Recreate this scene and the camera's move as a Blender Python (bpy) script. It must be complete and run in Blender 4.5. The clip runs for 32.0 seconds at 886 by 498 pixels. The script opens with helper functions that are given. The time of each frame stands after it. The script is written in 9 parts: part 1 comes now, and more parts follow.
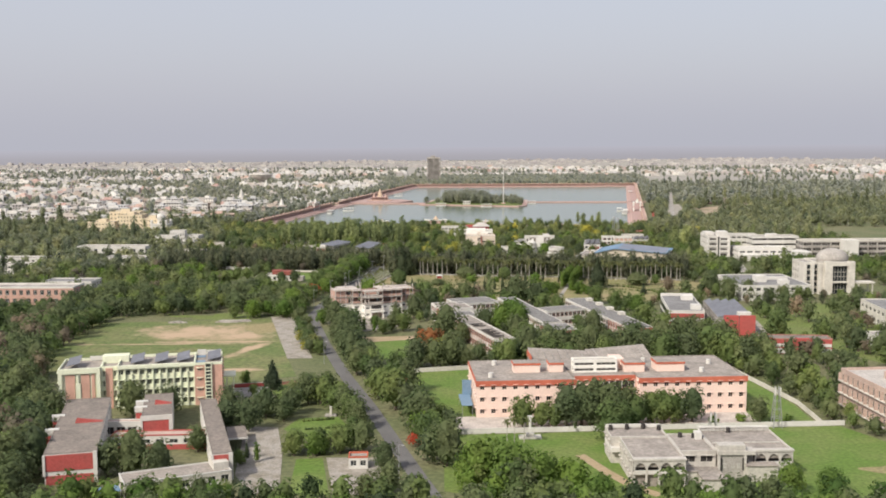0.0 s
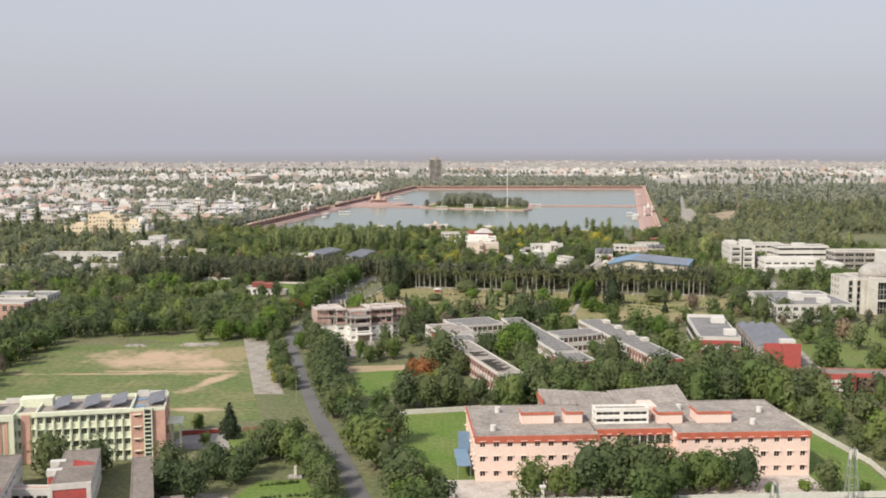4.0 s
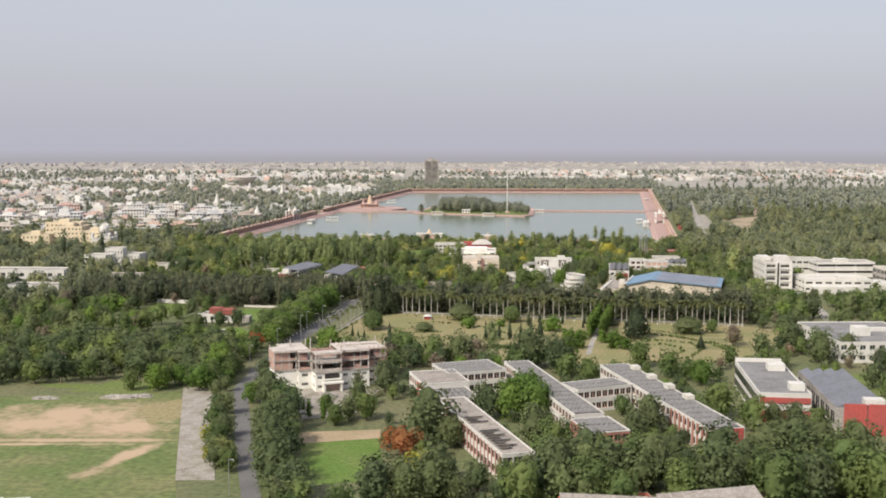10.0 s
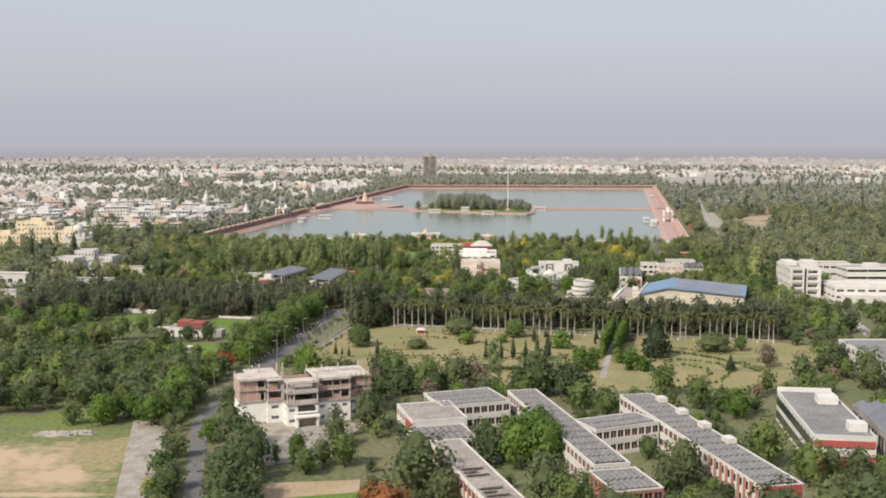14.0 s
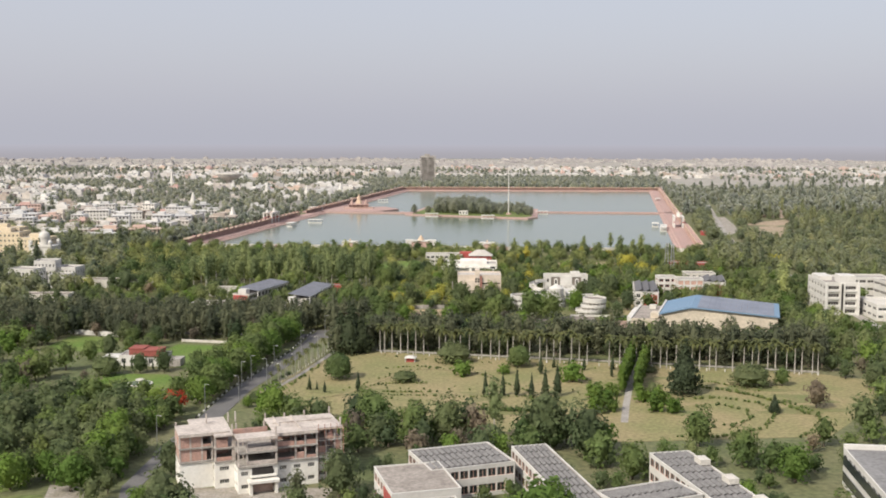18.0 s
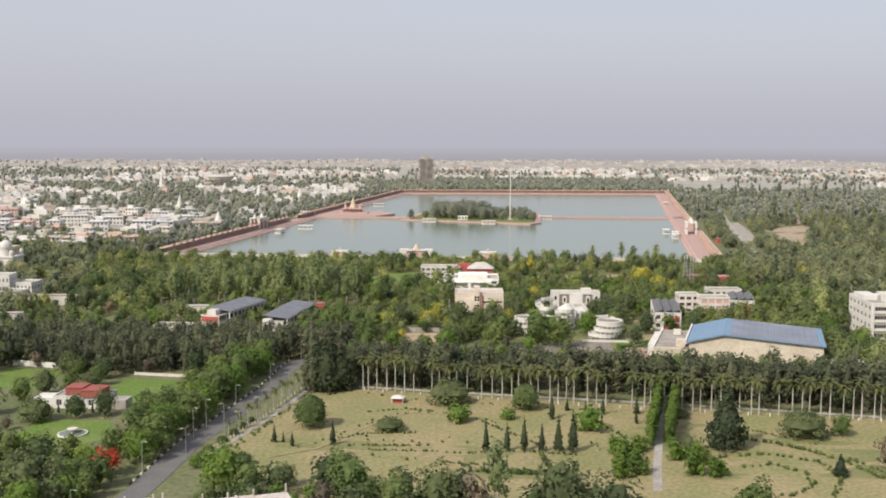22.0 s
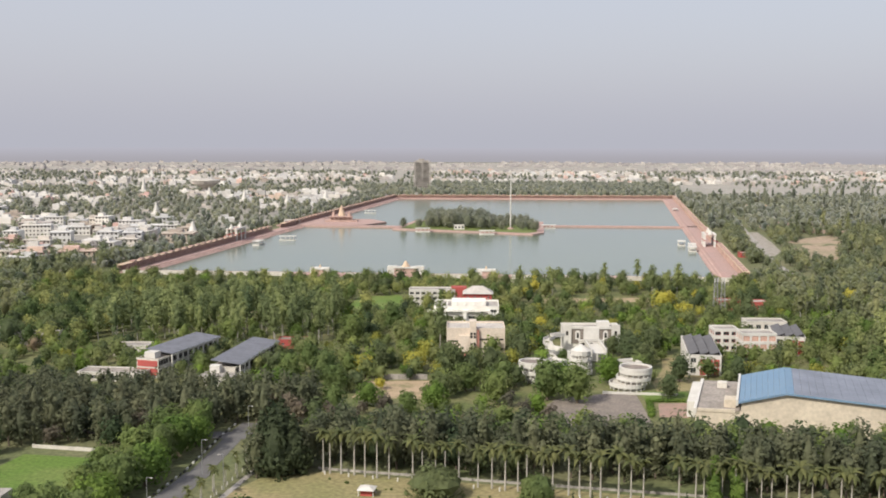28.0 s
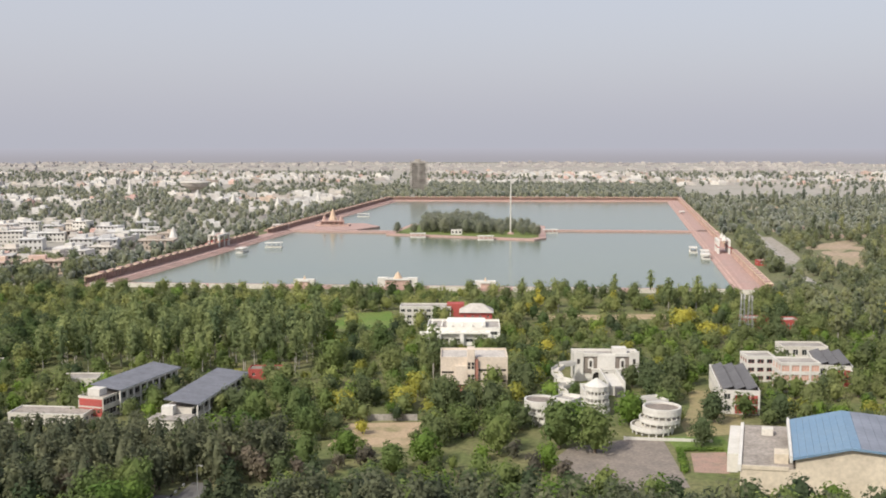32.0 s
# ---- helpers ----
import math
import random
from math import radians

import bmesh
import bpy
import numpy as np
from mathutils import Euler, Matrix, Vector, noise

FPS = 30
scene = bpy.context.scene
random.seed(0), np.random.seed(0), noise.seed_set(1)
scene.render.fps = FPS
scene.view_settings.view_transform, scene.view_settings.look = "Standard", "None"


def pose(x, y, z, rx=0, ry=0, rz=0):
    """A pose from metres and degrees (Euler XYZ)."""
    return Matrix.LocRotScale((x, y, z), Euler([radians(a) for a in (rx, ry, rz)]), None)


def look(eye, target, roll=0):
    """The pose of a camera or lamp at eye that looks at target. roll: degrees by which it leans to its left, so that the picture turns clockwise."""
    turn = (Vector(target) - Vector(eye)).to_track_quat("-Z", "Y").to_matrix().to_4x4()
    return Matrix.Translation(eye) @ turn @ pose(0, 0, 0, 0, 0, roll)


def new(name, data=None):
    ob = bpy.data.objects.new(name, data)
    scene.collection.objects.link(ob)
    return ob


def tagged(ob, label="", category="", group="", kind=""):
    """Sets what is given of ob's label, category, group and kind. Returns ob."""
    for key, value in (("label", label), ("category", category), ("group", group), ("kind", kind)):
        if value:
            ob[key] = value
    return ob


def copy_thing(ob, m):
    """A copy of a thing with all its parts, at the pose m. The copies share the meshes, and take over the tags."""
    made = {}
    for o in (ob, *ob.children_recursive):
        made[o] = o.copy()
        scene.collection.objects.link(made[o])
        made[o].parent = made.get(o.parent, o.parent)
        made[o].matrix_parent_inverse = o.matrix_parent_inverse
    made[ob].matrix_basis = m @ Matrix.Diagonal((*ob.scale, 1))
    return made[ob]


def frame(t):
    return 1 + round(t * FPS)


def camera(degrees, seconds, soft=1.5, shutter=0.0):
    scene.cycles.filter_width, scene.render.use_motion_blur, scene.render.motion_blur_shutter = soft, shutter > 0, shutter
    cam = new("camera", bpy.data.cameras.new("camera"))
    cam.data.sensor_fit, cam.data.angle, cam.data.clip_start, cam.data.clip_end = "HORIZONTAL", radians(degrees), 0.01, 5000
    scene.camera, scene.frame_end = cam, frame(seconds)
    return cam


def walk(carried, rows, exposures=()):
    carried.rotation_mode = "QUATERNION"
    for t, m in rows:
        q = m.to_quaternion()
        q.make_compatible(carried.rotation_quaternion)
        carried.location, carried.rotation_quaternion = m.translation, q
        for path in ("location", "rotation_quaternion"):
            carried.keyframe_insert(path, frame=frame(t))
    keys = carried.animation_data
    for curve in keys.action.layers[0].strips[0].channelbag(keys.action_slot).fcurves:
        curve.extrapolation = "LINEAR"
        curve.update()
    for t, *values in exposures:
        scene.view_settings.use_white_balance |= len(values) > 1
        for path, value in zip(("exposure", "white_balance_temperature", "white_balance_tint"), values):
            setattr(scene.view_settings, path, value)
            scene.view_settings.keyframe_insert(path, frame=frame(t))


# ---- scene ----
PATH = (  # seconds, x, y, z, yaw, pitch, roll
    (0, 0.00, 0.00, 85.00, -0.017, -5.835, -0.414),
    (1, 1.03, 15.78, 84.74, -0.033, -5.790, -0.360),
    (2, 1.69, 31.53, 84.47, 0.167, -5.790, -0.279),
    (3, 2.28, 47.13, 84.25, 0.200, -5.776, -0.204),
    (3.5, 2.56, 54.88, 84.19, 0.175, -5.776, -0.177),
    (5.5, 3.53, 85.74, 84.06, 0.101, -5.763, -0.104),
    (6, 3.78, 93.45, 84.06, 0.081, -5.800, -0.102),
    (7, 4.43, 108.80, 84.14, 0.084, -5.837, -0.063),
    (8, 4.88, 123.90, 84.29, 0.091, -5.836, -0.062),
    (9, 5.24, 138.44, 84.43, 0.045, -5.785, -0.071),
    (10, 5.76, 151.90, 84.44, 0.036, -5.747, -0.039),
    (11, 6.30, 164.54, 84.34, 0.022, -5.700, 0.009),
    (12, 6.70, 177.06, 84.19, 0.020, -5.680, 0.024),
    (13, 6.96, 190.17, 84.01, -0.017, -5.897, 0.014),
    (13.5, 7.16, 197.13, 83.92, -0.014, -5.968, 0.017),
    (15.5, 8.36, 226.09, 83.56, -0.001, -6.053, 0.053),
    (16, 8.69, 233.46, 83.49, -0.021, -6.031, 0.054),
    (17, 9.34, 248.37, 83.37, -0.030, -5.992, 0.053),
    (18, 9.99, 263.39, 83.34, -0.023, -5.965, 0.097),
    (19, 10.46, 278.43, 83.41, -0.030, -5.952, 0.123),
    (20, 11.10, 293.45, 83.51, -0.013, -5.939, 0.121),
    (21, 11.73, 308.22, 83.56, -0.008, -5.919, 0.106),
    (22, 12.30, 322.71, 83.58, -0.004, -5.910, 0.114),
    (23, 12.84, 337.06, 83.68, -0.006, -5.881, 0.121),
    (24, 13.32, 351.32, 83.87, -0.023, -5.829, 0.153),
    (25, 13.85, 365.40, 84.13, -0.042, -5.792, 0.131),
    (26, 14.55, 379.12, 84.43, -0.078, -5.750, 0.132),
    (26.5, 14.91, 385.84, 84.57, -0.087, -5.745, 0.127),
    (28.5, 16.18, 412.48, 85.11, -0.083, -5.841, 0.126),
    (29, 16.47, 419.20, 85.22, -0.089, -5.839, 0.114),
    (30, 16.95, 432.84, 85.37, -0.094, -5.850, 0.094),
    (31, 17.30, 446.53, 85.41, -0.141, -5.847, 0.070),
    (32, 17.76, 460.16, 85.41, -0.177, -5.838, 0.006),
)
cam = camera(46.0, 32.0, soft=1.85)


def ahead(x, y, z, yaw, pitch, roll):
    a, b = radians(yaw), radians(pitch)
    return look((x, y, z), (x - 100 * math.sin(a) * math.cos(b), y + 100 * math.cos(a) * math.cos(b), z + 100 * math.sin(b)), roll)


walk(cam, [(r[0], ahead(*r[1:])) for r in PATH])

# ---- world and sun ----
SUN_AZ, SUN_EL = radians(224), radians(42)   # clockwise from +y, the way the camera looks
world = bpy.data.worlds.new("hazy_sky")
scene.world = world
world.use_nodes = True
wn = world.node_tree
wn.nodes.clear()
sky = wn.nodes.new("ShaderNodeTexSky")
sky.sky_type, sky.sun_disc = "NISHITA", False
sky.sun_elevation, sky.sun_rotation = SUN_EL, SUN_AZ
sky.altitude, sky.air_density, sky.dust_density, sky.ozone_density = 250, 1.2, 6.0, 1.2
bg_sky, bg_haze, bg_sum, w_out = (wn.nodes.new("ShaderNode" + k) for k in ("Background", "Background", "AddShader", "OutputWorld"))
bg_sky.inputs["Strength"].default_value = 0.05
bg_haze.inputs["Color"].default_value = (0.448, 0.454, 0.520, 1)
bg_haze.inputs["Strength"].default_value = 1.03
wn.links.new(sky.outputs["Color"], bg_sky.inputs["Color"])
wn.links.new(bg_sky.outputs[0], bg_sum.inputs[0])
wn.links.new(bg_haze.outputs[0], bg_sum.inputs[1])
wn.links.new(bg_sum.outputs[0], w_out.inputs["Surface"])

sun = new("sun", bpy.data.lights.new("sun", "SUN"))
sun.data.energy, sun.data.angle, sun.data.color = 4.4, radians(3.0), (1.0, 0.94, 0.83)
sun_way = Vector((math.sin(SUN_AZ) * math.cos(SUN_EL), math.cos(SUN_AZ) * math.cos(SUN_EL), math.sin(SUN_EL)))
sun.matrix_world = look(sun_way * 300, (0, 0, 0))


# ---- materials ----
def mat(name, base, rough=0.85, vary=0.25, scale=0.5, fine=6.0, tint=None, metal=0.0, bump=0.0, island=0.0, obj=0.0, spec=0.3, amount=0.5):
    """A surface: base colour varied by a broad and a fine noise, towards tint where the broad noise is high."""
    m = bpy.data.materials.new(name)
    m.use_nodes = True
    nt = m.node_tree
    bs = nt.nodes["Principled BSDF"]
    bs.inputs["Roughness"].default_value, bs.inputs["Metallic"].default_value = rough, metal
    bs.inputs["Specular IOR Level"].default_value = spec
    geo = nt.nodes.new("ShaderNodeNewGeometry")

    def noise_at(s, detail=3.0):
        n = nt.nodes.new("ShaderNodeTexNoise")
        n.inputs["Scale"].default_value, n.inputs["Detail"].default_value = s, detail
        nt.links.new(geo.outputs["Position"], n.inputs["Vector"])
        return n.outputs["Fac"]

    def mix(kind, fac, a, b):
        x = nt.nodes.new("ShaderNodeMix")
        x.data_type, x.blend_type = "RGBA", kind
        for sock, v in ((x.inputs["Factor"], fac), (x.inputs["A"], a), (x.inputs["B"], b)):
            if isinstance(v, (int, float)):
                sock.default_value = v
            elif isinstance(v, tuple):
                sock.default_value = (*v, 1)
            else:
                nt.links.new(v, sock)
        return x.outputs["Result"]

    def ramp(src, lo, hi, a, b):
        r = nt.nodes.new("ShaderNodeMapRange")
        r.inputs["From Min"].default_value, r.inputs["From Max"].default_value = lo, hi
        r.inputs["To Min"].default_value, r.inputs["To Max"].default_value = a, b
        nt.links.new(src, r.inputs["Value"])
        return r.outputs["Result"]

    broad, grain = noise_at(scale), noise_at(fine)
    col = mix("MIX", ramp(broad, 0.5 - 0.2 * (1.2 - amount), 0.5 + 0.25, 0, 1), tuple(base), tuple(tint or [c * 0.72 for c in base]))
    col = mix("MULTIPLY", 1.0, col, mix("MIX", ramp(grain, 0.3, 0.7, 0, 1), (1 - vary,) * 3, (1 + vary,) * 3))
    if island:
        col = mix("MULTIPLY", 1.0, col, mix("MIX", geo.outputs["Random Per Island"], (1 - island,) * 3, (1 + island, 1 + island, 1 + island * 0.6)))
    if obj:
        info = nt.nodes.new("ShaderNodeObjectInfo")
        col = mix("MULTIPLY", 1.0, col, mix("MIX", info.outputs["Random"], (1 - obj, 1 - obj * 0.7, 1 - obj * 0.6), (1 + obj * 1.2, 1 + obj, 1 + obj * 0.5)))
    nt.links.new(col, bs.inputs["Base Color"])
    if bump:
        b = nt.nodes.new("ShaderNodeBump")
        b.inputs["Strength"].default_value, b.inputs["Distance"].default_value = bump, 0.15
        nt.links.new(grain, b.inputs["Height"])
        nt.links.new(b.outputs["Normal"], bs.inputs["Normal"])
    return m


M = {}
M["ground"] = mat("dry_soil_and_grass", (0.155, 0.15, 0.08), vary=0.3, scale=0.03, fine=0.6, tint=(0.10, 0.125, 0.05))
# Dusty soil made paler still, its colour standing in for haze over the town.
M["plain"] = mat("haze_paled_dusty_ground", (0.33, 0.305, 0.27), vary=0.15, scale=0.01, fine=0.08, tint=(0.27, 0.26, 0.225))
M["lawn"] = mat("mown_lawn", (0.104, 0.170, 0.031), vary=0.25, scale=0.07, fine=0.9, tint=(0.158, 0.187, 0.058), amount=0.6)
M["field"] = mat("rough_field_grass", (0.115, 0.150, 0.045), vary=0.3, scale=0.045, fine=0.7, tint=(0.185, 0.175, 0.075))
M["parkgrass"] = mat("dry_park_grass", (0.268, 0.222, 0.117), vary=0.24, scale=0.045, fine=0.8, tint=(0.172, 0.182, 0.070), amount=0.65)
M["yellow"] = mat("faded_yellow_plaster", (0.64, 0.54, 0.38), vary=0.1, scale=0.1, fine=0.8, tint=(0.58, 0.48, 0.35))
M["dustpink"] = mat("dusty_brown_pink_plaster", (0.47, 0.35, 0.30), vary=0.12, scale=0.15, fine=1.5, tint=(0.38, 0.285, 0.245))
M["brickpale"] = mat("pale_new_brick_infill", (0.47, 0.29, 0.235), vary=0.2, scale=0.35, fine=3.0, tint=(0.40, 0.27, 0.23))
M["panelgrey"] = mat("grey_roof_panel", (0.125, 0.12, 0.12), rough=0.5, vary=0.2, scale=0.4, fine=2.5, tint=(0.085, 0.08, 0.08))
M["drygrass"] = mat("dry_straw_grass", (0.27, 0.225, 0.12), vary=0.2, scale=0.2, fine=1.0, tint=(0.21, 0.19, 0.09), amount=0.8)
M["dirtyconcrete"] = mat("cracked_dirty_concrete", (0.33, 0.30, 0.265), vary=0.25, scale=0.22, fine=1.6, tint=(0.20, 0.175, 0.13), amount=0.75)
M["dustysoil"] = mat("dusty_reddish_soil", (0.345, 0.262, 0.19), vary=0.25, scale=0.03, fine=0.3, tint=(0.235, 0.215, 0.125), amount=0.8)
M["brickpaving"] = mat("weathered_brick_paving", (0.33, 0.22, 0.18), vary=0.22, scale=0.3, fine=2.5, tint=(0.24, 0.19, 0.15), amount=0.7)
M["newslab"] = mat("pale_new_concrete_slab", (0.50, 0.445, 0.40), vary=0.2, scale=0.25, fine=1.4, tint=(0.36, 0.31, 0.275), amount=0.8)
M["scrubgrass"] = mat("rank_green_grass", (0.125, 0.17, 0.042), vary=0.28, scale=0.1, fine=0.8, tint=(0.15, 0.165, 0.06), amount=0.4)
M["scrubfloor"] = mat("olive_scrub_floor", (0.108, 0.128, 0.046), vary=0.3, scale=0.06, fine=0.6, tint=(0.19, 0.17, 0.085), amount=0.5)
M["rooflight"] = mat("weathered_grey_roof_light", (0.205, 0.198, 0.192), rough=0.6, vary=0.25, scale=0.5, fine=2.5, tint=(0.14, 0.134, 0.13))
M["worn"] = mat("worn_sandy_grass", (0.38, 0.285, 0.19), vary=0.18, scale=0.16, fine=1.1, tint=(0.20, 0.18, 0.09), amount=0.95)
M["parkgreen"] = mat("greener_park_grass", (0.15, 0.165, 0.065), vary=0.2, scale=0.12, fine=0.9, tint=(0.20, 0.18, 0.085), amount=0.3)
M["sand"] = mat("bare_sandy_earth", (0.38, 0.285, 0.19), vary=0.15, scale=0.12, fine=1.0, tint=(0.30, 0.24, 0.14))
M["asphalt"] = mat("worn_asphalt", (0.125, 0.12, 0.118), vary=0.15, scale=0.1, fine=2.0, tint=(0.16, 0.155, 0.15))
M["concrete"] = mat("weathered_concrete", (0.37, 0.345, 0.315), vary=0.2, scale=0.12, fine=1.5, tint=(0.22, 0.20, 0.18))
M["roofgrey"] = mat("stained_flat_roof", (0.325, 0.288, 0.255), vary=0.25, scale=0.18, fine=1.1, tint=(0.215, 0.19, 0.168))
M["paleroof"] = mat("pale_lime_terrace_roof", (0.48, 0.445, 0.41), vary=0.2, scale=0.2, fine=1.5, tint=(0.37, 0.34, 0.31))
M["roofash"] = mat("ash_grey_flat_roof", (0.225, 0.22, 0.218), vary=0.22, scale=0.18, fine=1.1, tint=(0.155, 0.15, 0.148))
M["roofbrown"] = mat("dusty_roof_felt", (0.235, 0.20, 0.172), vary=0.22, scale=0.2, fine=1.2, tint=(0.165, 0.142, 0.125))
M["pink"] = mat("pink_painted_plaster", (0.76, 0.59, 0.51), vary=0.07, scale=0.15, fine=2.0, tint=(0.70, 0.53, 0.455))
M["orange"] = mat("orange_red_painted_band", (0.50, 0.14, 0.085), vary=0.12, scale=0.2, fine=2.0)
M["red"] = mat("red_painted_wall", (0.40, 0.082, 0.072), vary=0.15, scale=0.2, fine=2.0, tint=(0.32, 0.085, 0.075))
M["tilered"] = mat("weathered_red_roof_tiles", (0.30, 0.088, 0.07), vary=0.2, scale=0.3, fine=2.0, tint=(0.22, 0.08, 0.065))
M["brickred"] = mat("red_brick_panel", (0.38, 0.18, 0.14), vary=0.25, scale=0.4, fine=4.0)
M["cream"] = mat("pale_cream_plaster", (0.69, 0.72, 0.55), vary=0.07, scale=0.2, fine=2.0, tint=(0.64, 0.64, 0.50))
M["salmon"] = mat("salmon_painted_panel", (0.60, 0.36, 0.285), vary=0.08, scale=0.2, fine=2.0)
M["white"] = mat("white_painted_plaster", (0.60, 0.58, 0.545), vary=0.06, scale=0.15, fine=1.5, tint=(0.50, 0.48, 0.44))
M["freshwhite"] = mat("fresh_white_plaster", (0.76, 0.745, 0.70), vary=0.06, scale=0.2, fine=1.5, tint=(0.66, 0.63, 0.57))
M["offwhite"] = mat("grimy_offwhite_plaster", (0.58, 0.55, 0.495), vary=0.12, scale=0.2, fine=1.5, tint=(0.46, 0.43, 0.38))
M["greybuff"] = mat("weathered_grey_buff_plaster", (0.50, 0.47, 0.425), vary=0.14, scale=0.2, fine=1.2, tint=(0.39, 0.365, 0.33), amount=0.6)
M["stonegrey"] = mat("grey_stone_facing", (0.37, 0.345, 0.315), vary=0.2, scale=0.4, fine=2.0, tint=(0.29, 0.27, 0.25))
M["tan"] = mat("tan_sandstone_plaster", (0.58, 0.45, 0.33), vary=0.1, scale=0.2, fine=1.5, tint=(0.48, 0.36, 0.27))
M["buffstone"] = mat("pale_buff_stone_facing", (0.62, 0.535, 0.45), vary=0.1, scale=0.2, fine=1.5, tint=(0.53, 0.45, 0.37))
M["hallwall"] = mat("stained_buff_wall", (0.57, 0.50, 0.40), vary=0.12, scale=0.15, fine=0.9, tint=(0.46, 0.40, 0.32))
M["bluemetal"] = mat("blue_metal_sheet", (0.15, 0.24, 0.345), rough=0.6, vary=0.08, scale=0.08, fine=1.0, tint=(0.18, 0.26, 0.345))
M["greysheet"] = mat("faded_grey_sheet", (0.22, 0.24, 0.29), rough=0.6, vary=0.1, scale=0.1, fine=1.0)
M["panel"] = mat("solar_panel_glass", (0.105, 0.10, 0.10), rough=0.65, vary=0.15, scale=0.4, fine=2.0, spec=0.25)
M["slate"] = mat("blue_grey_roof_panel", (0.17, 0.175, 0.20), rough=0.6, vary=0.12, scale=0.3, fine=1.5, spec=0.3)
M["glass"] = mat("dark_window_glass", (0.035, 0.04, 0.045), rough=0.2, vary=0.3, scale=0.4, fine=1.0, spec=0.5, obj=0.3)
# Near black, standing in for shade inside openings; also black plastic and kerb paint.
M["dark"] = mat("painted_shade_and_black", (0.045, 0.04, 0.038), vary=0.2, scale=0.3, fine=1.0)
M["steel"] = mat("galvanised_steel", (0.45, 0.45, 0.45), rough=0.5, vary=0.1, metal=0.6)
M["water"] = mat("green_tank_water", (0.150, 0.180, 0.128), rough=0.16, vary=0.05, scale=0.004, fine=0.25, tint=(0.125, 0.17, 0.14), spec=0.5, bump=0.25)
M["redstone"] = mat("red_sandstone_paving", (0.40, 0.265, 0.235), vary=0.14, scale=0.05, fine=0.6, tint=(0.35, 0.26, 0.235))
M["pinkstone"] = mat("pale_pink_stone", (0.50, 0.35, 0.30), vary=0.12, scale=0.1, fine=0.8)
M["bark"] = mat("tree_bark", (0.14, 0.11, 0.085), vary=0.25, scale=0.6, fine=5.0)
M["palebark"] = mat("pale_palm_bark", (0.40, 0.375, 0.335), vary=0.15, scale=0.6, fine=4.0)


def worn_field(name, patches):
    """Field grass worn through to sand: the patches (centre, radii, turn) with ragged, mottled rims."""
    m = mat(name, (0.112, 0.148, 0.046), vary=0.32, scale=0.05, fine=0.5, tint=(0.20, 0.185, 0.088), amount=0.7)
    nt = m.node_tree
    bs = nt.nodes["Principled BSDF"]
    grass = bs.inputs["Base Color"].links[0].from_socket
    geo = nt.nodes.new("ShaderNodeNewGeometry")

    def node(kind, *ins):
        n = nt.nodes.new("ShaderNode" + kind)
        for sock, v in zip(n.inputs, ins):
            if isinstance(v, (int, float, tuple)):
                sock.default_value = v
            elif v is not None:
                nt.links.new(v, sock)
        return n

    best = None
    for x, y, rx, ry, turn in patches:
        mp = nt.nodes.new("ShaderNodeMapping")
        mp.vector_type = "TEXTURE"
        mp.inputs["Location"].default_value, mp.inputs["Rotation"].default_value, mp.inputs["Scale"].default_value = (x, y, 0.0), (0, 0, radians(turn)), (rx, ry, 30.0)
        nt.links.new(geo.outputs["Position"], mp.inputs["Vector"])
        ln = nt.nodes.new("ShaderNodeVectorMath")
        ln.operation = "LENGTH"
        nt.links.new(mp.outputs["Vector"], ln.inputs[0])
        inv = node("Math", 1.0, ln.outputs["Value"])
        inv.operation = "SUBTRACT"
        if best is None:
            best = inv.outputs[0]
        else:
            mx = node("Math", best, inv.outputs[0])
            mx.operation = "MAXIMUM"
            best = mx.outputs[0]
    total = best
    for scale, amount in ((0.055, 2.2), (0.3, 1.1)):
        nz = nt.nodes.new("ShaderNodeTexNoise")
        nz.inputs["Scale"].default_value, nz.inputs["Detail"].default_value = scale, 5.0
        nt.links.new(geo.outputs["Position"], nz.inputs["Vector"])
        lift = node("Math", nz.outputs["Fac"], -0.5)
        more = node("Math", lift.outputs[0], amount)
        more.operation = "MULTIPLY"
        total = node("Math", total, more.outputs[0]).outputs[0]
    edge = node("MapRange", total, -0.1, 0.55)
    mixed_col = nt.nodes.new("ShaderNodeMix")
    mixed_col.data_type = "RGBA"
    mixed_col.inputs["B"].default_value = (0.43, 0.315, 0.212, 1)
    nt.links.new(edge.outputs["Result"], mixed_col.inputs["Factor"])
    nt.links.new(grass, mixed_col.inputs["A"])
    nt.links.new(mixed_col.outputs["Result"], bs.inputs["Base Color"])
    return m


M["worn_field"] = worn_field("worn_playing_field", ((-109, 467, 27, 19, 0), (-89, 459, 14, 12, 0), (-106, 444, 34, 2.2, 0), (-81, 427, 3.5, 16, -24), (-122, 440, 34, 1.6, 0), (-76, 388, 15, 3.5, 0)))


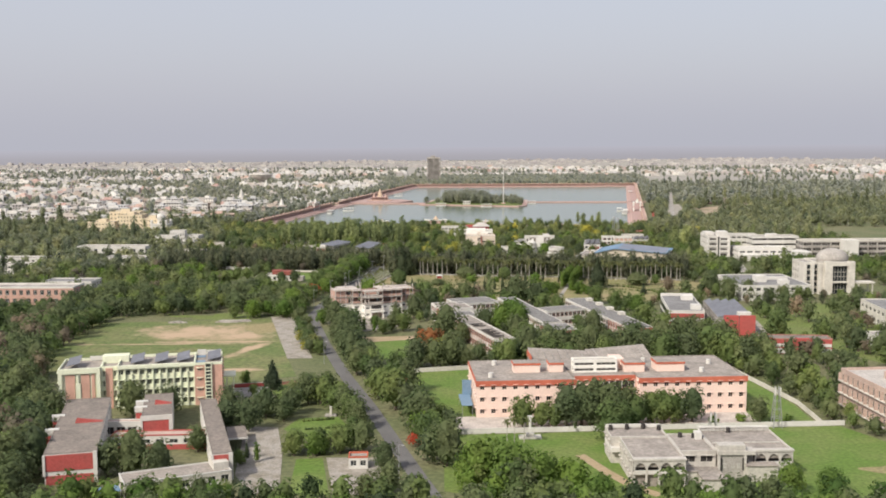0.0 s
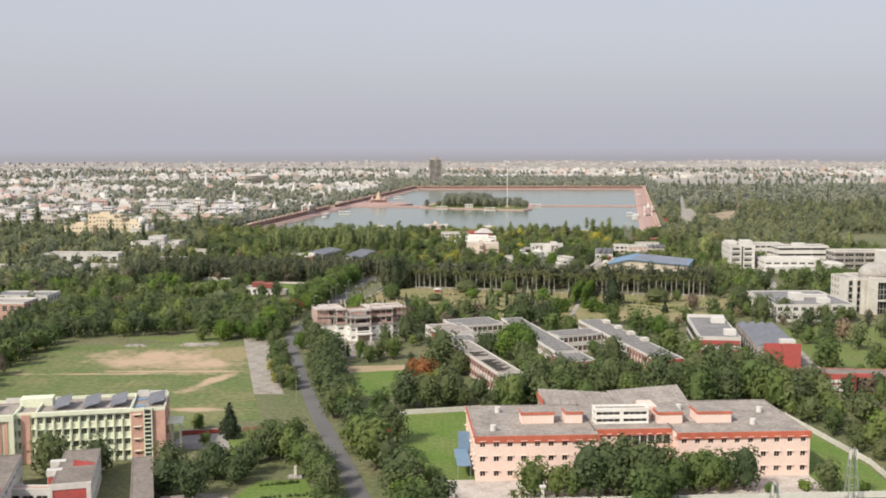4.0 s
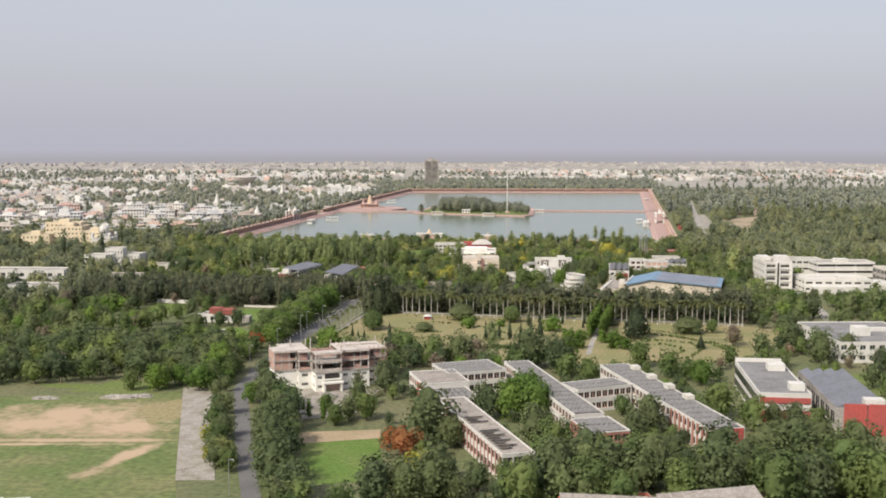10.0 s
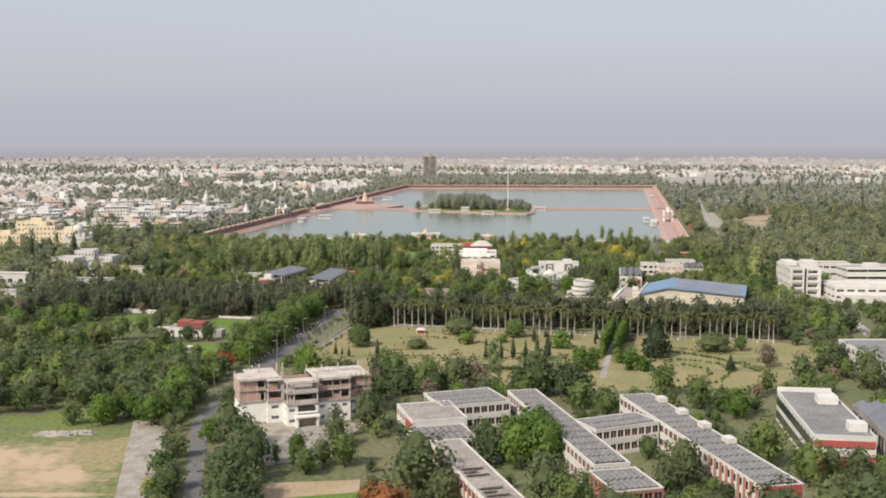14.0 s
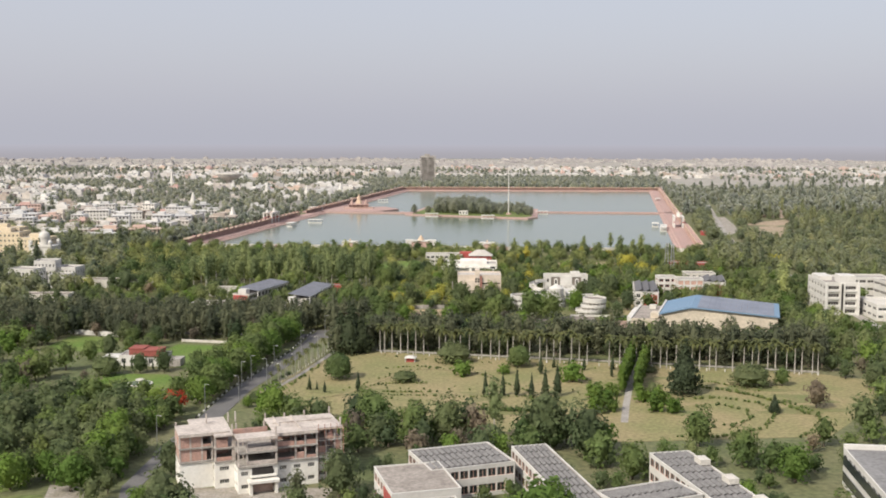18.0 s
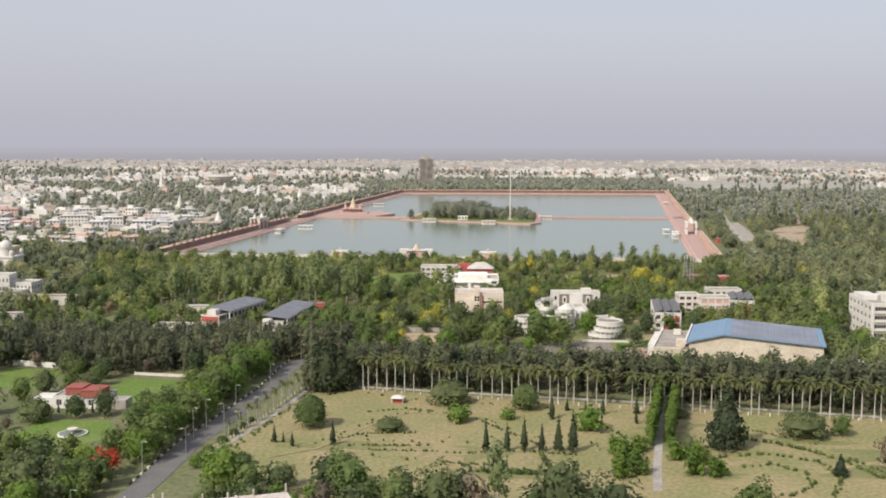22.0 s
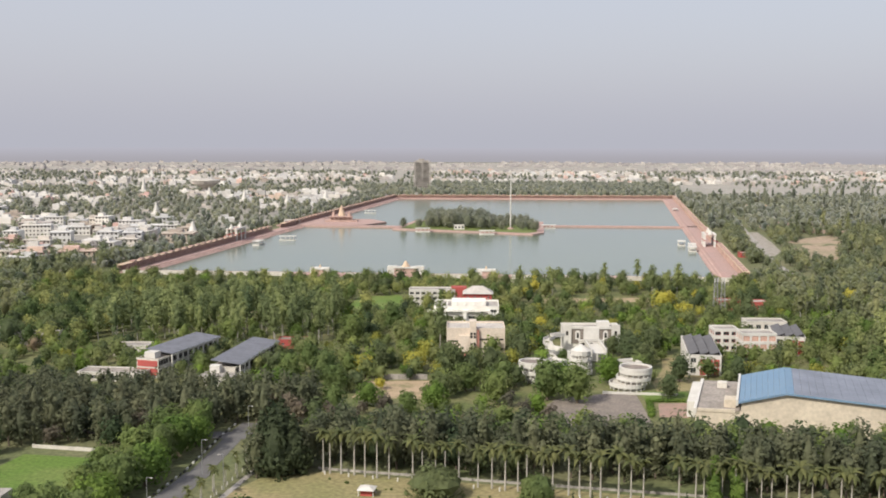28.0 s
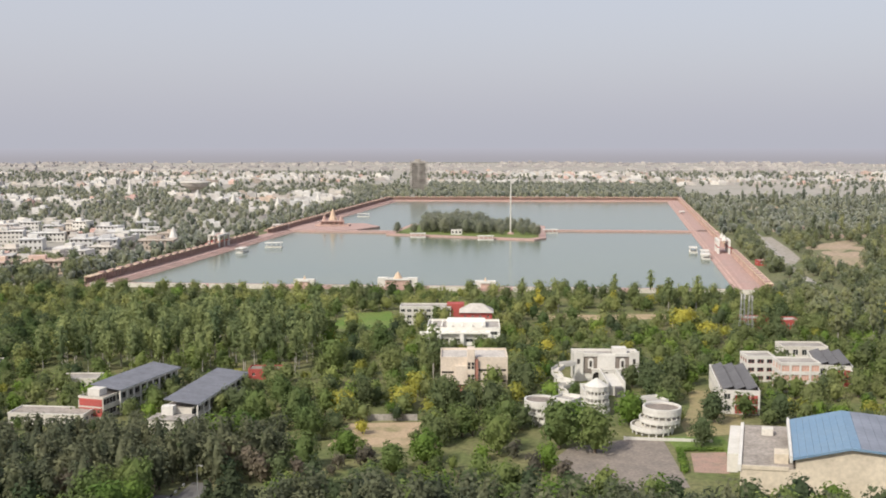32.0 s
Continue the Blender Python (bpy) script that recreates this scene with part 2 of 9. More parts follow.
def leaf(name, base, tint, island=0.13, obj=0.2, scale=0.09, haze_sheen=0.0):
    """Foliage: a leaf surface that lets part of the light through."""
    m = mat(name, base, rough=0.75, vary=0.2, scale=scale, fine=0.6, tint=tint, island=island, obj=obj, spec=0.2)
    nt = m.node_tree
    bs = nt.nodes["Principled BSDF"]
    col = bs.inputs["Base Color"].links[0].from_socket
    attr, fac, tree_tone, by = (nt.nodes.new("ShaderNode" + k) for k in ("Attribute", "Math", "Mix", "Mix"))
    attr.attribute_name = "tone"     # each tree of a wood has a tone of its own
    fac.inputs[1].default_value = 0.5
    nt.links.new(attr.outputs["Fac"], fac.inputs[0])
    tree_tone.data_type = by.data_type = "RGBA"
    by.blend_type = "MULTIPLY"
    by.inputs["Factor"].default_value = 1.0
    tree_tone.inputs["A"].default_value, tree_tone.inputs["B"].default_value = (0.55, 0.62, 0.66, 1), (1.5, 1.4, 1.3, 1)
    nt.links.new(fac.outputs[0], tree_tone.inputs["Factor"])
    nt.links.new(col, by.inputs["A"])
    nt.links.new(tree_tone.outputs["Result"], by.inputs["B"])
    col = by.outputs["Result"]
    nt.links.new(col, bs.inputs["Base Color"])
    # the sheen lays a pale veil over far leaves, standing in for haze
    bs.inputs["Sheen Weight"].default_value, bs.inputs["Sheen Roughness"].default_value = haze_sheen, 0.5
    thin, both = nt.nodes.new("ShaderNodeBsdfTranslucent"), nt.nodes.new("ShaderNodeMixShader")
    both.inputs["Fac"].default_value = 0.5
    nt.links.new(col, thin.inputs["Color"])
    nt.links.new(bs.outputs[0], both.inputs[1])
    nt.links.new(thin.outputs[0], both.inputs[2])
    nt.links.new(both.outputs[0], nt.nodes["Material Output"].inputs["Surface"])
    return m


M["leaf_dark"] = leaf("dark_green_leaves", (0.116, 0.152, 0.074), (0.147, 0.170, 0.089))
M["leaf_mid"] = leaf("mid_green_leaves", (0.126, 0.178, 0.067), (0.172, 0.207, 0.080))
M["leaf_bright"] = leaf("fresh_green_leaves", (0.130, 0.212, 0.048), (0.155, 0.212, 0.06))
M["leaf_garden"] = leaf("yellowish_green_garden_leaves", (0.205, 0.238, 0.096), (0.235, 0.25, 0.11))
M["leaf_euc"] = leaf("yellowish_eucalyptus_leaves", (0.245, 0.285, 0.135), (0.20, 0.24, 0.118), island=0.1)
M["leaf_dry"] = leaf("brownish_dry_leaves", (0.202, 0.161, 0.133), (0.177, 0.167, 0.120))
M["leaf_yellow"] = leaf("yellow_blossom", (0.42, 0.39, 0.085), (0.30, 0.31, 0.08))
M["leaf_palm"] = leaf("dusty_palm_fronds", (0.135, 0.15, 0.068), (0.155, 0.165, 0.08))
M["leaf_red"] = leaf("orange_red_blossom", (0.38, 0.12, 0.06), (0.20, 0.13, 0.06))
M["leaf_scarlet"] = leaf("scarlet_blossom", (0.42, 0.075, 0.045), (0.34, 0.07, 0.04))
M["leaf_fir"] = leaf("blackish_fir_needles", (0.128, 0.142, 0.092), (0.150, 0.158, 0.104))
M["leaf_needle"] = leaf("blackish_green_needles", (0.066, 0.088, 0.052), (0.084, 0.104, 0.06))
# Far leaves lightened and greyed: haze painted into colour and sheen.
M["leaf_far"] = leaf("haze_greyed_far_foliage", (0.19, 0.21, 0.15), (0.22, 0.232, 0.172), island=0.15, obj=0.12, scale=0.03, haze_sheen=1.0)
# Dusty leaves paled further, with mid-distance haze put into their colour.
M["leaf_hazed"] = leaf("hazed_dusty_plantation_leaves", (0.172, 0.200, 0.108), (0.208, 0.220, 0.126), island=0.13, scale=0.04, haze_sheen=0.4)


# ---- kit ----
def mesh_of(bm, name, *mats):
    me = bpy.data.meshes.new(name)
    bm.normal_update()
    bm.to_mesh(me)
    bm.free()
    for m in mats:
        me.materials.append(M[m])
    return me


def part(name, me, parent, label="", m=None):
    ob = new(name, me)
    ob.parent = parent
    if m is not None:
        ob.matrix_basis = m
    return tagged(ob, label)


def thing(name, label, category, at=(0, 0, 0), rz=0.0, group="", kind=""):
    ob = new(name)
    ob.matrix_basis = pose(*at, 0, 0, rz)
    return tagged(ob, label, category, group, kind)


def add_box(bm, x0, y0, z0, x1, y1, z1, mi=0):
    v = [bm.verts.new(p) for p in ((x0, y0, z0), (x1, y0, z0), (x1, y1, z0), (x0, y1, z0), (x0, y0, z1), (x1, y0, z1), (x1, y1, z1), (x0, y1, z1))]
    for q in ((3, 2, 1, 0), (4, 5, 6, 7), (0, 1, 5, 4), (1, 2, 6, 5), (2, 3, 7, 6), (3, 0, 4, 7)):
        bm.faces.new([v[i] for i in q]).material_index = mi


def box_mesh(name, x0, y0, z0, x1, y1, z1, m, bevel=0.0):
    bm = bmesh.new()
    add_box(bm, x0, y0, z0, x1, y1, z1)
    if bevel:
        bmesh.ops.bevel(bm, geom=bm.edges[:], offset=bevel, segments=1, affect="EDGES")
    return mesh_of(bm, name, m)


CACHE = {}


def cached(key, make):
    if key not in CACHE:
        CACHE[key] = make()
    return CACHE[key]


def window_mesh(w, h, frame_m, glass_m, bars=1):
    """A pane with its frame and bars, in the xz plane, facing -y, its foot in the middle."""
    def make():
        bm = bmesh.new()
        t, n = 0.09, bars + 1
        pw = (w - t) / n
        holes = [(t + i * pw, t, i * pw + pw, h - t) for i in range(n)]
        grid_wall(bm, w, h, holes, 0.06, 0, pose(-w / 2, 0, 0))
        for x0, z0, x1, z1 in holes:
            f = bm.faces.new([bm.verts.new((x - w / 2, 0.06, z)) for x, z in ((x0, z0), (x1, z0), (x1, z1), (x0, z1))])
            f.material_index = 1
        bmesh.ops.remove_doubles(bm, verts=bm.verts[:], dist=0.002)
        return mesh_of(bm, "window", frame_m, glass_m)
    return cached(("win", round(w, 2), round(h, 2), frame_m, glass_m, bars), make)


def grid_wall(bm, width, height, holes, depth=0.3, mi=0, at=None):
    """An upright wall in the xz plane facing -y with real openings (x0, z0, x1, z1); at: its matrix."""
    at = at or Matrix()
    xs = sorted({0.0, width, *[round(v, 3) for q in holes for v in (q[0], q[2])]})
    zs = sorted({0.0, height, *[round(v, 3) for q in holes for v in (q[1], q[3])]})
    def quad(ps):
        bm.faces.new([bm.verts.new(at @ Vector(p)) for p in ps]).material_index = mi
    for i in range(len(xs) - 1):
        for j in range(len(zs) - 1):
            cx, cz = (xs[i] + xs[i + 1]) / 2, (zs[j] + zs[j + 1]) / 2
            if not any(q[0] < cx < q[2] and q[1] < cz < q[3] for q in holes):
                quad(((xs[i], 0, zs[j]), (xs[i + 1], 0, zs[j]), (xs[i + 1], 0, zs[j + 1]), (xs[i], 0, zs[j + 1])))
    for x0, z0, x1, z1 in holes:
        quad(((x0, 0, z0), (x1, 0, z0), (x1, depth, z0), (x0, depth, z0)))
        quad(((x0, 0, z1), (x0, depth, z1), (x1, depth, z1), (x1, 0, z1)))
        quad(((x0, 0, z0), (x0, depth, z0), (x0, depth, z1), (x0, 0, z1)))
        quad(((x1, 0, z0), (x1, 0, z1), (x1, depth, z1), (x1, depth, z0)))




def side_matrix(k, w, d):
    """From a side's own frame (x along it, -y outwards) to the block's."""
    return (pose(0, 0, 0), pose(w, 0, 0, 0, 0, 90), pose(w, d, 0, 0, 0, 180), pose(0, d, 0, 0, 0, -90))[k]


def block(parent, w, d, h, storeys=2, bays=(6, 3, 6, 3), wall="white", roof="roofgrey", win=(0.6, 0.5, 0.28), frame_m="white", glass_m="glass",
          parapet=0.7, band=None, at=(0, 0, 0), rz=0.0, bars=1, foot=0.0, chajja=0.0, para_m=None, bandh=None, skip=()):
    """A storeyed block with its corner at `at`: walls with real openings, windows, a roof slab and a parapet.
    win: a window's share of the bay's width and of the storey's height, and its sill's share."""
    base = pose(*at, 0, 0, rz)
    sh = (h - foot) / storeys
    bm = bmesh.new()
    spots = []
    for k in range(4):
        width = w if k % 2 == 0 else d
        holes = []
        n = bays[k] if k != 2 else 0     # plain back walls
        for s in range(storeys):
            for i in range(n):
                if (k, s, i) in skip or (k, s) in skip:
                    continue
                bw = width / n
                ww, wh = bw * win[0], sh * win[1]
                x, z = (i + 0.5) * bw, foot + s * sh + sh * win[2]
                holes.append((x - ww / 2, z, x + ww / 2, z + wh))
                spots.append((k, x, z, ww, wh))
        grid_wall(bm, width, h, holes, 0.3, 0, side_matrix(k, w, d))
    bmesh.ops.remove_doubles(bm, verts=bm.verts[:], dist=0.002)
    part("wall", mesh_of(bm, "wall", wall), parent, m=base)
    for k, x, z, ww, wh in spots:
        pane = part("window", window_mesh(ww, wh, frame_m, glass_m, bars), parent, m=base @ side_matrix(k, w, d) @ pose(x, 0.2, z))
        if chajja:
            part("sunshade", cached(("chajja", round(ww, 2), wall), lambda: box_mesh("sunshade", -ww / 2 - 0.15, -0.5, 0, ww / 2 + 0.15, 0.0, 0.09, wall)), pane,
                 m=pose(0, -0.243, wh + 0.1))
    part("roof", box_mesh("roof", 0.26, 0.26, h - 0.25, w - 0.26, d - 0.26, h, roof), parent, m=base)
    if parapet:
        pm = para_m or wall
        bm = bmesh.new()
        e, t = 0.06, 0.25
        b0 = h - (bandh if bandh else 0.0)
        for x0, y0, x1, y1 in ((-e, -e, w + e, t), (-e, d - t, w + e, d + e), (-e, t, t, d - t), (w - t, t, w + e, d - t)):
            add_box(bm, x0, y0, b0 if b0 < h else h - 0.02, x1, y1, h + parapet)
        part("parapet", mesh_of(bm, "parapet", pm), parent, m=base)
    if band:
        for s in range(1, storeys):
            z = foot + s * sh
            bm = bmesh.new()
            add_box(bm, -0.1, -0.1, z - 0.15, w + 0.1, -0.004, z + 0.15)
            part("string_course", mesh_of(bm, "string_course", band), parent, m=base)
    return base


def drum(bm, x, y, r, z0, z1, seg=20):
    bmesh.ops.create_cone(bm, cap_ends=True, segments=seg, radius1=r, radius2=r, depth=z1 - z0, matrix=pose(x, y, (z0 + z1) / 2))


def lump_box(parent, name, x0, y0, z0, x1, y1, z1, m, label="", base=None):
    return part(name, box_mesh(name, x0, y0, z0, x1, y1, z1, m, 0.03), parent, label, base)


def sheet(name, pts, z, m, label, category, thick=0.06, kind="structure"):
    """A flat patch of ground with a low edge, through the corners given."""
    bm = bmesh.new()
    top = [bm.verts.new((x, y, z)) for x, y in pts]
    low = [bm.verts.new((x, y, z - thick)) for x, y in pts]
    f = bm.faces.new(top)
    n = len(pts)
    for i in range(n):
        bm.faces.new((top[i], low[i], low[(i + 1) % n], top[(i + 1) % n]))
    bmesh.ops.recalc_face_normals(bm, faces=bm.faces[:])
    f.normal_update()
    if f.normal.z < 0:
        bmesh.ops.reverse_faces(bm, faces=bm.faces[:])
    return tagged(new(name, mesh_of(bm, name, m)), label, category, kind=kind)


def strip(name, pts, width, z, m, label, category, thick=0.06, kind="structure"):
    """A ribbon of ground along a line of points."""
    P = [Vector((x, y, 0)) for x, y in pts]
    left, right = [], []
    for i, p in enumerate(P):
        d = (P[min(i + 1, len(P) - 1)] - P[max(i - 1, 0)]).normalized()
        s = Vector((-d.y, d.x, 0)) * width / 2
        left.append(p + s)
        right.append(p - s)
    bm = bmesh.new()
    L = [[bm.verts.new((q.x, q.y, zz)) for q in side] for side in (left, right) for zz in (z, z - thick)]
    for i in range(len(P) - 1):
        bm.faces.new((L[0][i], L[2][i], L[2][i + 1], L[0][i + 1])[::1])
        bm.faces.new((L[0][i], L[0][i + 1], L[1][i + 1], L[1][i]))
        bm.faces.new((L[2][i], L[3][i], L[3][i + 1], L[2][i + 1]))
    bmesh.ops.recalc_face_normals(bm, faces=bm.faces[:])
    if sum(f.normal.z for f in bm.faces) < 0:
        bmesh.ops.reverse_faces(bm, faces=bm.faces[:])
    return tagged(new(name, mesh_of(bm, name, m)), label, category, kind=kind)


def inside(p, poly):
    x, y = p
    r = False
    for i in range(len(poly)):
        (x0, y0), (x1, y1) = poly[i - 1], poly[i]
        if (y0 > y) != (y1 > y) and x < (x1 - x0) * (y - y0) / (y1 - y0) + x0:
            r = not r
    return r


# ---- trees ----
ICO = bmesh.new()
bmesh.ops.create_icosphere(ICO, subdivisions=1, radius=1)
ICO_V = np.array([v.co[:] for v in ICO.verts])
ICO_F = [[v.index for v in f.verts] for f in ICO.faces]
ICO.free()


ICO = bmesh.new()
bmesh.ops.create_icosphere(ICO, subdivisions=2, radius=1)
ICO2_V = np.array([v.co[:] for v in ICO.verts])
ICO2_F = [[v.index for v in f.verts] for f in ICO.faces]
ICO.free()


def leaves(rng, centres, radii, n, size, up=0.3):
    """n leafy sprays, as small uneven quads through the outer part of the balls given."""
    pick = rng.choice(len(centres), n, p=radii ** 2 / (radii ** 2).sum())
    d = rng.normal(size=(n, 3))
    d[:, 2] += up
    d /= np.linalg.norm(d, axis=1)[:, None]
    c = centres[pick] + d * radii[pick][:, None] * rng.uniform(0.6, 1.2, n)[:, None]
    mid = centres.mean(0)
    out = c - mid
    out /= np.linalg.norm(out, axis=1)[:, None] + 1e-6
    nrm = d * 0.6 + out * 0.6 + rng.normal(size=(n, 3)) * 0.38 + np.array((0, 0, 0.25))
    nrm /= np.linalg.norm(nrm, axis=1)[:, None]
    a = np.cross(nrm, rng.normal(size=(n, 3)))
    a /= np.linalg.norm(a, axis=1)[:, None]
    b = np.cross(nrm, a)
    s = size * rng.uniform(0.5, 1.45, n)[:, None]
    corners = [(-1, -0.45), (0.25, -0.85), (1, 0.4), (-0.35, 0.8)]
    return np.stack([c + s * (p * a + q * b) for p, q in corners], 1).reshape(-1, 3)


def crown_data(seed, r, z0, z1, clumps, n, size, shape="round", rough=False):
    """Vertices and faces of a crown: an uneven dense heart and many leafy sprays round it, in clumps."""
    rng = np.random.default_rng(seed)
    u = (np.arange(clumps) + rng.uniform(0, 1, clumps)) / clumps
    ang = rng.uniform(0, 2 * math.pi) + np.arange(clumps) * 2.4 + rng.uniform(-0.4, 0.4, clumps)
    h = z1 - z0
    if shape == "round":
        z = z0 + h * (0.10 + 0.74 * u)
        k = np.sqrt(np.clip(1 - ((u - 0.38) / 0.72) ** 2, 0.05, 1)) * rng.uniform(0.5, 0.85, clumps)
        rad = r * rng.uniform(0.30, 0.48, clumps)
    elif shape == "dome":
        z = z0 + h * (0.12 + 0.66 * u)
        k = np.sqrt(np.clip(1 - u ** 2, 0.02, 1)) * rng.uniform(0.62, 0.78, clumps)
        rad = r * rng.uniform(0.26, 0.34, clumps)
    elif shape == "tall":
        z = z0 + h * (0.06 + 0.86 * u)
        k = np.sqrt(np.clip(1 - ((u - 0.4) / 0.68) ** 2, 0.05, 1)) * rng.uniform(0.42, 0.9, clumps)
        rad = r * rng.uniform(0.34, 0.56, clumps)
    else:  # cone
        z = z0 + h * (0.02 + 0.93 * u)
        k = (1 - u) * rng.uniform(0.5, 0.85, clumps)
        rad = r * (0.12 + 0.30 * (1 - u))
    cen = np.stack([np.cos(ang) * k * r, np.sin(ang) * k * r, z], 1)
    base, faces = (ICO_V, ICO_F) if rough else (ICO2_V, ICO2_F)
    heart = base * rng.uniform(0.78, 1.12, (len(base), 1))
    w = {"round": 0.62, "dome": 0.84}.get(shape, 0.5) * r
    if shape == "cone":
        taper = np.clip(1.05 - (heart[:, 2] + 1) / 2, 0.05, 1)[:, None]
        heart = heart * np.concatenate([taper, taper, np.ones_like(taper)], 1)
        w = 0.95 * r
    heart = heart * np.array((w, w, h * 0.44)) + np.array((0, 0, z0 + h * 0.46))
    V = np.concatenate([heart, leaves(rng, cen, rad, n, size)])
    o = len(heart)
    return V, [list(f) for f in faces] + [[o + 4 * i + j for j in range(4)] for i in range(n)]


def trunk_data(h, r0, r1, limbs=4, spread=1.5, seed=1, sides=6):
    """A tapered, slightly bent trunk with a few limbs."""
    rng = np.random.default_rng(seed)
    V, F = [], []

    def tube(p, q, ra, rb):
        o = len(V)
        p, q = np.array(p), np.array(q)
        for c, rr in ((p, ra), (q, rb)):
            for i in range(sides):
                a = 2 * math.pi * i / sides
                V.append(c + rr * np.array((math.cos(a), math.sin(a), 0)))
        for i in range(sides):
            j = (i + 1) % sides
            F.append([o + i, o + j, o + sides + j, o + sides + i])
    mid = (rng.uniform(-0.15, 0.15), rng.uniform(-0.15, 0.15), h * 0.5)
    tube((0, 0, -0.15), mid, r0, (r0 + r1) / 2)
    tube(mid, (mid[0] * 0.5, mid[1] * 0.5, h), (r0 + r1) / 2, r1)
    for i in range(limbs):
        a = i * 2.4 + rng.uniform(0, 1)
        z = h * rng.uniform(0.55, 0.9)
        tube((mid[0] * 0.7, mid[1] * 0.7, z), (math.cos(a) * spread, math.sin(a) * spread, z + spread * 0.9), r1 * 0.8, r1 * 0.35)
    return np.array(V), F


def mesh_from(name, V, F, *mats, index=None):
    me = bpy.data.meshes.new(name)
    me.from_pydata([tuple(v) for v in V], [], F)
    for m in mats:
        me.materials.append(M[m])
    if index is not None:
        me.polygons.foreach_set("material_index", index)
    me.update()
    return me


CLEAR = []      # stretches that hold no scattered tree
SPOTS = []      # places of the trees that stand alone


def tree_kind(name, label, category, crowns, trunk, leaf_m, bark_m="bark"):
    return dict(name=name, label=label, category=category, crowns=crowns, trunk=trunk, leaf=leaf_m, bark=bark_m, first={})


K = {}
K["dark"] = tree_kind("broadleaf_tree", "dense dark green broadleaf tree", "tree", [(s, 4.2, 0.7, 10.0, 13, 940, 0.30, "round") for s in (1, 2, 3)], (4.0, 0.32, 0.2, 4, 1.8), "leaf_dark")
K["mid"] = tree_kind("broadleaf_tree", "full mid-green broadleaf tree", "tree", [(s, 4.0, 0.7, 9.5, 12, 900, 0.30, "round") for s in (4, 5, 6)], (4.0, 0.3, 0.18, 4, 1.8), "leaf_mid")
K["bright"] = tree_kind("broadleaf_tree", "bright fresh-green leafy tree", "tree", [(s, 4.0, 0.6, 8.5, 12, 900, 0.30, "round") for s in (7, 8)], (3.6, 0.28, 0.17, 4, 1.7), "leaf_bright")
K["euc"] = tree_kind("eucalyptus_tree", "tall slim yellowish-green eucalyptus tree", "tree", [(s, 2.7, 5.0, 18.5, 16, 560, 0.40, "tall") for s in (9, 10, 11)], (12.0, 0.24, 0.13, 4, 1.2), "leaf_euc", "palebark")
K["pine"] = tree_kind("tall_tree", "tall blackish-green tree with upright crown", "tree", [(s, 3.2, 0.8, 14.5, 14, 544, 0.41, "tall") for s in (12, 13, 14)], (8.0, 0.3, 0.16, 4, 1.4), "leaf_fir")
K["cedar"] = tree_kind("fir_tree", "broad dark conical fir tree", "tree", [(15, 4.8, 0.6, 15.0, 40, 1300, 0.42, "cone")], (8.0, 0.35, 0.12, 3, 1.2), "leaf_needle")
K["cypress"] = tree_kind("cypress_tree", "slim dark green pointed cypress on dry grass", "tree", [(16, 1.5, 0.2, 9.0, 22, 460, 0.22, "cone"), (17, 1.4, 0.2, 9.0, 22, 460, 0.22, "cone")], (4.0, 0.14, 0.06, 0, 0.2), "leaf_needle")
K["bush"] = tree_kind("round_shrub", "low rounded dark green shrub on dry grass", "shrub", [(18, 4.2, 0.0, 5.6, 34, 1500, 0.22, "dome")], (1.6, 0.3, 0.2, 3, 1.0), "leaf_dark")
K["bushb"] = tree_kind("round_tree", "round full green clipped tree on the park lawn", "tree", [(19, 3.9, 0.2, 7.2, 34, 1500, 0.22, "dome")], (2.2, 0.3, 0.2, 3, 1.0), "leaf_mid")
K["shrub"] = tree_kind("small_shrub", "small fresh-green garden shrub", "shrub", [(20, 1.9, 0.0, 2.6, 9, 221, 0.27, "round")], (0.8, 0.12, 0.08, 3, 0.5), "leaf_bright")
K["hedge"] = tree_kind("clipped_ashoka_tree", "narrow bright green columnar tree beside the park path", "tree", [(21, 1.3, 0.1, 7.0, 12, 400, 0.21, "tall")], (2.5, 0.12, 0.08, 0, 0.2), "leaf_bright")
K["garden"] = tree_kind("broadleaf_tree", "broad yellowish-green garden tree", "tree", [(s, 4.3, 0.5, 9.0, 14, 900, 0.30, "round") for s in (31, 32, 33)], (3.8, 0.3, 0.18, 4, 1.8), "leaf_garden")
K["yellow"] = tree_kind("flowering_tree", "yellow flowering tree in bloom", "tree", [(22, 3.6, 1.2, 7.0, 12, 544, 0.35, "round")], (3.2, 0.24, 0.15, 4, 1.5), "leaf_yellow")
K["red"] = tree_kind("flame_tree", "orange-red flowering flame tree", "tree", [(23, 3.8, 1.8, 7.0, 12, 544, 0.35, "round")], (3.6, 0.26, 0.16, 4, 1.6), "leaf_red")
# Island trees take the far leaves, whose grey stands in for haze.
K["dusty"] = tree_kind("broadleaf_tree", "broadleaf tree on the island, greyed for haze", "tree", [(s, 4.1, 0.7, 9.8, 13, 900, 0.30, "round") for s in (41, 42)], (4.0, 0.28, 0.18, 4, 1.6), "leaf_far")
K["scarlet"] = tree_kind("flame_tree", "scarlet flame tree in full bloom beside the road", "tree", [(23, 3.8, 1.8, 7.0, 12, 544, 0.35, "round")], (3.6, 0.26, 0.16, 4, 1.6), "leaf_scarlet")
K["dry"] = tree_kind("dry_tree", "sparse brownish half-bare tree", "tree", [(24, 3.6, 1.0, 8.5, 11, 442, 0.33, "round")], (4.0, 0.26, 0.16, 5, 1.8), "leaf_dry")


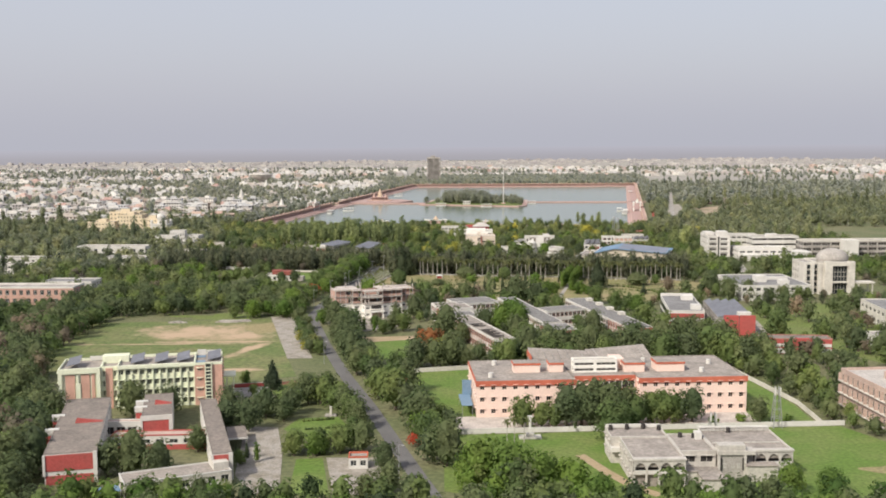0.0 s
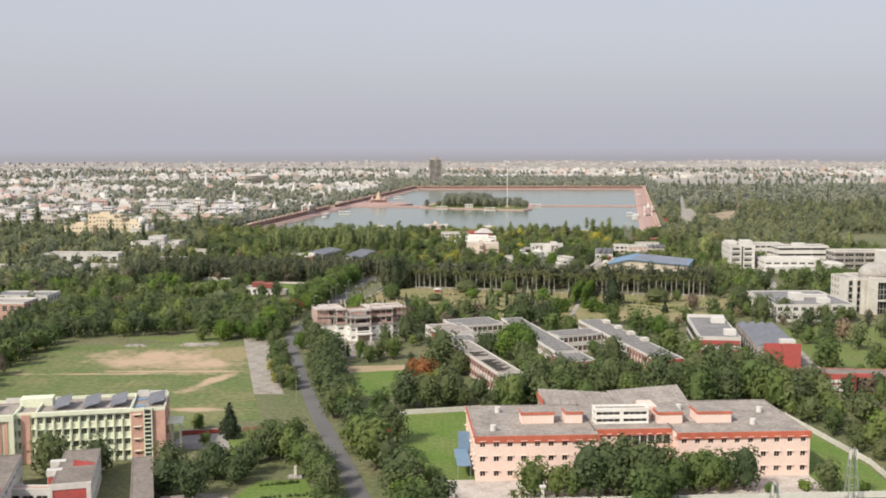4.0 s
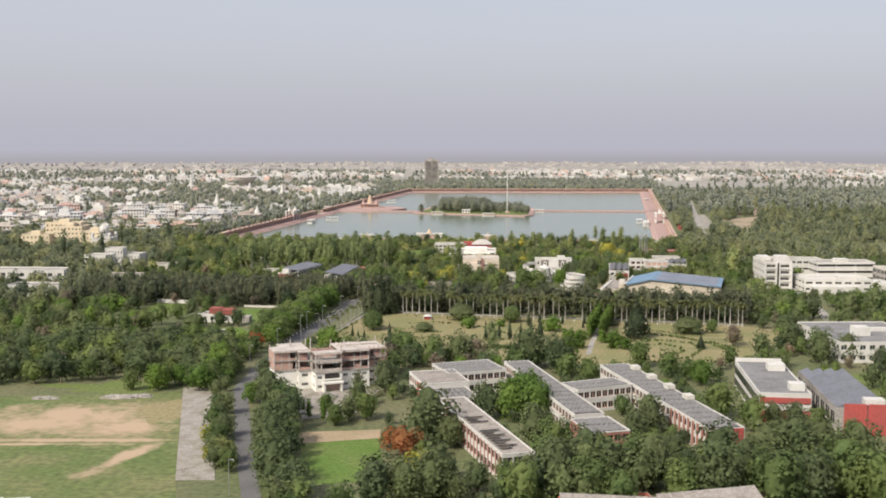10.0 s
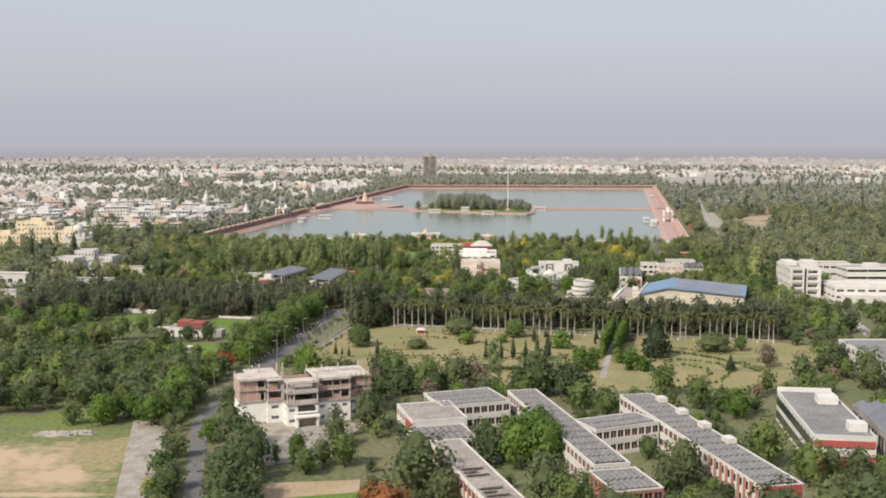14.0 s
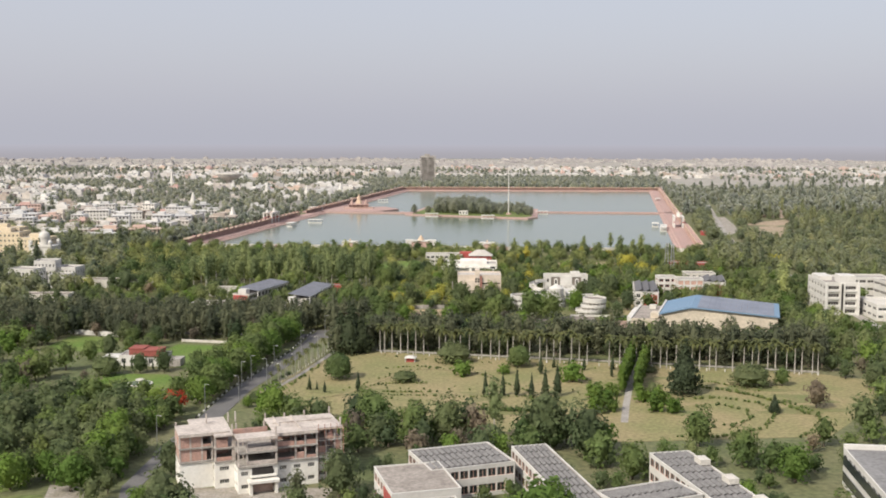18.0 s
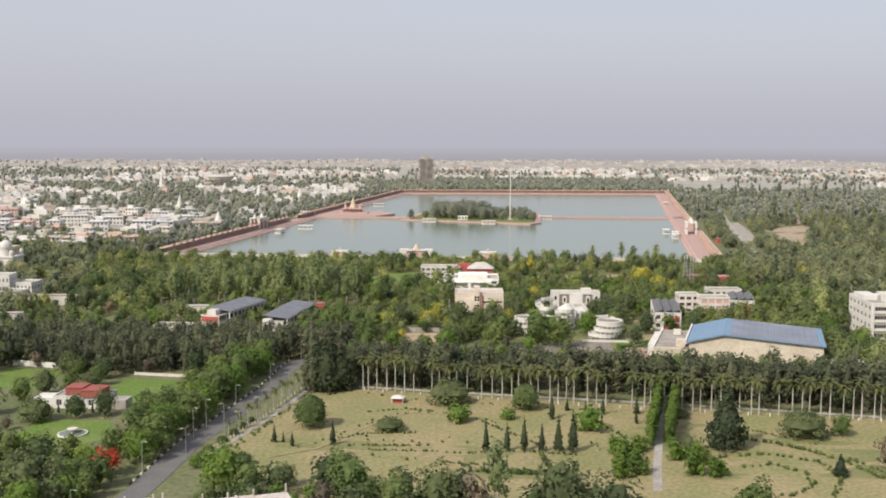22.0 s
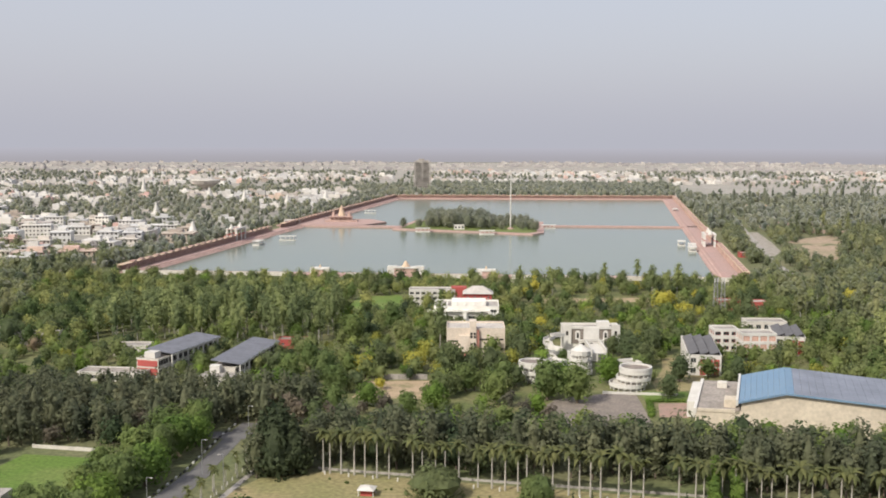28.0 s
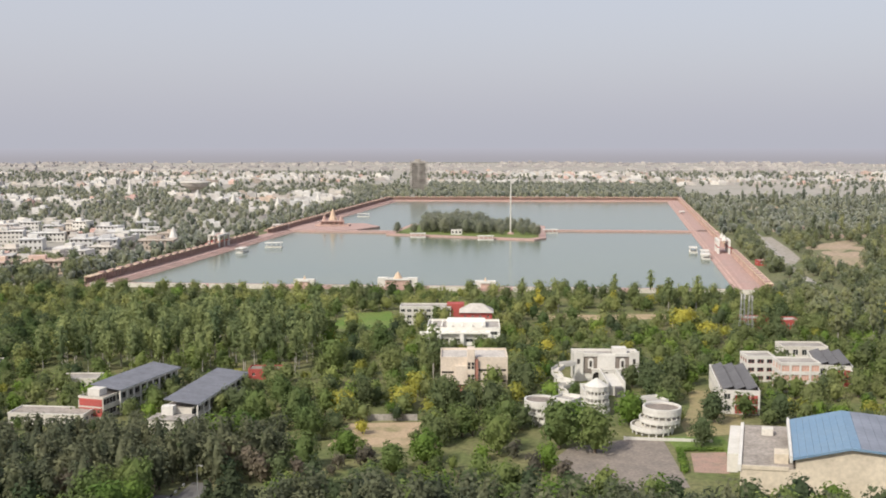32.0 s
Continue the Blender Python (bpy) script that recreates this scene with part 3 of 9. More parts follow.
def tree(kind, x, y, size=1.0, tall=1.0, group="", z=0.0):
    """One tree of its own, with trunk and crown."""
    k = K[kind]
    i = len(SPOTS) % len(k["crowns"])
    turn = (len(SPOTS) * 137.5) % 360
    SPOTS.append((x, y))
    m = pose(x, y, z, 0, 0, turn) @ Matrix.Diagonal((size, size, size * tall, 1))
    if i in k["first"]:
        old = k["first"][i].scale
        ob = copy_thing(k["first"][i], m @ Matrix.Diagonal((1 / old[0], 1 / old[1], 1 / old[2], 1)))
        return tagged(ob, group=group)
    ob = tagged(new(k["name"]), k["label"], k["category"], group)
    part("trunk", mesh_from("trunk", *trunk_data(*k["trunk"]), k["bark"]), ob)
    part("crown", mesh_from("crown", *crown_data(*k["crowns"][i]), k["leaf"]), ob)
    ob.matrix_basis = m
    k["first"][i] = ob
    return ob


def free(x, y, gap=2.2):
    return not any(inside((x, y), q) for q in CLEAR) and all((x - a) ** 2 + (y - b) ** 2 > gap * gap for a, b in SPOTS)


def scatter(poly, step, rng, jitter=0.42, gap=2.2):
    xs, ys = [p[0] for p in poly], [p[1] for p in poly]
    out = []
    ny = int((max(ys) - min(ys)) / step) + 1
    nx = int((max(xs) - min(xs)) / step) + 1
    for j in range(ny):
        for i in range(nx):
            x = min(xs) + (i + 0.5 * (j % 2) + rng.uniform(-jitter, jitter)) * step
            y = min(ys) + (j + rng.uniform(-jitter, jitter)) * step
            if abs(x - 8) < 0.43 * y + 32 and inside((x, y), poly) and free(x, y, gap):     # the plan widens to the north
                out.append((x, y))
    return out


WOOD_PARTS = {}


def wood_shape(kind, lod):
    """Cheap crowns for the woods, as arrays."""
    key = (kind, lod)
    if key not in WOOD_PARTS:
        shapes = []
        for s, r, z0, z1, c, n, size, sh in K[kind]["crowns"]:
            for e in range(2):
                sprays = int((300, 170, 14)[lod] * (0.3 if r < 2 else 1.0))
                V, F = crown_data(s + 50 + 7 * e, r, z0, z1, max(5, int(c * (1.0, 0.9, 0.5)[lod])), sprays, 0.39 * (1.12, 1.5, 3.4)[lod] * (0.7 if r < 2 else 1.0), sh, True)
                tv, tf = trunk_data(*K[kind]["trunk"][:3], 0, 1, 1, 4)
                if lod == 2:
                    shapes.append((V, F, []))
                    continue
                shapes.append((np.concatenate([V, tv]), F, [[i + len(V) for i in f] for f in tf]))
        WOOD_PARTS[key] = shapes
    return WOOD_PARTS[key]


def wood(name, label, kind, spots, rng, lod=0, low=0.75, high=1.25, leaf_m=None, flat=1.0):
    """A stand of trees that nobody could count, in one mesh."""
    shapes = wood_shape(kind, lod)
    VV, tri, quad, qm, tone, o = [], [], [], [], [], 0
    for x, y in spots:
        V, F, TF = shapes[rng.integers(len(shapes))]
        a, s = rng.uniform(0, 6.28), rng.uniform(low, high)
        c, d = math.cos(a) * s, math.sin(a) * s
        w = rng.uniform(0.85, 1.15)
        VV.append(np.stack([c * V[:, 0] - d * V[:, 1] + x, d * V[:, 0] + c * V[:, 1] + y, V[:, 2] * s * w * flat], 1))
        for f in F:
            if len(f) == 3:
                tri.append((f[0] + o, f[1] + o, f[2] + o))
            else:
                quad.append((f[0] + o, f[1] + o, f[2] + o, f[3] + o))
                qm.append(0)
        for f in TF:
            quad.append((f[0] + o, f[1] + o, f[2] + o, f[3] + o))
            qm.append(1)
        tone.append(np.full(len(V), rng.normal(0.04, 0.24)))
        o += len(V)
    if not VV:
        return None
    V = np.concatenate(VV)
    me = bpy.data.meshes.new(name)
    nt, nq = len(tri), len(quad)
    me.vertices.add(len(V))
    me.vertices.foreach_set("co", V.astype(np.float32).ravel())
    me.loops.add(3 * nt + 4 * nq)
    me.loops.foreach_set("vertex_index", np.concatenate([np.array(tri, np.int32).ravel(), np.array(quad, np.int32).ravel()]))
    me.polygons.add(nt + nq)
    me.polygons.foreach_set("loop_start", np.concatenate([np.arange(nt) * 3, 3 * nt + np.arange(nq) * 4]).astype(np.int32))
    me.polygons.foreach_set("material_index", np.concatenate([np.zeros(nt), np.array(qm)]).astype(np.int32))
    me.materials.append(M[leaf_m or K[kind]["leaf"]])
    me.materials.append(M[K[kind]["bark"]])
    me.update(calc_edges=True)
    me.validate()
    me.attributes.new("tone", "FLOAT", "POINT").data.foreach_set("value", np.concatenate(tone).astype(np.float32))
    return tagged(new(name, me), label, "trees", kind="stuff")


def mixed(label, poly, step, rng, kinds, lod=0, low=0.7, high=1.15, name="woodland", leaf_m=None, gap=2.2):
    """A mixed wood: every kind's share of the spots goes into a mesh of its own."""
    spots = scatter(poly, step, rng, 0.45, gap)
    pick = rng.uniform(size=len(spots))
    lo = 0.0
    for kind, share in kinds:
        own = [s for s, p in zip(spots, pick) if lo <= p < lo + share]
        lo += share
        if own:
            wood(name, label + ": " + K[kind]["label"] + "s", kind, own, rng, lod, low, high, leaf_m)


# ---- ground, roads and water ----
def ground_sheet():
    bm = bmesh.new()
    ys = (-400, 0, 300, 600, 1000, 1500, 2200, 3200, 4950)
    rows = [[bm.verts.new((x * (0.35 + 0.65 * max(0, y) / 4950), y, 0)) for x in (-3200, -1600, -600, 0, 600, 1600, 3200)] for y in ys]
    for a, b in zip(rows, rows[1:]):
        for i in range(len(a) - 1):
            bm.faces.new((a[i], a[i + 1], b[i + 1], b[i]))
    return tagged(new("ground", mesh_of(bm, "ground", "ground")), "dusty green and brown plain under trees and town", "ground", kind="structure")


ground_sheet()
ROAD = ((10, 190), (-3, 244), (-14, 289), (-24, 331), (-37, 380), (-50, 436), (-58, 475), (-65, 508), (-64, 535), (-60, 570), (-57.5, 605), (-52, 635), (-46.5, 668), (-44, 700), (-42, 716))
strip("road", ROAD[:9], 4.6, 0.10, "asphalt", "long grey asphalt campus road between trees", "road")
strip("road_junction", ROAD[12:], 5.4, 0.094, "asphalt", "grey asphalt road leading under tall trees", "road")
strip("road_north", ROAD[8:13], 6.8, 0.098, "asphalt", "wider grey asphalt road beside the park", "road")
CLEAR.append([(x - 4.6, y) for x, y in ROAD] + [(x + 3.4, y) for x, y in ROAD[::-1]])
sheet("lawn_field", ((-190, 430), (-178, 492), (-84, 502), (-62, 409), (-54, 376), (-80, 366), (-125, 366), (-150, 385)), 0.05, "worn_field", "rough green playing field worn to bare sand", "field")
CLEAR.append([(-160, 440), (-150, 480), (-120, 492), (-84, 502), (-60, 409), (-52, 378), (-80, 362), (-125, 362), (-150, 385)])
sheet("pavement", ((-85, 509), (-74, 507), (-52, 408), (-62, 408)), 0.12, "dirtyconcrete", "bare grey concrete strip beside the playing field", "pavement")
sheet("lawn_west", ((-27, 372), (-24, 378), (14, 386), (10, 318), (8, 303), (-4, 303), (-12, 330)), 0.06, "lawn", "mown green lawn behind a low wall", "lawn")
CLEAR.append([(-22, 378), (14, 386), (10, 318), (8, 300), (2, 303), (-8, 340)])
sheet("lawn_east", ((93, 323), (92, 376), (107, 376), (113, 330), (112, 308), (96, 306)), 0.06, "lawn", "mown green lawn beside the pink building", "lawn")
CLEAR.append([(93, 312), (92, 376), (103, 376), (108, 330), (107, 312)])
sheet("lawn_south", ((0, 248), (0, 297), (118, 304), (135, 262), (115, 225), (60, 225)), 0.05, "lawn", "mown green lawn round the arcaded building", "lawn")
CLEAR.append([(2, 258), (2, 297), (118, 304), (130, 262), (108, 248), (44, 246)])
sheet("lawn_garden_east", ((134, 470), (140, 520), (175, 540), (250, 540), (250, 400), (170, 385)), 0.045, "scrubgrass", "green garden lawn between the eastern halls", "lawn", 0.03)
CLEAR += [[(146, 452), (150, 482), (170, 484), (168, 455)], [(172, 480), (176, 515), (192, 512), (190, 478)]]
sheet("pavement_drive", ((-2, 299), (-2, 317), (95, 322), (95, 306)), 0.09, "newslab", "pale concrete forecourt before the pink building", "pavement")
CLEAR.append([(6, 312), (8, 362), (92, 368), (97, 318)])
sheet("pavement_yard", ((-60, 308), (-50, 307), (-44.5, 280), (-41, 252), (-47, 246), (-54, 262)), 0.09, "dirtyconcrete", "grey paved yard", "pavement")
sheet("pavement_gate", ((-32, 276), (-18, 276), (-14, 246), (-27, 246)), 0.09, "dirtyconcrete", "grey paved gate court", "pavement")
sheet("lawn_gate", ((-40, 275), (-33, 276), (-28, 246), (-38, 246)), 0.07, "lawn", "small mown lawn beside the gate court", "lawn")
sheet("lawn_mid", ((-48, 305), (-45, 317), (-33, 318.5), (-28, 306), (-26, 296), (-40, 294)), 0.07, "lawn", "small mown lawn among trees", "lawn")
CLEAR += [[(-61, 309), (-49.5, 308), (-44, 282), (-39, 246), (-55, 246)], [(-34, 279), (-16, 279), (-12, 243), (-28, 243)], [(-42, 278), (-32, 278), (-26, 247), (-40, 247)], [(-48, 304), (-45, 318), (-40, 326), (-35, 326), (-32, 318), (-28, 299), (-39, 297)]]
sheet("lawn_roadside", ((-60, 349), (-57, 362.5), (-47, 364.5), (-42, 350), (-50, 346)), 0.065, "lawn", "small mown lawn beside a low red wall", "lawn")
CLEAR.append([(-63, 352), (-60, 364), (-47, 366), (-46, 354), (-52, 348)])
sheet("pavement_court", ((-78, 344), (-73, 358), (-62, 361), (-57, 345)), 0.09, "concrete", "grey paved court beside the cream building", "pavement")
CLEAR.append([(-78, 336), (-74, 362), (-60, 364), (-55, 344), (-60, 330)])
sheet("lawn_court", ((-35, 440), (-13, 446), (-9, 408), (-29, 404)), 0.06, "lawn", "mown green court", "lawn")
sheet("sand_court", ((-38, 452), (-13, 455), (-12.6, 446), (-35, 440.5)), 0.07, "sand", "bare reddish sand court", "sand")
CLEAR.append([(-38, 453), (-13, 456), (-8, 408), (-28, 404)])
sheet("pavement_site", ((-52, 507), (-16, 507), (-22, 474), (-38, 466), (-46, 480)), 0.08, "dirtyconcrete", "dusty concrete forecourt of the unfinished building", "pavement")
CLEAR.append([(-54, 530), (-12, 530), (-18, 484), (-36, 470), (-46, 484)])
PARK = ((-52, 600), (-38, 648), (-30, 664), (-15, 669), (142, 633), (160, 622), (150, 590), (120, 552), (60, 546), (10, 556), (-40, 560))
sheet("park_lawn", PARK, 0.05, "parkgrass", "dry yellow-green park lawn with worn paths", "lawn")
CLEAR.append([(-46, 600), (-34, 646), (-28, 662), (-15, 671), (142, 636), (152, 622), (140, 590), (112, 566), (60, 566), (20, 572), (-30, 585)])
strip("path", ((-49, 598), (-40, 632), (-33, 668), (-30, 700)), 1.6, 0.10, "concrete", "pale kerbed footpath along the park", "path")
strip("path_mid", ((86, 662), (80, 640), (68, 586), (64, 566)), 2.2, 0.10, "concrete", "straight pale park path between columnar trees", "path")
strip("path_ring", ((37, 604), (40, 590), (42, 572), (43, 556)), 1.5, 0.2, "drygrass", "worn earth path across the park", "path")
strip("path_bend", ((-34, 592), (-22, 600), (-13, 616), (-6, 630), (2, 638), (15, 636), (26, 628), (32, 616), (36, 606)), 1.1, 0.2, "drygrass", "worn curving earth path across the park", "path")
sheet("lawn_house", ((-104, 655), (-98, 684), (-76, 680), (-72, 644), (-86, 640)), 0.06, "lawn", "mown green garden lawn", "lawn")
sheet("lawn_house_west", ((-150, 672), (-148, 702), (-126, 697), (-122, 668)), 0.06, "lawn", "mown green garden lawn behind a white wall", "lawn")
CLEAR += [[(-122, 604), (-122, 640), (-104, 650), (-99, 684), (-76, 680), (-73, 644), (-84, 632), (-92, 606)], [(-150, 668), (-148, 702), (-126, 698), (-120, 666)]]
sheet("lawn_scrub_north", ((-180, 744), (-20, 716), (60, 700), (180, 690), (215, 900), (190, 1020), (-190, 1050), (-200, 850)), 0.03, "scrubfloor", "rough green scrub grass between the college houses", "lawn", 0.02)
sheet("pavement_plaza", ((48, 734), (54, 746), (72, 754.5), (82, 752), (80, 712), (58, 706)), 0.08, "roofbrown", "grey paved plaza before the rounded white building", "pavement")
CLEAR.append([(50, 736), (56, 747), (72, 755), (100, 762), (98, 718), (66, 712)])
sheet("lawn_plaza", ((83, 757), (100, 757), (100, 741), (84, 744)), 0.07, "lawn", "small lawn beside the plaza", "lawn")
strip("road_east", ((190, 640), (205, 720), (224, 900), (234, 1010), (254, 1150), (299, 1361), (370, 1690), (430, 2000)), 5, 0.09, "concrete", "pale road along the far side of the tank", "road")

# ---- the tank: promenade, steps, water, island ----
T_OUT = ((-194, 1077), (206, 1043), (368, 1977), (-58, 1992))


def inset(q, n, e, f, w):
    """The quad moved in from its near, east, far and west sides."""
    c = [Vector((*p, 0)) for p in q]
    lines = []
    for i, by in enumerate((n, e, f, w)):
        a, b = c[i], c[(i + 1) % 4]
        d = (b - a).normalized()
        s = Vector((-d.y, d.x, 0)) * by
        lines.append((a + s, d))
    out = []
    for i in range(4):
        (a, d), (b, g) = lines[i - 1], lines[i]
        k = ((b - a).x * g.y - (b - a).y * g.x) / (d.x * g.y - d.y * g.x)
        out.append(tuple((a + d * k)[:2]))
    return tuple(out)


def ring(name, outer, inner, z, m, label, category, drop=0.5):
    bm = bmesh.new()
    o = [bm.verts.new((*p, z)) for p in outer]
    i = [bm.verts.new((*p, z)) for p in inner]
    l = [bm.verts.new((*p, z - drop)) for p in inner]
    u = [bm.verts.new((*p, z - drop)) for p in outer]
    for k in range(4):
        n = (k + 1) % 4
        bm.faces.new((o[k], o[n], i[n], i[k]))
        bm.faces.new((i[k], i[n], l[n], l[k]))
        bm.faces.new((o[n], o[k], u[k], u[n]))
    return tagged(new(name, mesh_of(bm, name, m)), label, category, kind="structure")


T_PROM = inset(T_OUT, 9, 14, 11, 11)
T_EDGE = inset(T_OUT, 14, 20, 17, 17)
ring("promenade", T_OUT, T_PROM, 1.6, "redstone", "pale red stone promenade round the tank", "promenade", 1.6)
for k in range(5):
    a = [tuple(Vector(p).lerp(Vector(q), k / 5)) for p, q in zip(T_PROM, T_EDGE)]
    b = [tuple(Vector(p).lerp(Vector(q), (k + 1) / 5)) for p, q in zip(T_PROM, T_EDGE)]
    ring("step", a, b, 1.3 - 0.24 * k, "pinkstone" if k % 2 else "redstone", "bathing step of the tank", "step", 0.26)
sheet("water", T_EDGE, 0.12, "water", "still grey-green water of the large tank", "water", 0.05)
CLEAR.append(list(T_OUT))
ISLAND = ((-32, 1420), (100, 1363), (112, 1380), (124, 1512), (112, 1524), (-12, 1534))
sheet("island_wall", ISLAND, 1.3, "redstone", "red stone edging of the tank's island", "island", 1.3)
sheet("island_lawn", ((-24, 1426), (96, 1374), (106, 1386), (116, 1506), (108, 1514), (-8, 1524)), 1.36, "scrubgrass", "grassy top of the island", "lawn", 0.05)
strip("causeway_east", ((118, 1461), (190, 1456), (282, 1447)), 9, 1.6, "redstone", "red stone causeway across the tank", "causeway", 1.5)
strip("causeway_west", ((-150, 1468), (-90, 1455), (-20, 1446)), 14, 1.6, "redstone", "red stone causeway across the tank", "causeway", 1.5)
sheet("temple_terrace", ((-132, 1462), (-62, 1462), (-42, 1500), (-60, 1540), (-122, 1540)), 1.9, "redstone", "red stone temple terrace in the tank", "terrace", 1.8)


def backdrop():
    """A low glowing rim behind everything, painted as the far plain dissolving in haze."""
    bm = bmesh.new()
    n = 48
    rows = [[bm.verts.new((4870 * math.sin(a), 4870 * math.cos(a) + 60, z)) for a in (radians(-50 + 100 * i / n) for i in range(n + 1))] for z in (-3, 10, 20, 32, 46, 62)]
    for a, b in zip(rows, rows[1:]):
        for i in range(n):
            bm.faces.new((a[i], a[i + 1], b[i + 1], b[i]))
    m = bpy.data.materials.new("painted_haze_glow")
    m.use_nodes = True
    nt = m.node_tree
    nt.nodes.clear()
    # the haze is an emission colour ramp by height; the rim glows by itself
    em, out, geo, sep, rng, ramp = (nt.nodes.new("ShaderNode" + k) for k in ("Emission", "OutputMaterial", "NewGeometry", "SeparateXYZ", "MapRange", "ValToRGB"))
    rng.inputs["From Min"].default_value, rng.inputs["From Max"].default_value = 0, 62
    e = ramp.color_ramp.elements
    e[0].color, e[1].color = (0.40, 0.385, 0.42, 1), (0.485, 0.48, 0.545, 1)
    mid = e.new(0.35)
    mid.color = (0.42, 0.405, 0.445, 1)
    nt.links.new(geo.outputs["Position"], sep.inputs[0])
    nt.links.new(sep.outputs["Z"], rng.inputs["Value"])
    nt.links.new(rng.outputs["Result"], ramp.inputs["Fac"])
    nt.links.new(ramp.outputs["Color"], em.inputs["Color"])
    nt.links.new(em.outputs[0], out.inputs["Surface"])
    M["haze"] = m
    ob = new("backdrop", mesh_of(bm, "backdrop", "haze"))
    return tagged(ob, "glowing rim painted as pale lilac haze over the far plain", "backdrop", kind="structure")


backdrop()

sheet("sand_patch_far", ((405, 1740), (420, 1860), (470, 1860), (470, 1740)), 0.05, "sand", "far bare sandy ground", "ground")
CLEAR += [[(405, 1740), (420, 1860), (470, 1860), (470, 1740)]]
sheet("sand_strip", ((70, 955), (72, 972), (140, 975), (140, 962)), 0.05, "sand", "bare earth strip before the tank", "ground")
CLEAR.append([(66, 945), (66, 974), (145, 977), (145, 955)])
sheet("lawn_grove", ((-34, 935), (-30, 975), (-8, 985), (2, 950), (-10, 930)), 0.05, "lawn", "green clearing among the trees", "lawn")
CLEAR.append([(-34, 935), (-30, 975), (-8, 985), (2, 950), (-10, 930)])
CLEAR.append([(x - 6, y) for x, y in ((190, 640), (205, 720), (224, 900), (234, 1010), (254, 1150), (299, 1361), (370, 1690))] + [(x + 6, y) for x, y in ((370, 1690), (299, 1361), (254, 1150), (234, 1010), (224, 900), (205, 720), (190, 640))])

sheet("town_ground", ((-700, 1090), (-230, 1084), (-82, 2005), (390, 1990), (470, 1985), (900, 1985), (2900, 4850), (-2900, 4850)), 0.04, "plain", "dusty ground of the town, paled for haze", "ground", 0.03)
strip("road_cross", ((-120, 712), (-60, 704), (-30, 701)), 7, 0.11, "asphalt", "side road meeting the campus road", "road")


def blob(name, cx, cy, rx, ry, seed, z, m, label, category, n=36, rough=0.28, turn=0.0):
    """A patch of ground with an uneven rim."""
    rng = np.random.default_rng(seed)
    ph, am = rng.uniform(0, 6.28, 5), rng.uniform(0.3, 1, 5)
    c, s = math.cos(radians(turn)), math.sin(radians(turn))
    pts = []
    for i in range(n):
        a = 2 * math.pi * i / n
        k = 1 + rough * sum(am[j] * math.sin((j + 2) * a + ph[j]) for j in range(5)) / 2.2
        u, v = rx * k * math.cos(a), ry * k * math.sin(a)
        pts.append((cx + c * u - s * v, cy + s * u + c * v))
    return sheet(name, pts, z, m, label, category)


S_RNG = np.random.default_rng(31)
blob("dry_grass", -82, 478, 9, 14, 8, 0.0755, "parkgrass", "dry yellow patch of the playing field", "ground")
blob("lawn_scrub", -108, 509, 20, 9, 15, 0.07, "scrubgrass", "bright rough grass before the wood", "lawn", rough=0.45)
for i in range(16):
    blob("dry_grass", S_RNG.uniform(-20, 130), S_RNG.uniform(575, 640), S_RNG.uniform(6, 15), S_RNG.uniform(2, 5), 40 + i, 0.07 + 0.0015 * i, "parkgreen" if i % 3 else "drygrass", "greener patch of the park lawn" if i % 3 else "worn patch of the park lawn", "ground", 40, 0.45)
blob("dry_grass", -31, 630, 4, 14, 14, 0.1, "drygrass", "bare earth beside the park footpath", "ground", rough=0.4)
strip("path_south", ((37, 277), (42, 262), (47, 250), (52, 244)), 3.0, 0.075, "sand", "pale earth path across the south lawn", "path")
blob("dry_grass", 118, 262, 9, 4, 70, 0.08, "parkgrass", "dry yellow patch of the south lawn", "ground")
for x, y, rx, ry, k in ((305, 1205, 17, 40, 91), (322, 1235, 17, 38, 92), (347, 1315, 20, 45, 93), (296, 1180, 8, 16, 94)):
    blob("sand_patch", x, y, rx, ry, k, 0.06 + 0.002 * (k - 90), "dustysoil", "bare reddish ground beyond the tank", "ground", 48, 0.55, -22)
sheet("pavement_bank_yard", ((255, 1188), (268, 1190), (284, 1225), (300, 1300), (318, 1400), (304, 1400), (280, 1290), (262, 1225)), 0.08, "dirtyconcrete", "dusty grey yard beside the bank road", "pavement")
CLEAR += [[(284, 1160), (300, 1160), (340, 1230), (372, 1345), (345, 1360), (318, 1290), (290, 1230)], [(252, 1184), (270, 1186), (288, 1225), (320, 1400), (302, 1402), (260, 1226)]]


# ---- campus buildings ----
def foot(x, y, rz, w, d, gap=1.5):
    m = pose(x, y, 0, 0, 0, rz)
    CLEAR.append([tuple((m @ Vector(p))[:2]) for p in ((-gap, -gap, 0), (w + gap, -gap, 0), (w + gap, d + gap, 0), (-gap, d + gap, 0))])


def building(name, label, x, y, rz, w, d, h, **kw):
    ob = thing(name, label, "building", (x, y, 0), rz)
    foot(x, y, rz, w, d)
    block(ob, w, d, h, **kw)
    return ob


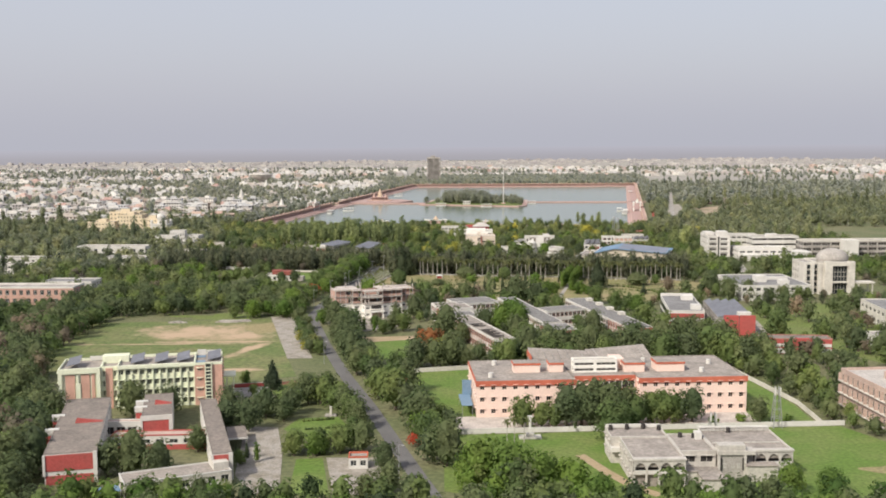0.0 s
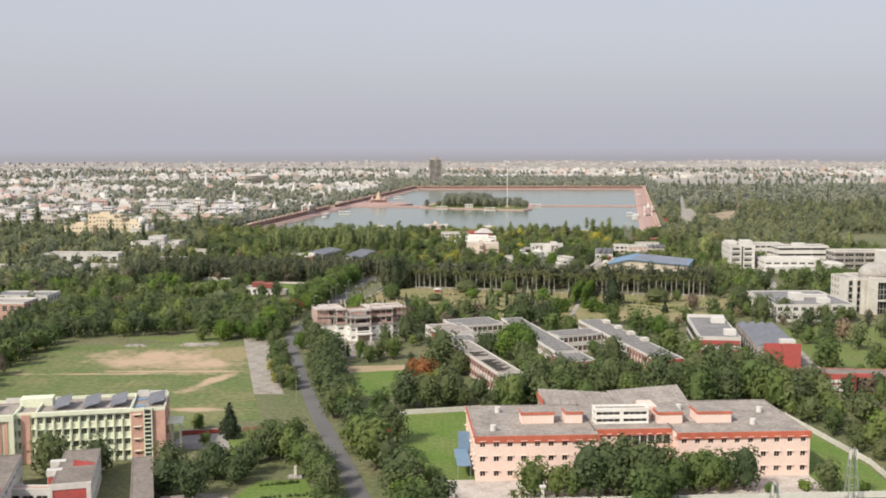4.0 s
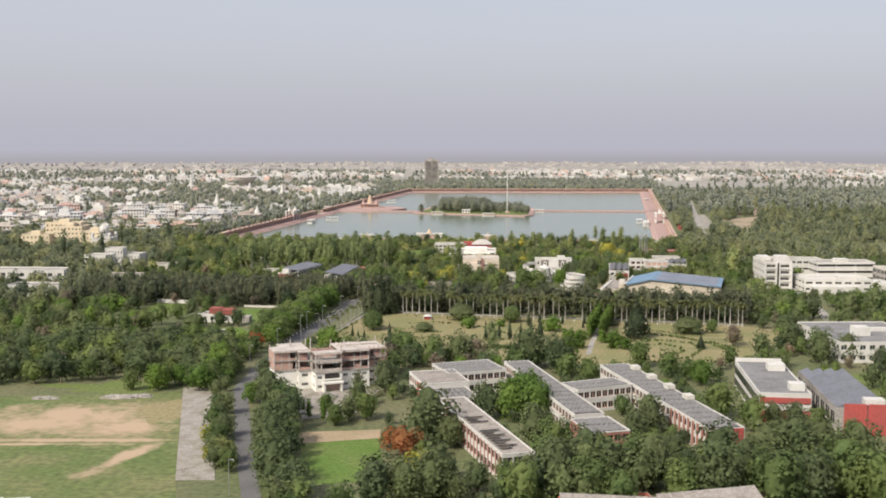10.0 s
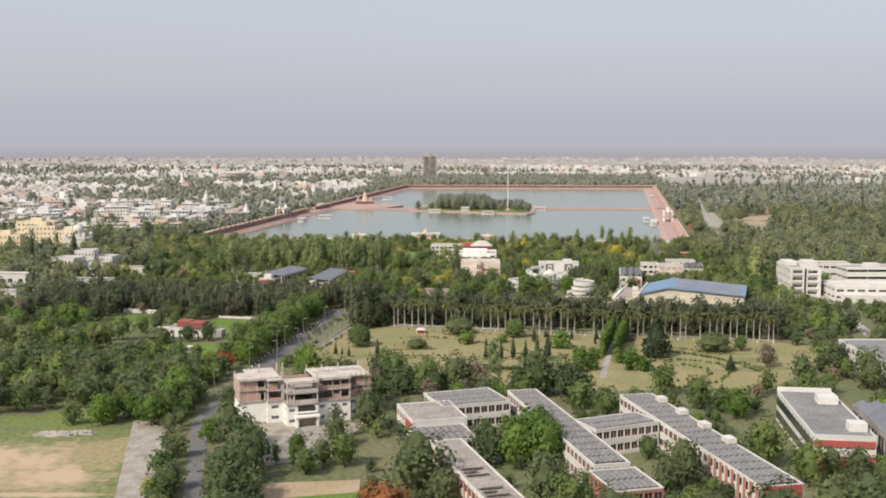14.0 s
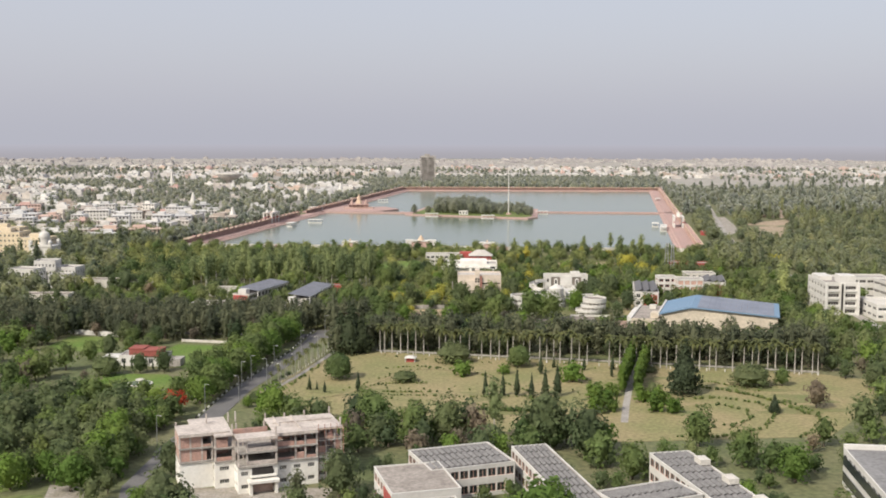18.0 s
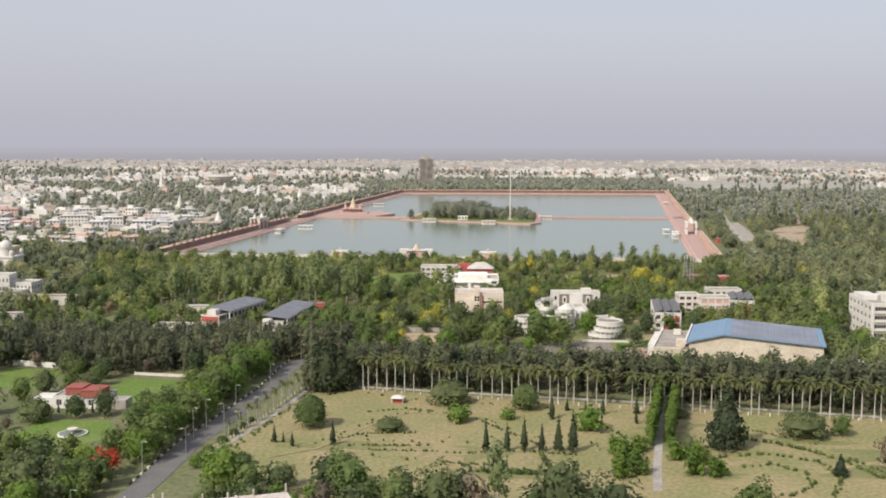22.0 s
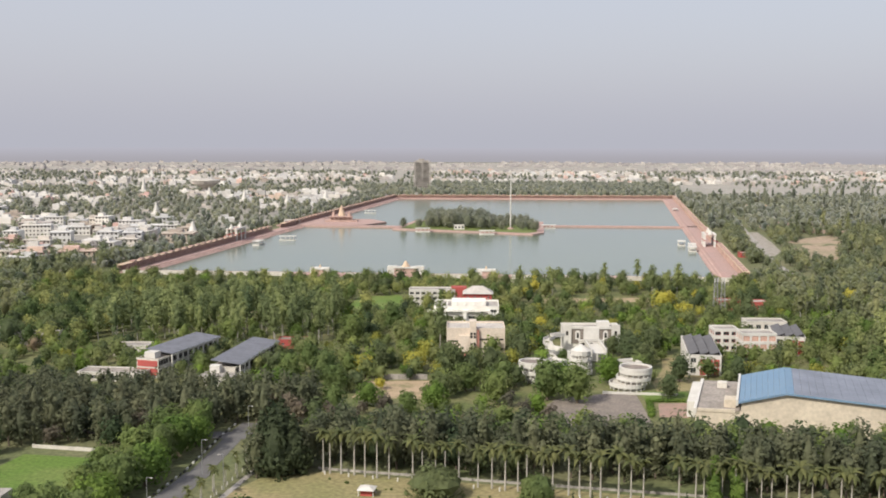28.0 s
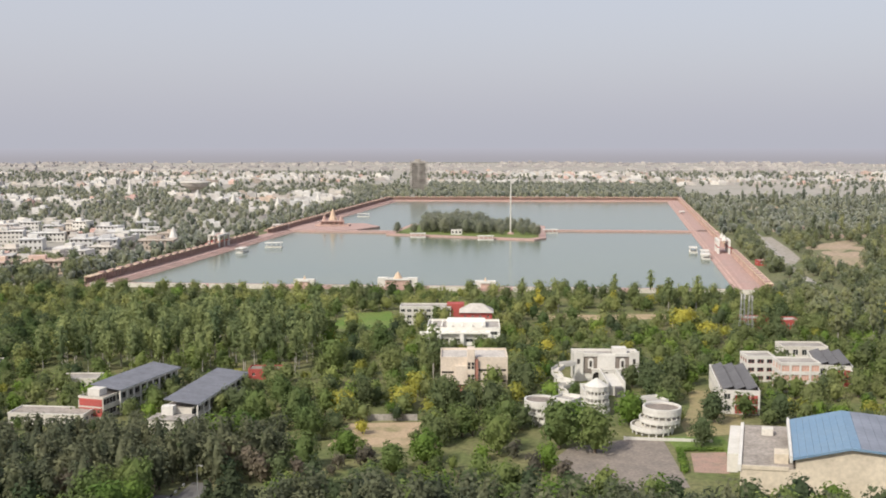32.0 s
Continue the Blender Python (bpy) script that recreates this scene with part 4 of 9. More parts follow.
def pink_building():
    ob = thing("college_building", "long pink plastered building with orange-red parapet bands", "building", (10.2, 316.5, 0), 3.2)
    kw = dict(wall="pink", para_m="roofgrey", parapet=0.22, storeys=3, win=(0.40, 0.40, 0.32), roof="roofgrey", frame_m="pink", chajja=0.1)
    block(ob, 31, 31, 11.2, bays=(9, 8, 6, 8), **kw)
    block(ob, 20.6, 27, 11.2, bays=(8, 6, 6, 6), at=(30.7, 4.5, 0), **kw)
    block(ob, 34, 33, 11.2, bays=(10, 8, 8, 8), at=(51, 0, 0), **kw)
    for x0, y0, x1 in ((-0.3, -0.3, 31.3), (31.31, 4.2, 50.69), (50.7, -0.3, 85.3)):
        lump_box(ob, "parapet_band", x0, y0, 9.85, x1, y0 + 0.28, 11.55, "orange", "orange-red painted parapet band")
    lump_box(ob, "parapet_band", -0.28, 0.0, 10.4, -0.01, 31, 11.45, "orange", "orange-red painted parapet band")
    lump_box(ob, "porch", 36, -3.5, 0, 50.6, 4.46, 4.2, "pink")
    lump_box(ob, "porch_roof", 35.4, -4.1, 4.2, 50.9, 4.45, 4.6, "orange")
    for x0, y0, x1, y1 in ((13, 12, 21.5, 17), (24.5, 12, 29, 17), (48.5, 10, 55, 17), (59, 10, 68, 17)):
        lump_box(ob, "stair_head", x0, y0, 11.2, x1, y1, 13.6, "pink")
        lump_box(ob, "stair_head_band", x0 - 0.2, y0 - 0.2, 13.6, x1 + 0.2, y1 + 0.2, 14.2, "orange")
        lump_box(ob, "stair_head_roof", x0, y0, 14.2, x1, y1, 14.4, "roofgrey")
    block(ob, 14.2, 4, 3.7, storeys=2, bays=(2, 1, 2, 1), wall="freshwhite", win=(0.88, 0.5, 0.24), roof="roofgrey", parapet=0.5, at=(32.0, 10.5, 11.22), bars=3, glass_m="dark", frame_m="freshwhite")
    lump_box(ob, "lift_room", 45.5, 15, 11.2, 49.5, 22, 14.6, "pink")
    for i in range(7):
        lump_box(ob, "gallery_post", 38.2 + i * 2.0, 4.1, 7.6, 38.5 + i * 2.0, 4.47, 9.8, "white")
    # gallery shade painted as a dark panel on the solid wall
    lump_box(ob, "gallery_opening", 38.0, 4.3, 7.7, 50.4, 4.48, 9.7, "dark", "dark panel standing in for the shaded gallery")
    for x0, y0, x1, y1, s in ((21.6, 31.2, 42, 42, -2.2), (42.2, 31.2, 63, 44, 2.6)):
        bm = bmesh.new()
        hi, lo = (13.4, 12.0) if s < 0 else (12.0, 13.5)
        add_box(bm, x0, y0, 0, x1, y1, 12.2)
        for v in bm.verts:
            if v.co.z > 5:
                v.co.z = 11.3 if v.co.y < y0 + 1 else (hi if v.co.x < (x0 + x1) / 2 else lo)
        part("hall_wing", mesh_of(bm, "hall_wing", "roofgrey"), ob, "grey weathered pitched concrete wing")
        for i in range(1, 8):
            xa = x0 + (x1 - x0) * i / 8
            bm = bmesh.new()
            add_box(bm, xa - 0.12, y0 + 0.3, 11.32, xa + 0.12, y1 - 0.3, 11.5)
            back = hi + (lo - hi) * i / 8
            for v in bm.verts:
                v.co.z += (back - 11.3) * (v.co.y - y0) / (y1 - y0)
            part("roof_rib", mesh_of(bm, "roof_rib", "concrete"), ob)
    lump_box(ob, "hall_gable_edge", 21.3, 31.2, 10.8, 21.58, 42, 12.6, "orange", "orange-red painted gable edge")
    for x, y in ((5, 6), (73, 8), (79, 20), (8, 24), (58, 24)):
        bm = bmesh.new()
        bmesh.ops.create_cone(bm, cap_ends=True, segments=12, radius1=0.8, radius2=0.8, depth=1.5, matrix=pose(x, y, 12.0))
        part("water_tank", mesh_of(bm, "water_tank", "white"), ob)
    foot(10.2, 312, 3.2, 86, 48)
    return ob


pink_building()

ob = thing("blue_canopy", "blue sheet canopy on posts beside the pink building", "canopy", (5.6, 318, 0), 3)
lump_box(ob, "sheet", 0, 0, 3.4, 3.6, 15, 3.5, "bluemetal")
lump_box(ob, "hanging_sheet", 1.2, 14.8, 1.5, 4.2, 15.0, 8.2, "bluemetal")
for q in ((0.1, 0.2), (3.3, 0.2), (0.1, 14.6), (3.3, 14.6)):
    part("post", cached("cpost", lambda: box_mesh("post", 0, 0, 0, 0.12, 0.12, 3.4, "steel")), ob, m=pose(*q, 0))


def cream_building():
    ob = thing("hostel_building", "cream and salmon four-storey building with rooftop solar panels", "building", (-123, 327.2, 0), 11.5)
    foot(-123, 326, 11.5, 53, 21)
    kw = dict(roof="roofgrey", storeys=4, parapet=0.8, para_m="cream", frame_m="cream", chajja=0.1)
    block(ob, 12.9, 17, 13, bays=(5, 5, 5, 5), wall="cream", win=(0.6, 0.5, 0.3), skip=((0, 1), (0, 2), (0, 3)), **kw)
    block(ob, 5.2, 16, 13, bays=(3, 4, 2, 4), wall="cream", at=(12.95, 1.5, 0), win=(0.4, 0.6, 0.2), skip=tuple((0, k, 1) for k in range(4)), **kw)
    lump_box(ob, "salmon_panel", 14.4, 1.0, 0, 16.6, 1.495, 13.2, "salmon", "salmon painted stair panel")
    block(ob, 24.2, 17, 13.3, bays=(11, 5, 8, 5), wall="cream", at=(18.2, 0, 0), win=(0.66, 0.5, 0.28), bars=2, **kw)
    block(ob, 8.8, 18, 13.3, bays=(3, 4, 3, 4), wall="salmon", at=(42.45, -1.0, 0), win=(0.42, 0.2, 0.45), skip=tuple((0, k, i) for k in range(4) for i in (1, 2)), **kw)
    for i in range(12):
        lump_box(ob, "fin", 18.3 + i * 2.17, -0.6, 0, 18.55 + i * 2.17, -0.005, 13.0 if i % 2 else 11.4, "cream")
    lump_box(ob, "eaves_band", 18.2, -0.8, 13.0, 42.4, -0.004, 14.1, "cream")
    lump_box(ob, "frame_top", 0.0, -0.8, 12.2, 12.9, -0.004, 13.9, "cream")
    for x0 in (0.0, 11.7):
        lump_box(ob, "frame_side", x0, -0.8, 0, x0 + 1.2, -0.0035, 12.19, "cream")
    for x0, x1 in ((2.2, 5.1), (7.0, 9.6), (10.2, 11.2)):
        lump_box(ob, "salmon_panel", x0, -0.3, 3.4, x1, -0.005, 11.8, "salmon")
    lump_box(ob, "centre_rib", 5.3, -0.6, 0, 6.8, -0.006, 9.0, "cream")
    lump_box(ob, "centre_rib", 5.7, -0.6, 9.01, 6.3, -0.006, 11.6, "cream")
    lump_box(ob, "stair_screen", 46.0, -1.5, 0, 47.6, -1.01, 13.6, "glass")
    for x0 in (45.7, 47.65):
        lump_box(ob, "screen_frame", x0, -1.7, 0, x0 + 0.3, -1.005, 14.1, "cream")
    for i in range(11):
        lump_box(ob, "fin", 46.02, -1.75, 0.8 + i * 1.15, 47.62, -1.51, 1.1 + i * 1.15, "cream")
    for i in range(4):
        lump_box(ob, "sunshade", 43.0, -1.5, i * 3.3 + 2.5, 45.2, -1.005, i * 3.3 + 2.7, "cream")
    for x in (2.0, 22.0, 29.6, 36.6, 46.6):
        bm = bmesh.new()
        add_box(bm, 0, 0, 0.5, 4.2, 7.5, 0.62)
        for v in bm.verts:
            v.co.z += 0.16 * v.co.y + 0.22 * v.co.x
        for px in (0.3, 3.8):
            add_box(bm, px, 0.4, 0, px + 0.1, 0.5, 0.5)
            add_box(bm, px, 7.0, 0, px + 0.1, 7.1, 1.6)
        part("solar_panel", mesh_of(bm, "solar_panel", "slate"), ob, "grey tilted rooftop solar panels", pose(x, 4, 13.3))
    for y0 in (3.2, 11.5):
        lump_box(ob, "sheet_cover", 42.4, y0, 13.05, 45.8, y0 + 2.2, 13.5, "bluemetal", "pale blue roof cover")
    lump_box(ob, "roof_house", 12.5, 10, 13, 21, 14.5, 15.4, "cream")
    for q in ((43, 15.5, 13.3, 46, 15.8, 15.2), (46.2, 15.5, 13.3, 51, 15.8, 14.9), (8, 15.5, 13.1, 12, 15.8, 14.6)):
        lump_box(ob, "roof_screen", *q, "white")
    for q in ((52.4, 4), (54.6, 4), (52.4, 9), (54.6, 9)):
        lump_box(ob, "canopy_post", q[0], q[1], 0, q[0] + 0.4, q[1] + 0.4, 8, "cream")
    lump_box(ob, "canopy", 51.3, 3, 8, 55.6, 10.5, 8.5, "cream")
    return ob


cream_building()

ob = thing("low_wall", "low brick-red boundary wall of the paved court", "wall", (-74, 358.6, 0), 12)
lump_box(ob, "masonry", 0, 0, 0, 11, 0.35, 1.3, "red")
lump_box(ob, "coping", -0.05, -0.05, 1.3, 11.05, 0.4, 1.4, "concrete")


def red_wing(x, y, rz, w, d, h, label, clere=True):
    ob = thing("workshop_building", label, "building", (x, y, 0), rz)
    foot(x, y, rz, w, d, 0.5)
    block(ob, w, d, h, storeys=2, bays=(1, max(3, int(d / 5)), 2, max(3, int(d / 5))), wall="white", win=(0.7, 0.3, 0.4), roof="roofbrown", parapet=0.12, para_m="roofbrown", bars=3, skip=((0, 0), (0, 1)))
    lump_box(ob, "red_panel", 0.3, -0.16, h * 0.44, w - 0.9, -0.005, h - 0.35, "red", "red painted end panel")
    lump_box(ob, "red_plinth", 0.3, -0.12, 0, w - 0.9, -0.005, h * 0.3, "red")
    lump_box(ob, "white_pier", w - 0.85, -0.5, 0, w + 0.15, -0.006, h + 0.1, "white")
    lump_box(ob, "white_pier", -0.35, -0.4, h * 0.3, 0.28, -0.006, h - 0.2, "white")
    if d < 40:
        lump_box(ob, "white_beam", -0.3, -0.35, h - 1.2, w + 0.3, -0.17, h + 0.25, "white")
    if clere:
        y0 = d * 0.5
        bm = bmesh.new()
        q = [bm.verts.new(p) for p in ((w * 0.38, y0, h + 0.01), (w * 0.96, y0, h + 0.01), (w * 0.96, y0 + 2.0, h + 0.01), (w * 0.38, y0 + 2.0, h + 0.01), (w * 0.42, y0 + 0.2, h + 1.5), (w * 0.7, y0 + 0.2, h + 0.7))]
        for f in ((0, 1, 5, 4), (1, 2, 5), (2, 3, 4, 5), (3, 0, 4)):
            bm.faces.new([q[i] for i in f])
        part("roof_light", mesh_of(bm, "roof_light", "red"), ob, "red sloped roof light")
        for k, y1 in enumerate((d * 0.4, d * 0.66)):
            lump_box(ob, "side_bay", -2.2, y1, 0, -0.01, y1 + 5.5, h * 0.84, "white")
            lump_box(ob, "bay_panel", -2.1, y1 - 0.14, h * 0.45, -0.1, y1 - 0.005, h * 0.8, "red")
            lump_box(ob, "bay_cap", -2.4, y1 - 0.3, h * 0.845, 1.2, y1 + 1.6, h + 0.2, "white")
            lump_box(ob, "bay_roof", -2.2, y1 + 1.61, h * 0.845, -0.08, y1 + 5.5, h * 0.87, "roofbrown")
    return ob


red_wing(-100.2, 254.5, 14, 12.6, 58, 8, "long grey-roofed block with red painted end wall")
red_wing(-86, 290.4, 13.5, 8.4, 27, 8, "short grey-roofed block with red painted end wall")
red_wing(-58.6, 257.2, 16, 4.9, 59, 7, "narrow grey-roofed block with red painted end wall", False)
ob = building("covered_walk", "low white corridor block with red roof edge and lower walls", -93, 284.5, 2, 27, 5, 4.0, storeys=1, bays=(7, 1, 7, 1), wall="white", win=(0.6, 0.3, 0.45), roof="dustpink", parapet=0.3, para_m="red")
lump_box(ob, "red_plinth", 0.1, -0.1, 0, 26.9, -0.004, 1.5, "red")
building("link_corridor", "low white open corridor between grey-roofed blocks", -99, 297, 1, 13, 3.0, 4.6, storeys=1, bays=(4, 1, 4, 1), wall="white", win=(0.8, 0.5, 0.2), roof="dustpink", parapet=0.25, para_m="white", glass_m="dark")
ob = building("canteen_building", "low flat grey-roofed building with white edges", -77, 243.5, 24, 26, 9, 3.7, storeys=1, bays=(8, 3, 8, 3), wall="offwhite", roof="roofgrey", parapet=0.3, para_m="white")
lump_box(ob, "stair_head", 22, 2, 3.7, 25.8, 8.5, 5.6, "offwhite")
ob = thing("carport", "brown-roofed open carport on white posts", "carport", (-60.2, 284, 0), 14)
foot(-60.2, 284, 14, 6, 13)
lump_box(ob, "roof", 0, 0, 3.0, 5.4, 12.5, 3.3, "roofbrown")
lump_box(ob, "roof_edge", -0.1, -0.2, 2.9, 5.5, -0.005, 3.35, "white")
for q in ((0.1, 0.1), (5.0, 0.1), (0.1, 6.2), (5.0, 6.2), (0.1, 12.1), (5.0, 12.1)):
    lump_box(ob, "post", *q, 0, q[0] + 0.3, q[1] + 0.3, 2.98, "white")
ob = thing("blue_tarpaulin", "blue tarpaulin roof beside the low building", "canopy", (-84, 240.5, 0), 24)
lump_box(ob, "sheet", 0, 0, 2.3, 7, 5, 2.4, "bluemetal")
for q in ((0.1, 0.1), (6.8, 0.1), (0.1, 4.8), (6.8, 4.8)):
    lump_box(ob, "post", *q, 0, q[0] + 0.1, q[1] + 0.1, 2.29, "steel")
ob = building("gatehouse", "small white gatehouse with red roof edge", -25, 266, 3, 5, 4.4, 3.0, storeys=1, bays=(2, 1, 2, 1), wall="white", roof="roofgrey", parapet=0.45, para_m="orange")


def arch_wall(bm, w, h, n, top, y0=0.0, thick=0.35, pier=0.5):
    """A wall with n round-headed openings, built of piers and voussoir steps."""
    bay = w / n
    for i in range(n + 1):
        x = i * bay
        add_box(bm, max(0, x - pier / 2), y0, 0, min(w, x + pier / 2), y0 + thick, h)
    r = bay / 2 - pier / 2
    for i in range(n):
        c = (i + 0.5) * bay
        for k in range(8):
            a0, a1 = math.pi * k / 8, math.pi * (k + 1) / 8
            x0, x1 = c + r * math.cos(a1), c + r * math.cos(a0)
            z = top - r + r * min(math.sin(a0), math.sin(a1))
            add_box(bm, x0, y0, z, x1, y0 + thick, h)


def arcade_building():
    ob = thing("arcaded_building", "weathered grey-buff two-storey building with round-arched arcades", "building", (46.6, 249.6, 0), 0.5)
    foot(44, 246, 0.5, 46, 34)
    kw = dict(wall="greybuff", roof="roofgrey", frame_m="greybuff", glass_m="dark", parapet=0.45, storeys=2, chajja=0.1)
    block(ob, 12.8, 18.4, 6.8, bays=(0, 5, 3, 6), win=(0.5, 0.5, 0.25), at=(0, 1.6, 0), **kw)
    block(ob, 15, 10, 6.8, bays=(0, 3, 4, 3), win=(0.5, 0.5, 0.25), at=(-2.2, 20.1, 0), **kw)
    block(ob, 9, 15.5, 6.9, bays=(2, 0, 3, 0), win=(0.7, 0.5, 0.25), at=(12.9, 6.5, 0), **kw)
    block(ob, 19.3, 18, 6.8, bays=(0, 4, 6, 0), win=(0.45, 0.5, 0.25), at=(22.2, 8.2, 0), **kw)

    def arcade(x, y, z, w, n, h):
        bm = bmesh.new()
        arch_wall(bm, w, h, n, h - 0.5)
        part("arcade", mesh_of(bm, "arcade", "greybuff"), ob, "round-arched balcony front", pose(x, y, z))
        for i in range(n):
            bw = w / n
            lump_box(ob, "balustrade", x + i * bw + 0.3, y + 0.12, z, x + (i + 1) * bw - 0.3, y + 0.22, z + 0.8, "white")
            lump_box(ob, "blind", x + i * bw + 0.3, y + 0.5, z + h * 0.45, x + (i + 1) * bw - 0.3, y + 0.6, z + h * 0.72, "roofgrey")
        # near-black backing puts the arcade's shade into colour
        lump_box(ob, "shaded_back", x + 0.1, y + 1.35, z, x + w - 0.1, y + 1.5, z + h, "dark")
        lump_box(ob, "cornice", x - 0.2, y - 0.25, z + h, x + w + 0.2, y + 1.55, z + h + 0.55, "greybuff")
        lump_box(ob, "arcade_floor", x, y, z - 0.3, x + w, y + 1.58, z - 0.002, "greybuff")
    arcade(0, 0, 3.6, 12.8, 4, 3.2)
    for i in range(5):
        lump_box(ob, "pier", i * 3.1 - (0.0 if i == 0 else 0.2), 0.02, 0, i * 3.1 + 0.3, 0.5, 3.29, "greybuff")
    lump_box(ob, "ground_wall", 0.05, 1.0, 0, 12.75, 1.55, 3.29, "roofgrey")
    arcade(31.8, 6.6, 3.5, 9.7, 3, 3.3)
    lump_box(ob, "ground_wall", 31.85, 6.65, 0, 41.45, 8.15, 3.19, "greybuff")
    lump_box(ob, "entrance_bay", 22.3, 5.2, 0, 29.0, 8.15, 6.6, "stonegrey", "stone-faced entrance bay")
    lump_box(ob, "entrance_frame", 22.0, 4.7, 6.6, 31.5, 8.4, 7.6, "greybuff")
    for x in (22.0, 28.6):
        lump_box(ob, "entrance_pier", x, 4.7, 0, x + 0.6, 5.19, 6.59, "greybuff")
    for x in (23.2, 27.0):
        part("window", window_mesh(1.0, 1.2, "white", "glass", 1), ob, m=pose(x + 0.5, 5.15, 3.2))
    for x0, y0, x1, y1, h in ((16.4, -3.4, 22.0, 6.4, 2.9), (29.1, 3.6, 36.8, 6.5, 4.0), (13.0, 1.8, 16.2, 6.4, 3.3)):
        lump_box(ob, "low_block", x0, y0, 0, x1, y1, h, "greybuff")
        lump_box(ob, "low_roof", x0 - 0.3, y0 - 0.3, h, x1 + 0.1, y1 + 0.05, h + 0.3, "roofgrey")
    for i in range(3):
        lump_box(ob, "side_terrace", -2.4, 18.5 + i * 3.6, 3.4, -0.05 if i == 0 else -2.25, 21.6 + i * 3.6, 4.6, "white")
    for x, y in ((-1, 28), (3.5, 28.5), (8, 29), (12, 27.5), (16, 20), (19.5, 19.5), (30, 24.5)):
        bm = bmesh.new()
        bmesh.ops.create_cone(bm, cap_ends=True, segments=12, radius1=0.62, radius2=0.55, depth=1.3, matrix=pose(x, y, 7.5))
        part("water_tank", mesh_of(bm, "water_tank", "dark"), ob, "black plastic water tank")
    lump_box(ob, "entrance_head", 22.3, 5.0, 7.61, 29.0, 8.4, 9.0, "greybuff")
    for x in (22.6, 28.2):
        lump_box(ob, "entrance_niche", x, 4.85, 2.6, x + 0.5, 4.99, 5.8, "dark", "narrow dark strip beside the entrance")
    bm = bmesh.new()
    drum(bm, 34.4, 6.4, 1.5, 2.2, 3.4, 20)
    part("round_balcony", mesh_of(bm, "round_balcony", "greybuff"), ob, "round grey balcony")
    for i in range(19):
        lump_box(ob, "balustrade_post", 22.6 + i * 1.0, 25.3, 6.9, 22.8 + i * 1.0, 25.5, 7.9, "white")
    lump_box(ob, "balustrade_rail", 22.4, 25.25, 7.9, 41.2, 25.55, 8.05, "white")
    lump_box(ob, "stair_head", 19.5, 17.5, 6.9, 21.2, 20, 8.8, "white")
    lump_box(ob, "roof_stain_kerb", 23.0, 14.0, 6.85, 40.6, 14.3, 7.2, "greybuff")
    lump_box(ob, "rear_parapet", 22.3, 25.7, 6.9, 41.4, 26.15, 8.2, "white")
    lump_box(ob, "rear_parapet", -2.1, 29.7, 6.9, 12.7, 30.05, 7.9, "white")
    return ob


arcade_building()


def long_wall(name, label, pts, h=1.6, m="white", thick=0.3):
    ob = thing(name, label, "wall")
    for (x0, y0), (x1, y1) in zip(pts, pts[1:]):
        n = math.hypot(x1 - x0, y1 - y0)
        k = max(1, round(n / 8))
        for i in range(k):
            part("panel", cached(("wallpanel", round(n / k, 2), h, m), lambda: box_mesh("panel", 0.15, 0, 0, n / k - 0.15, thick * 0.7, h, m)), ob,
                 m=pose(x0 + (x1 - x0) * i / k, y0 + (y1 - y0) * i / k, 0, 0, 0, math.degrees(math.atan2(y1 - y0, x1 - x0))))
            part("pier", cached(("wallpier", h, m), lambda: box_mesh("pier", -0.15, -0.05, 0, 0.15, thick, h + 0.15, m)), ob,
                 m=pose(x0 + (x1 - x0) * i / k, y0 + (y1 - y0) * i / k, 0, 0, 0, math.degrees(math.atan2(y1 - y0, x1 - x0))))
    return ob


long_wall("boundary_wall", "long low white wall before the forecourt", ((-1, 298), (40, 300.5), (120, 305)), 1.5)
long_wall("boundary_wall", "long low cream wall behind the lawn", ((-26, 377.5), (14, 386.5)), 1.6, "offwhite")
long_wall("boundary_wall", "low cream wall along the lawn", ((95, 376), (107, 377), (114, 330), (113, 305.4)), 1.5, "offwhite")


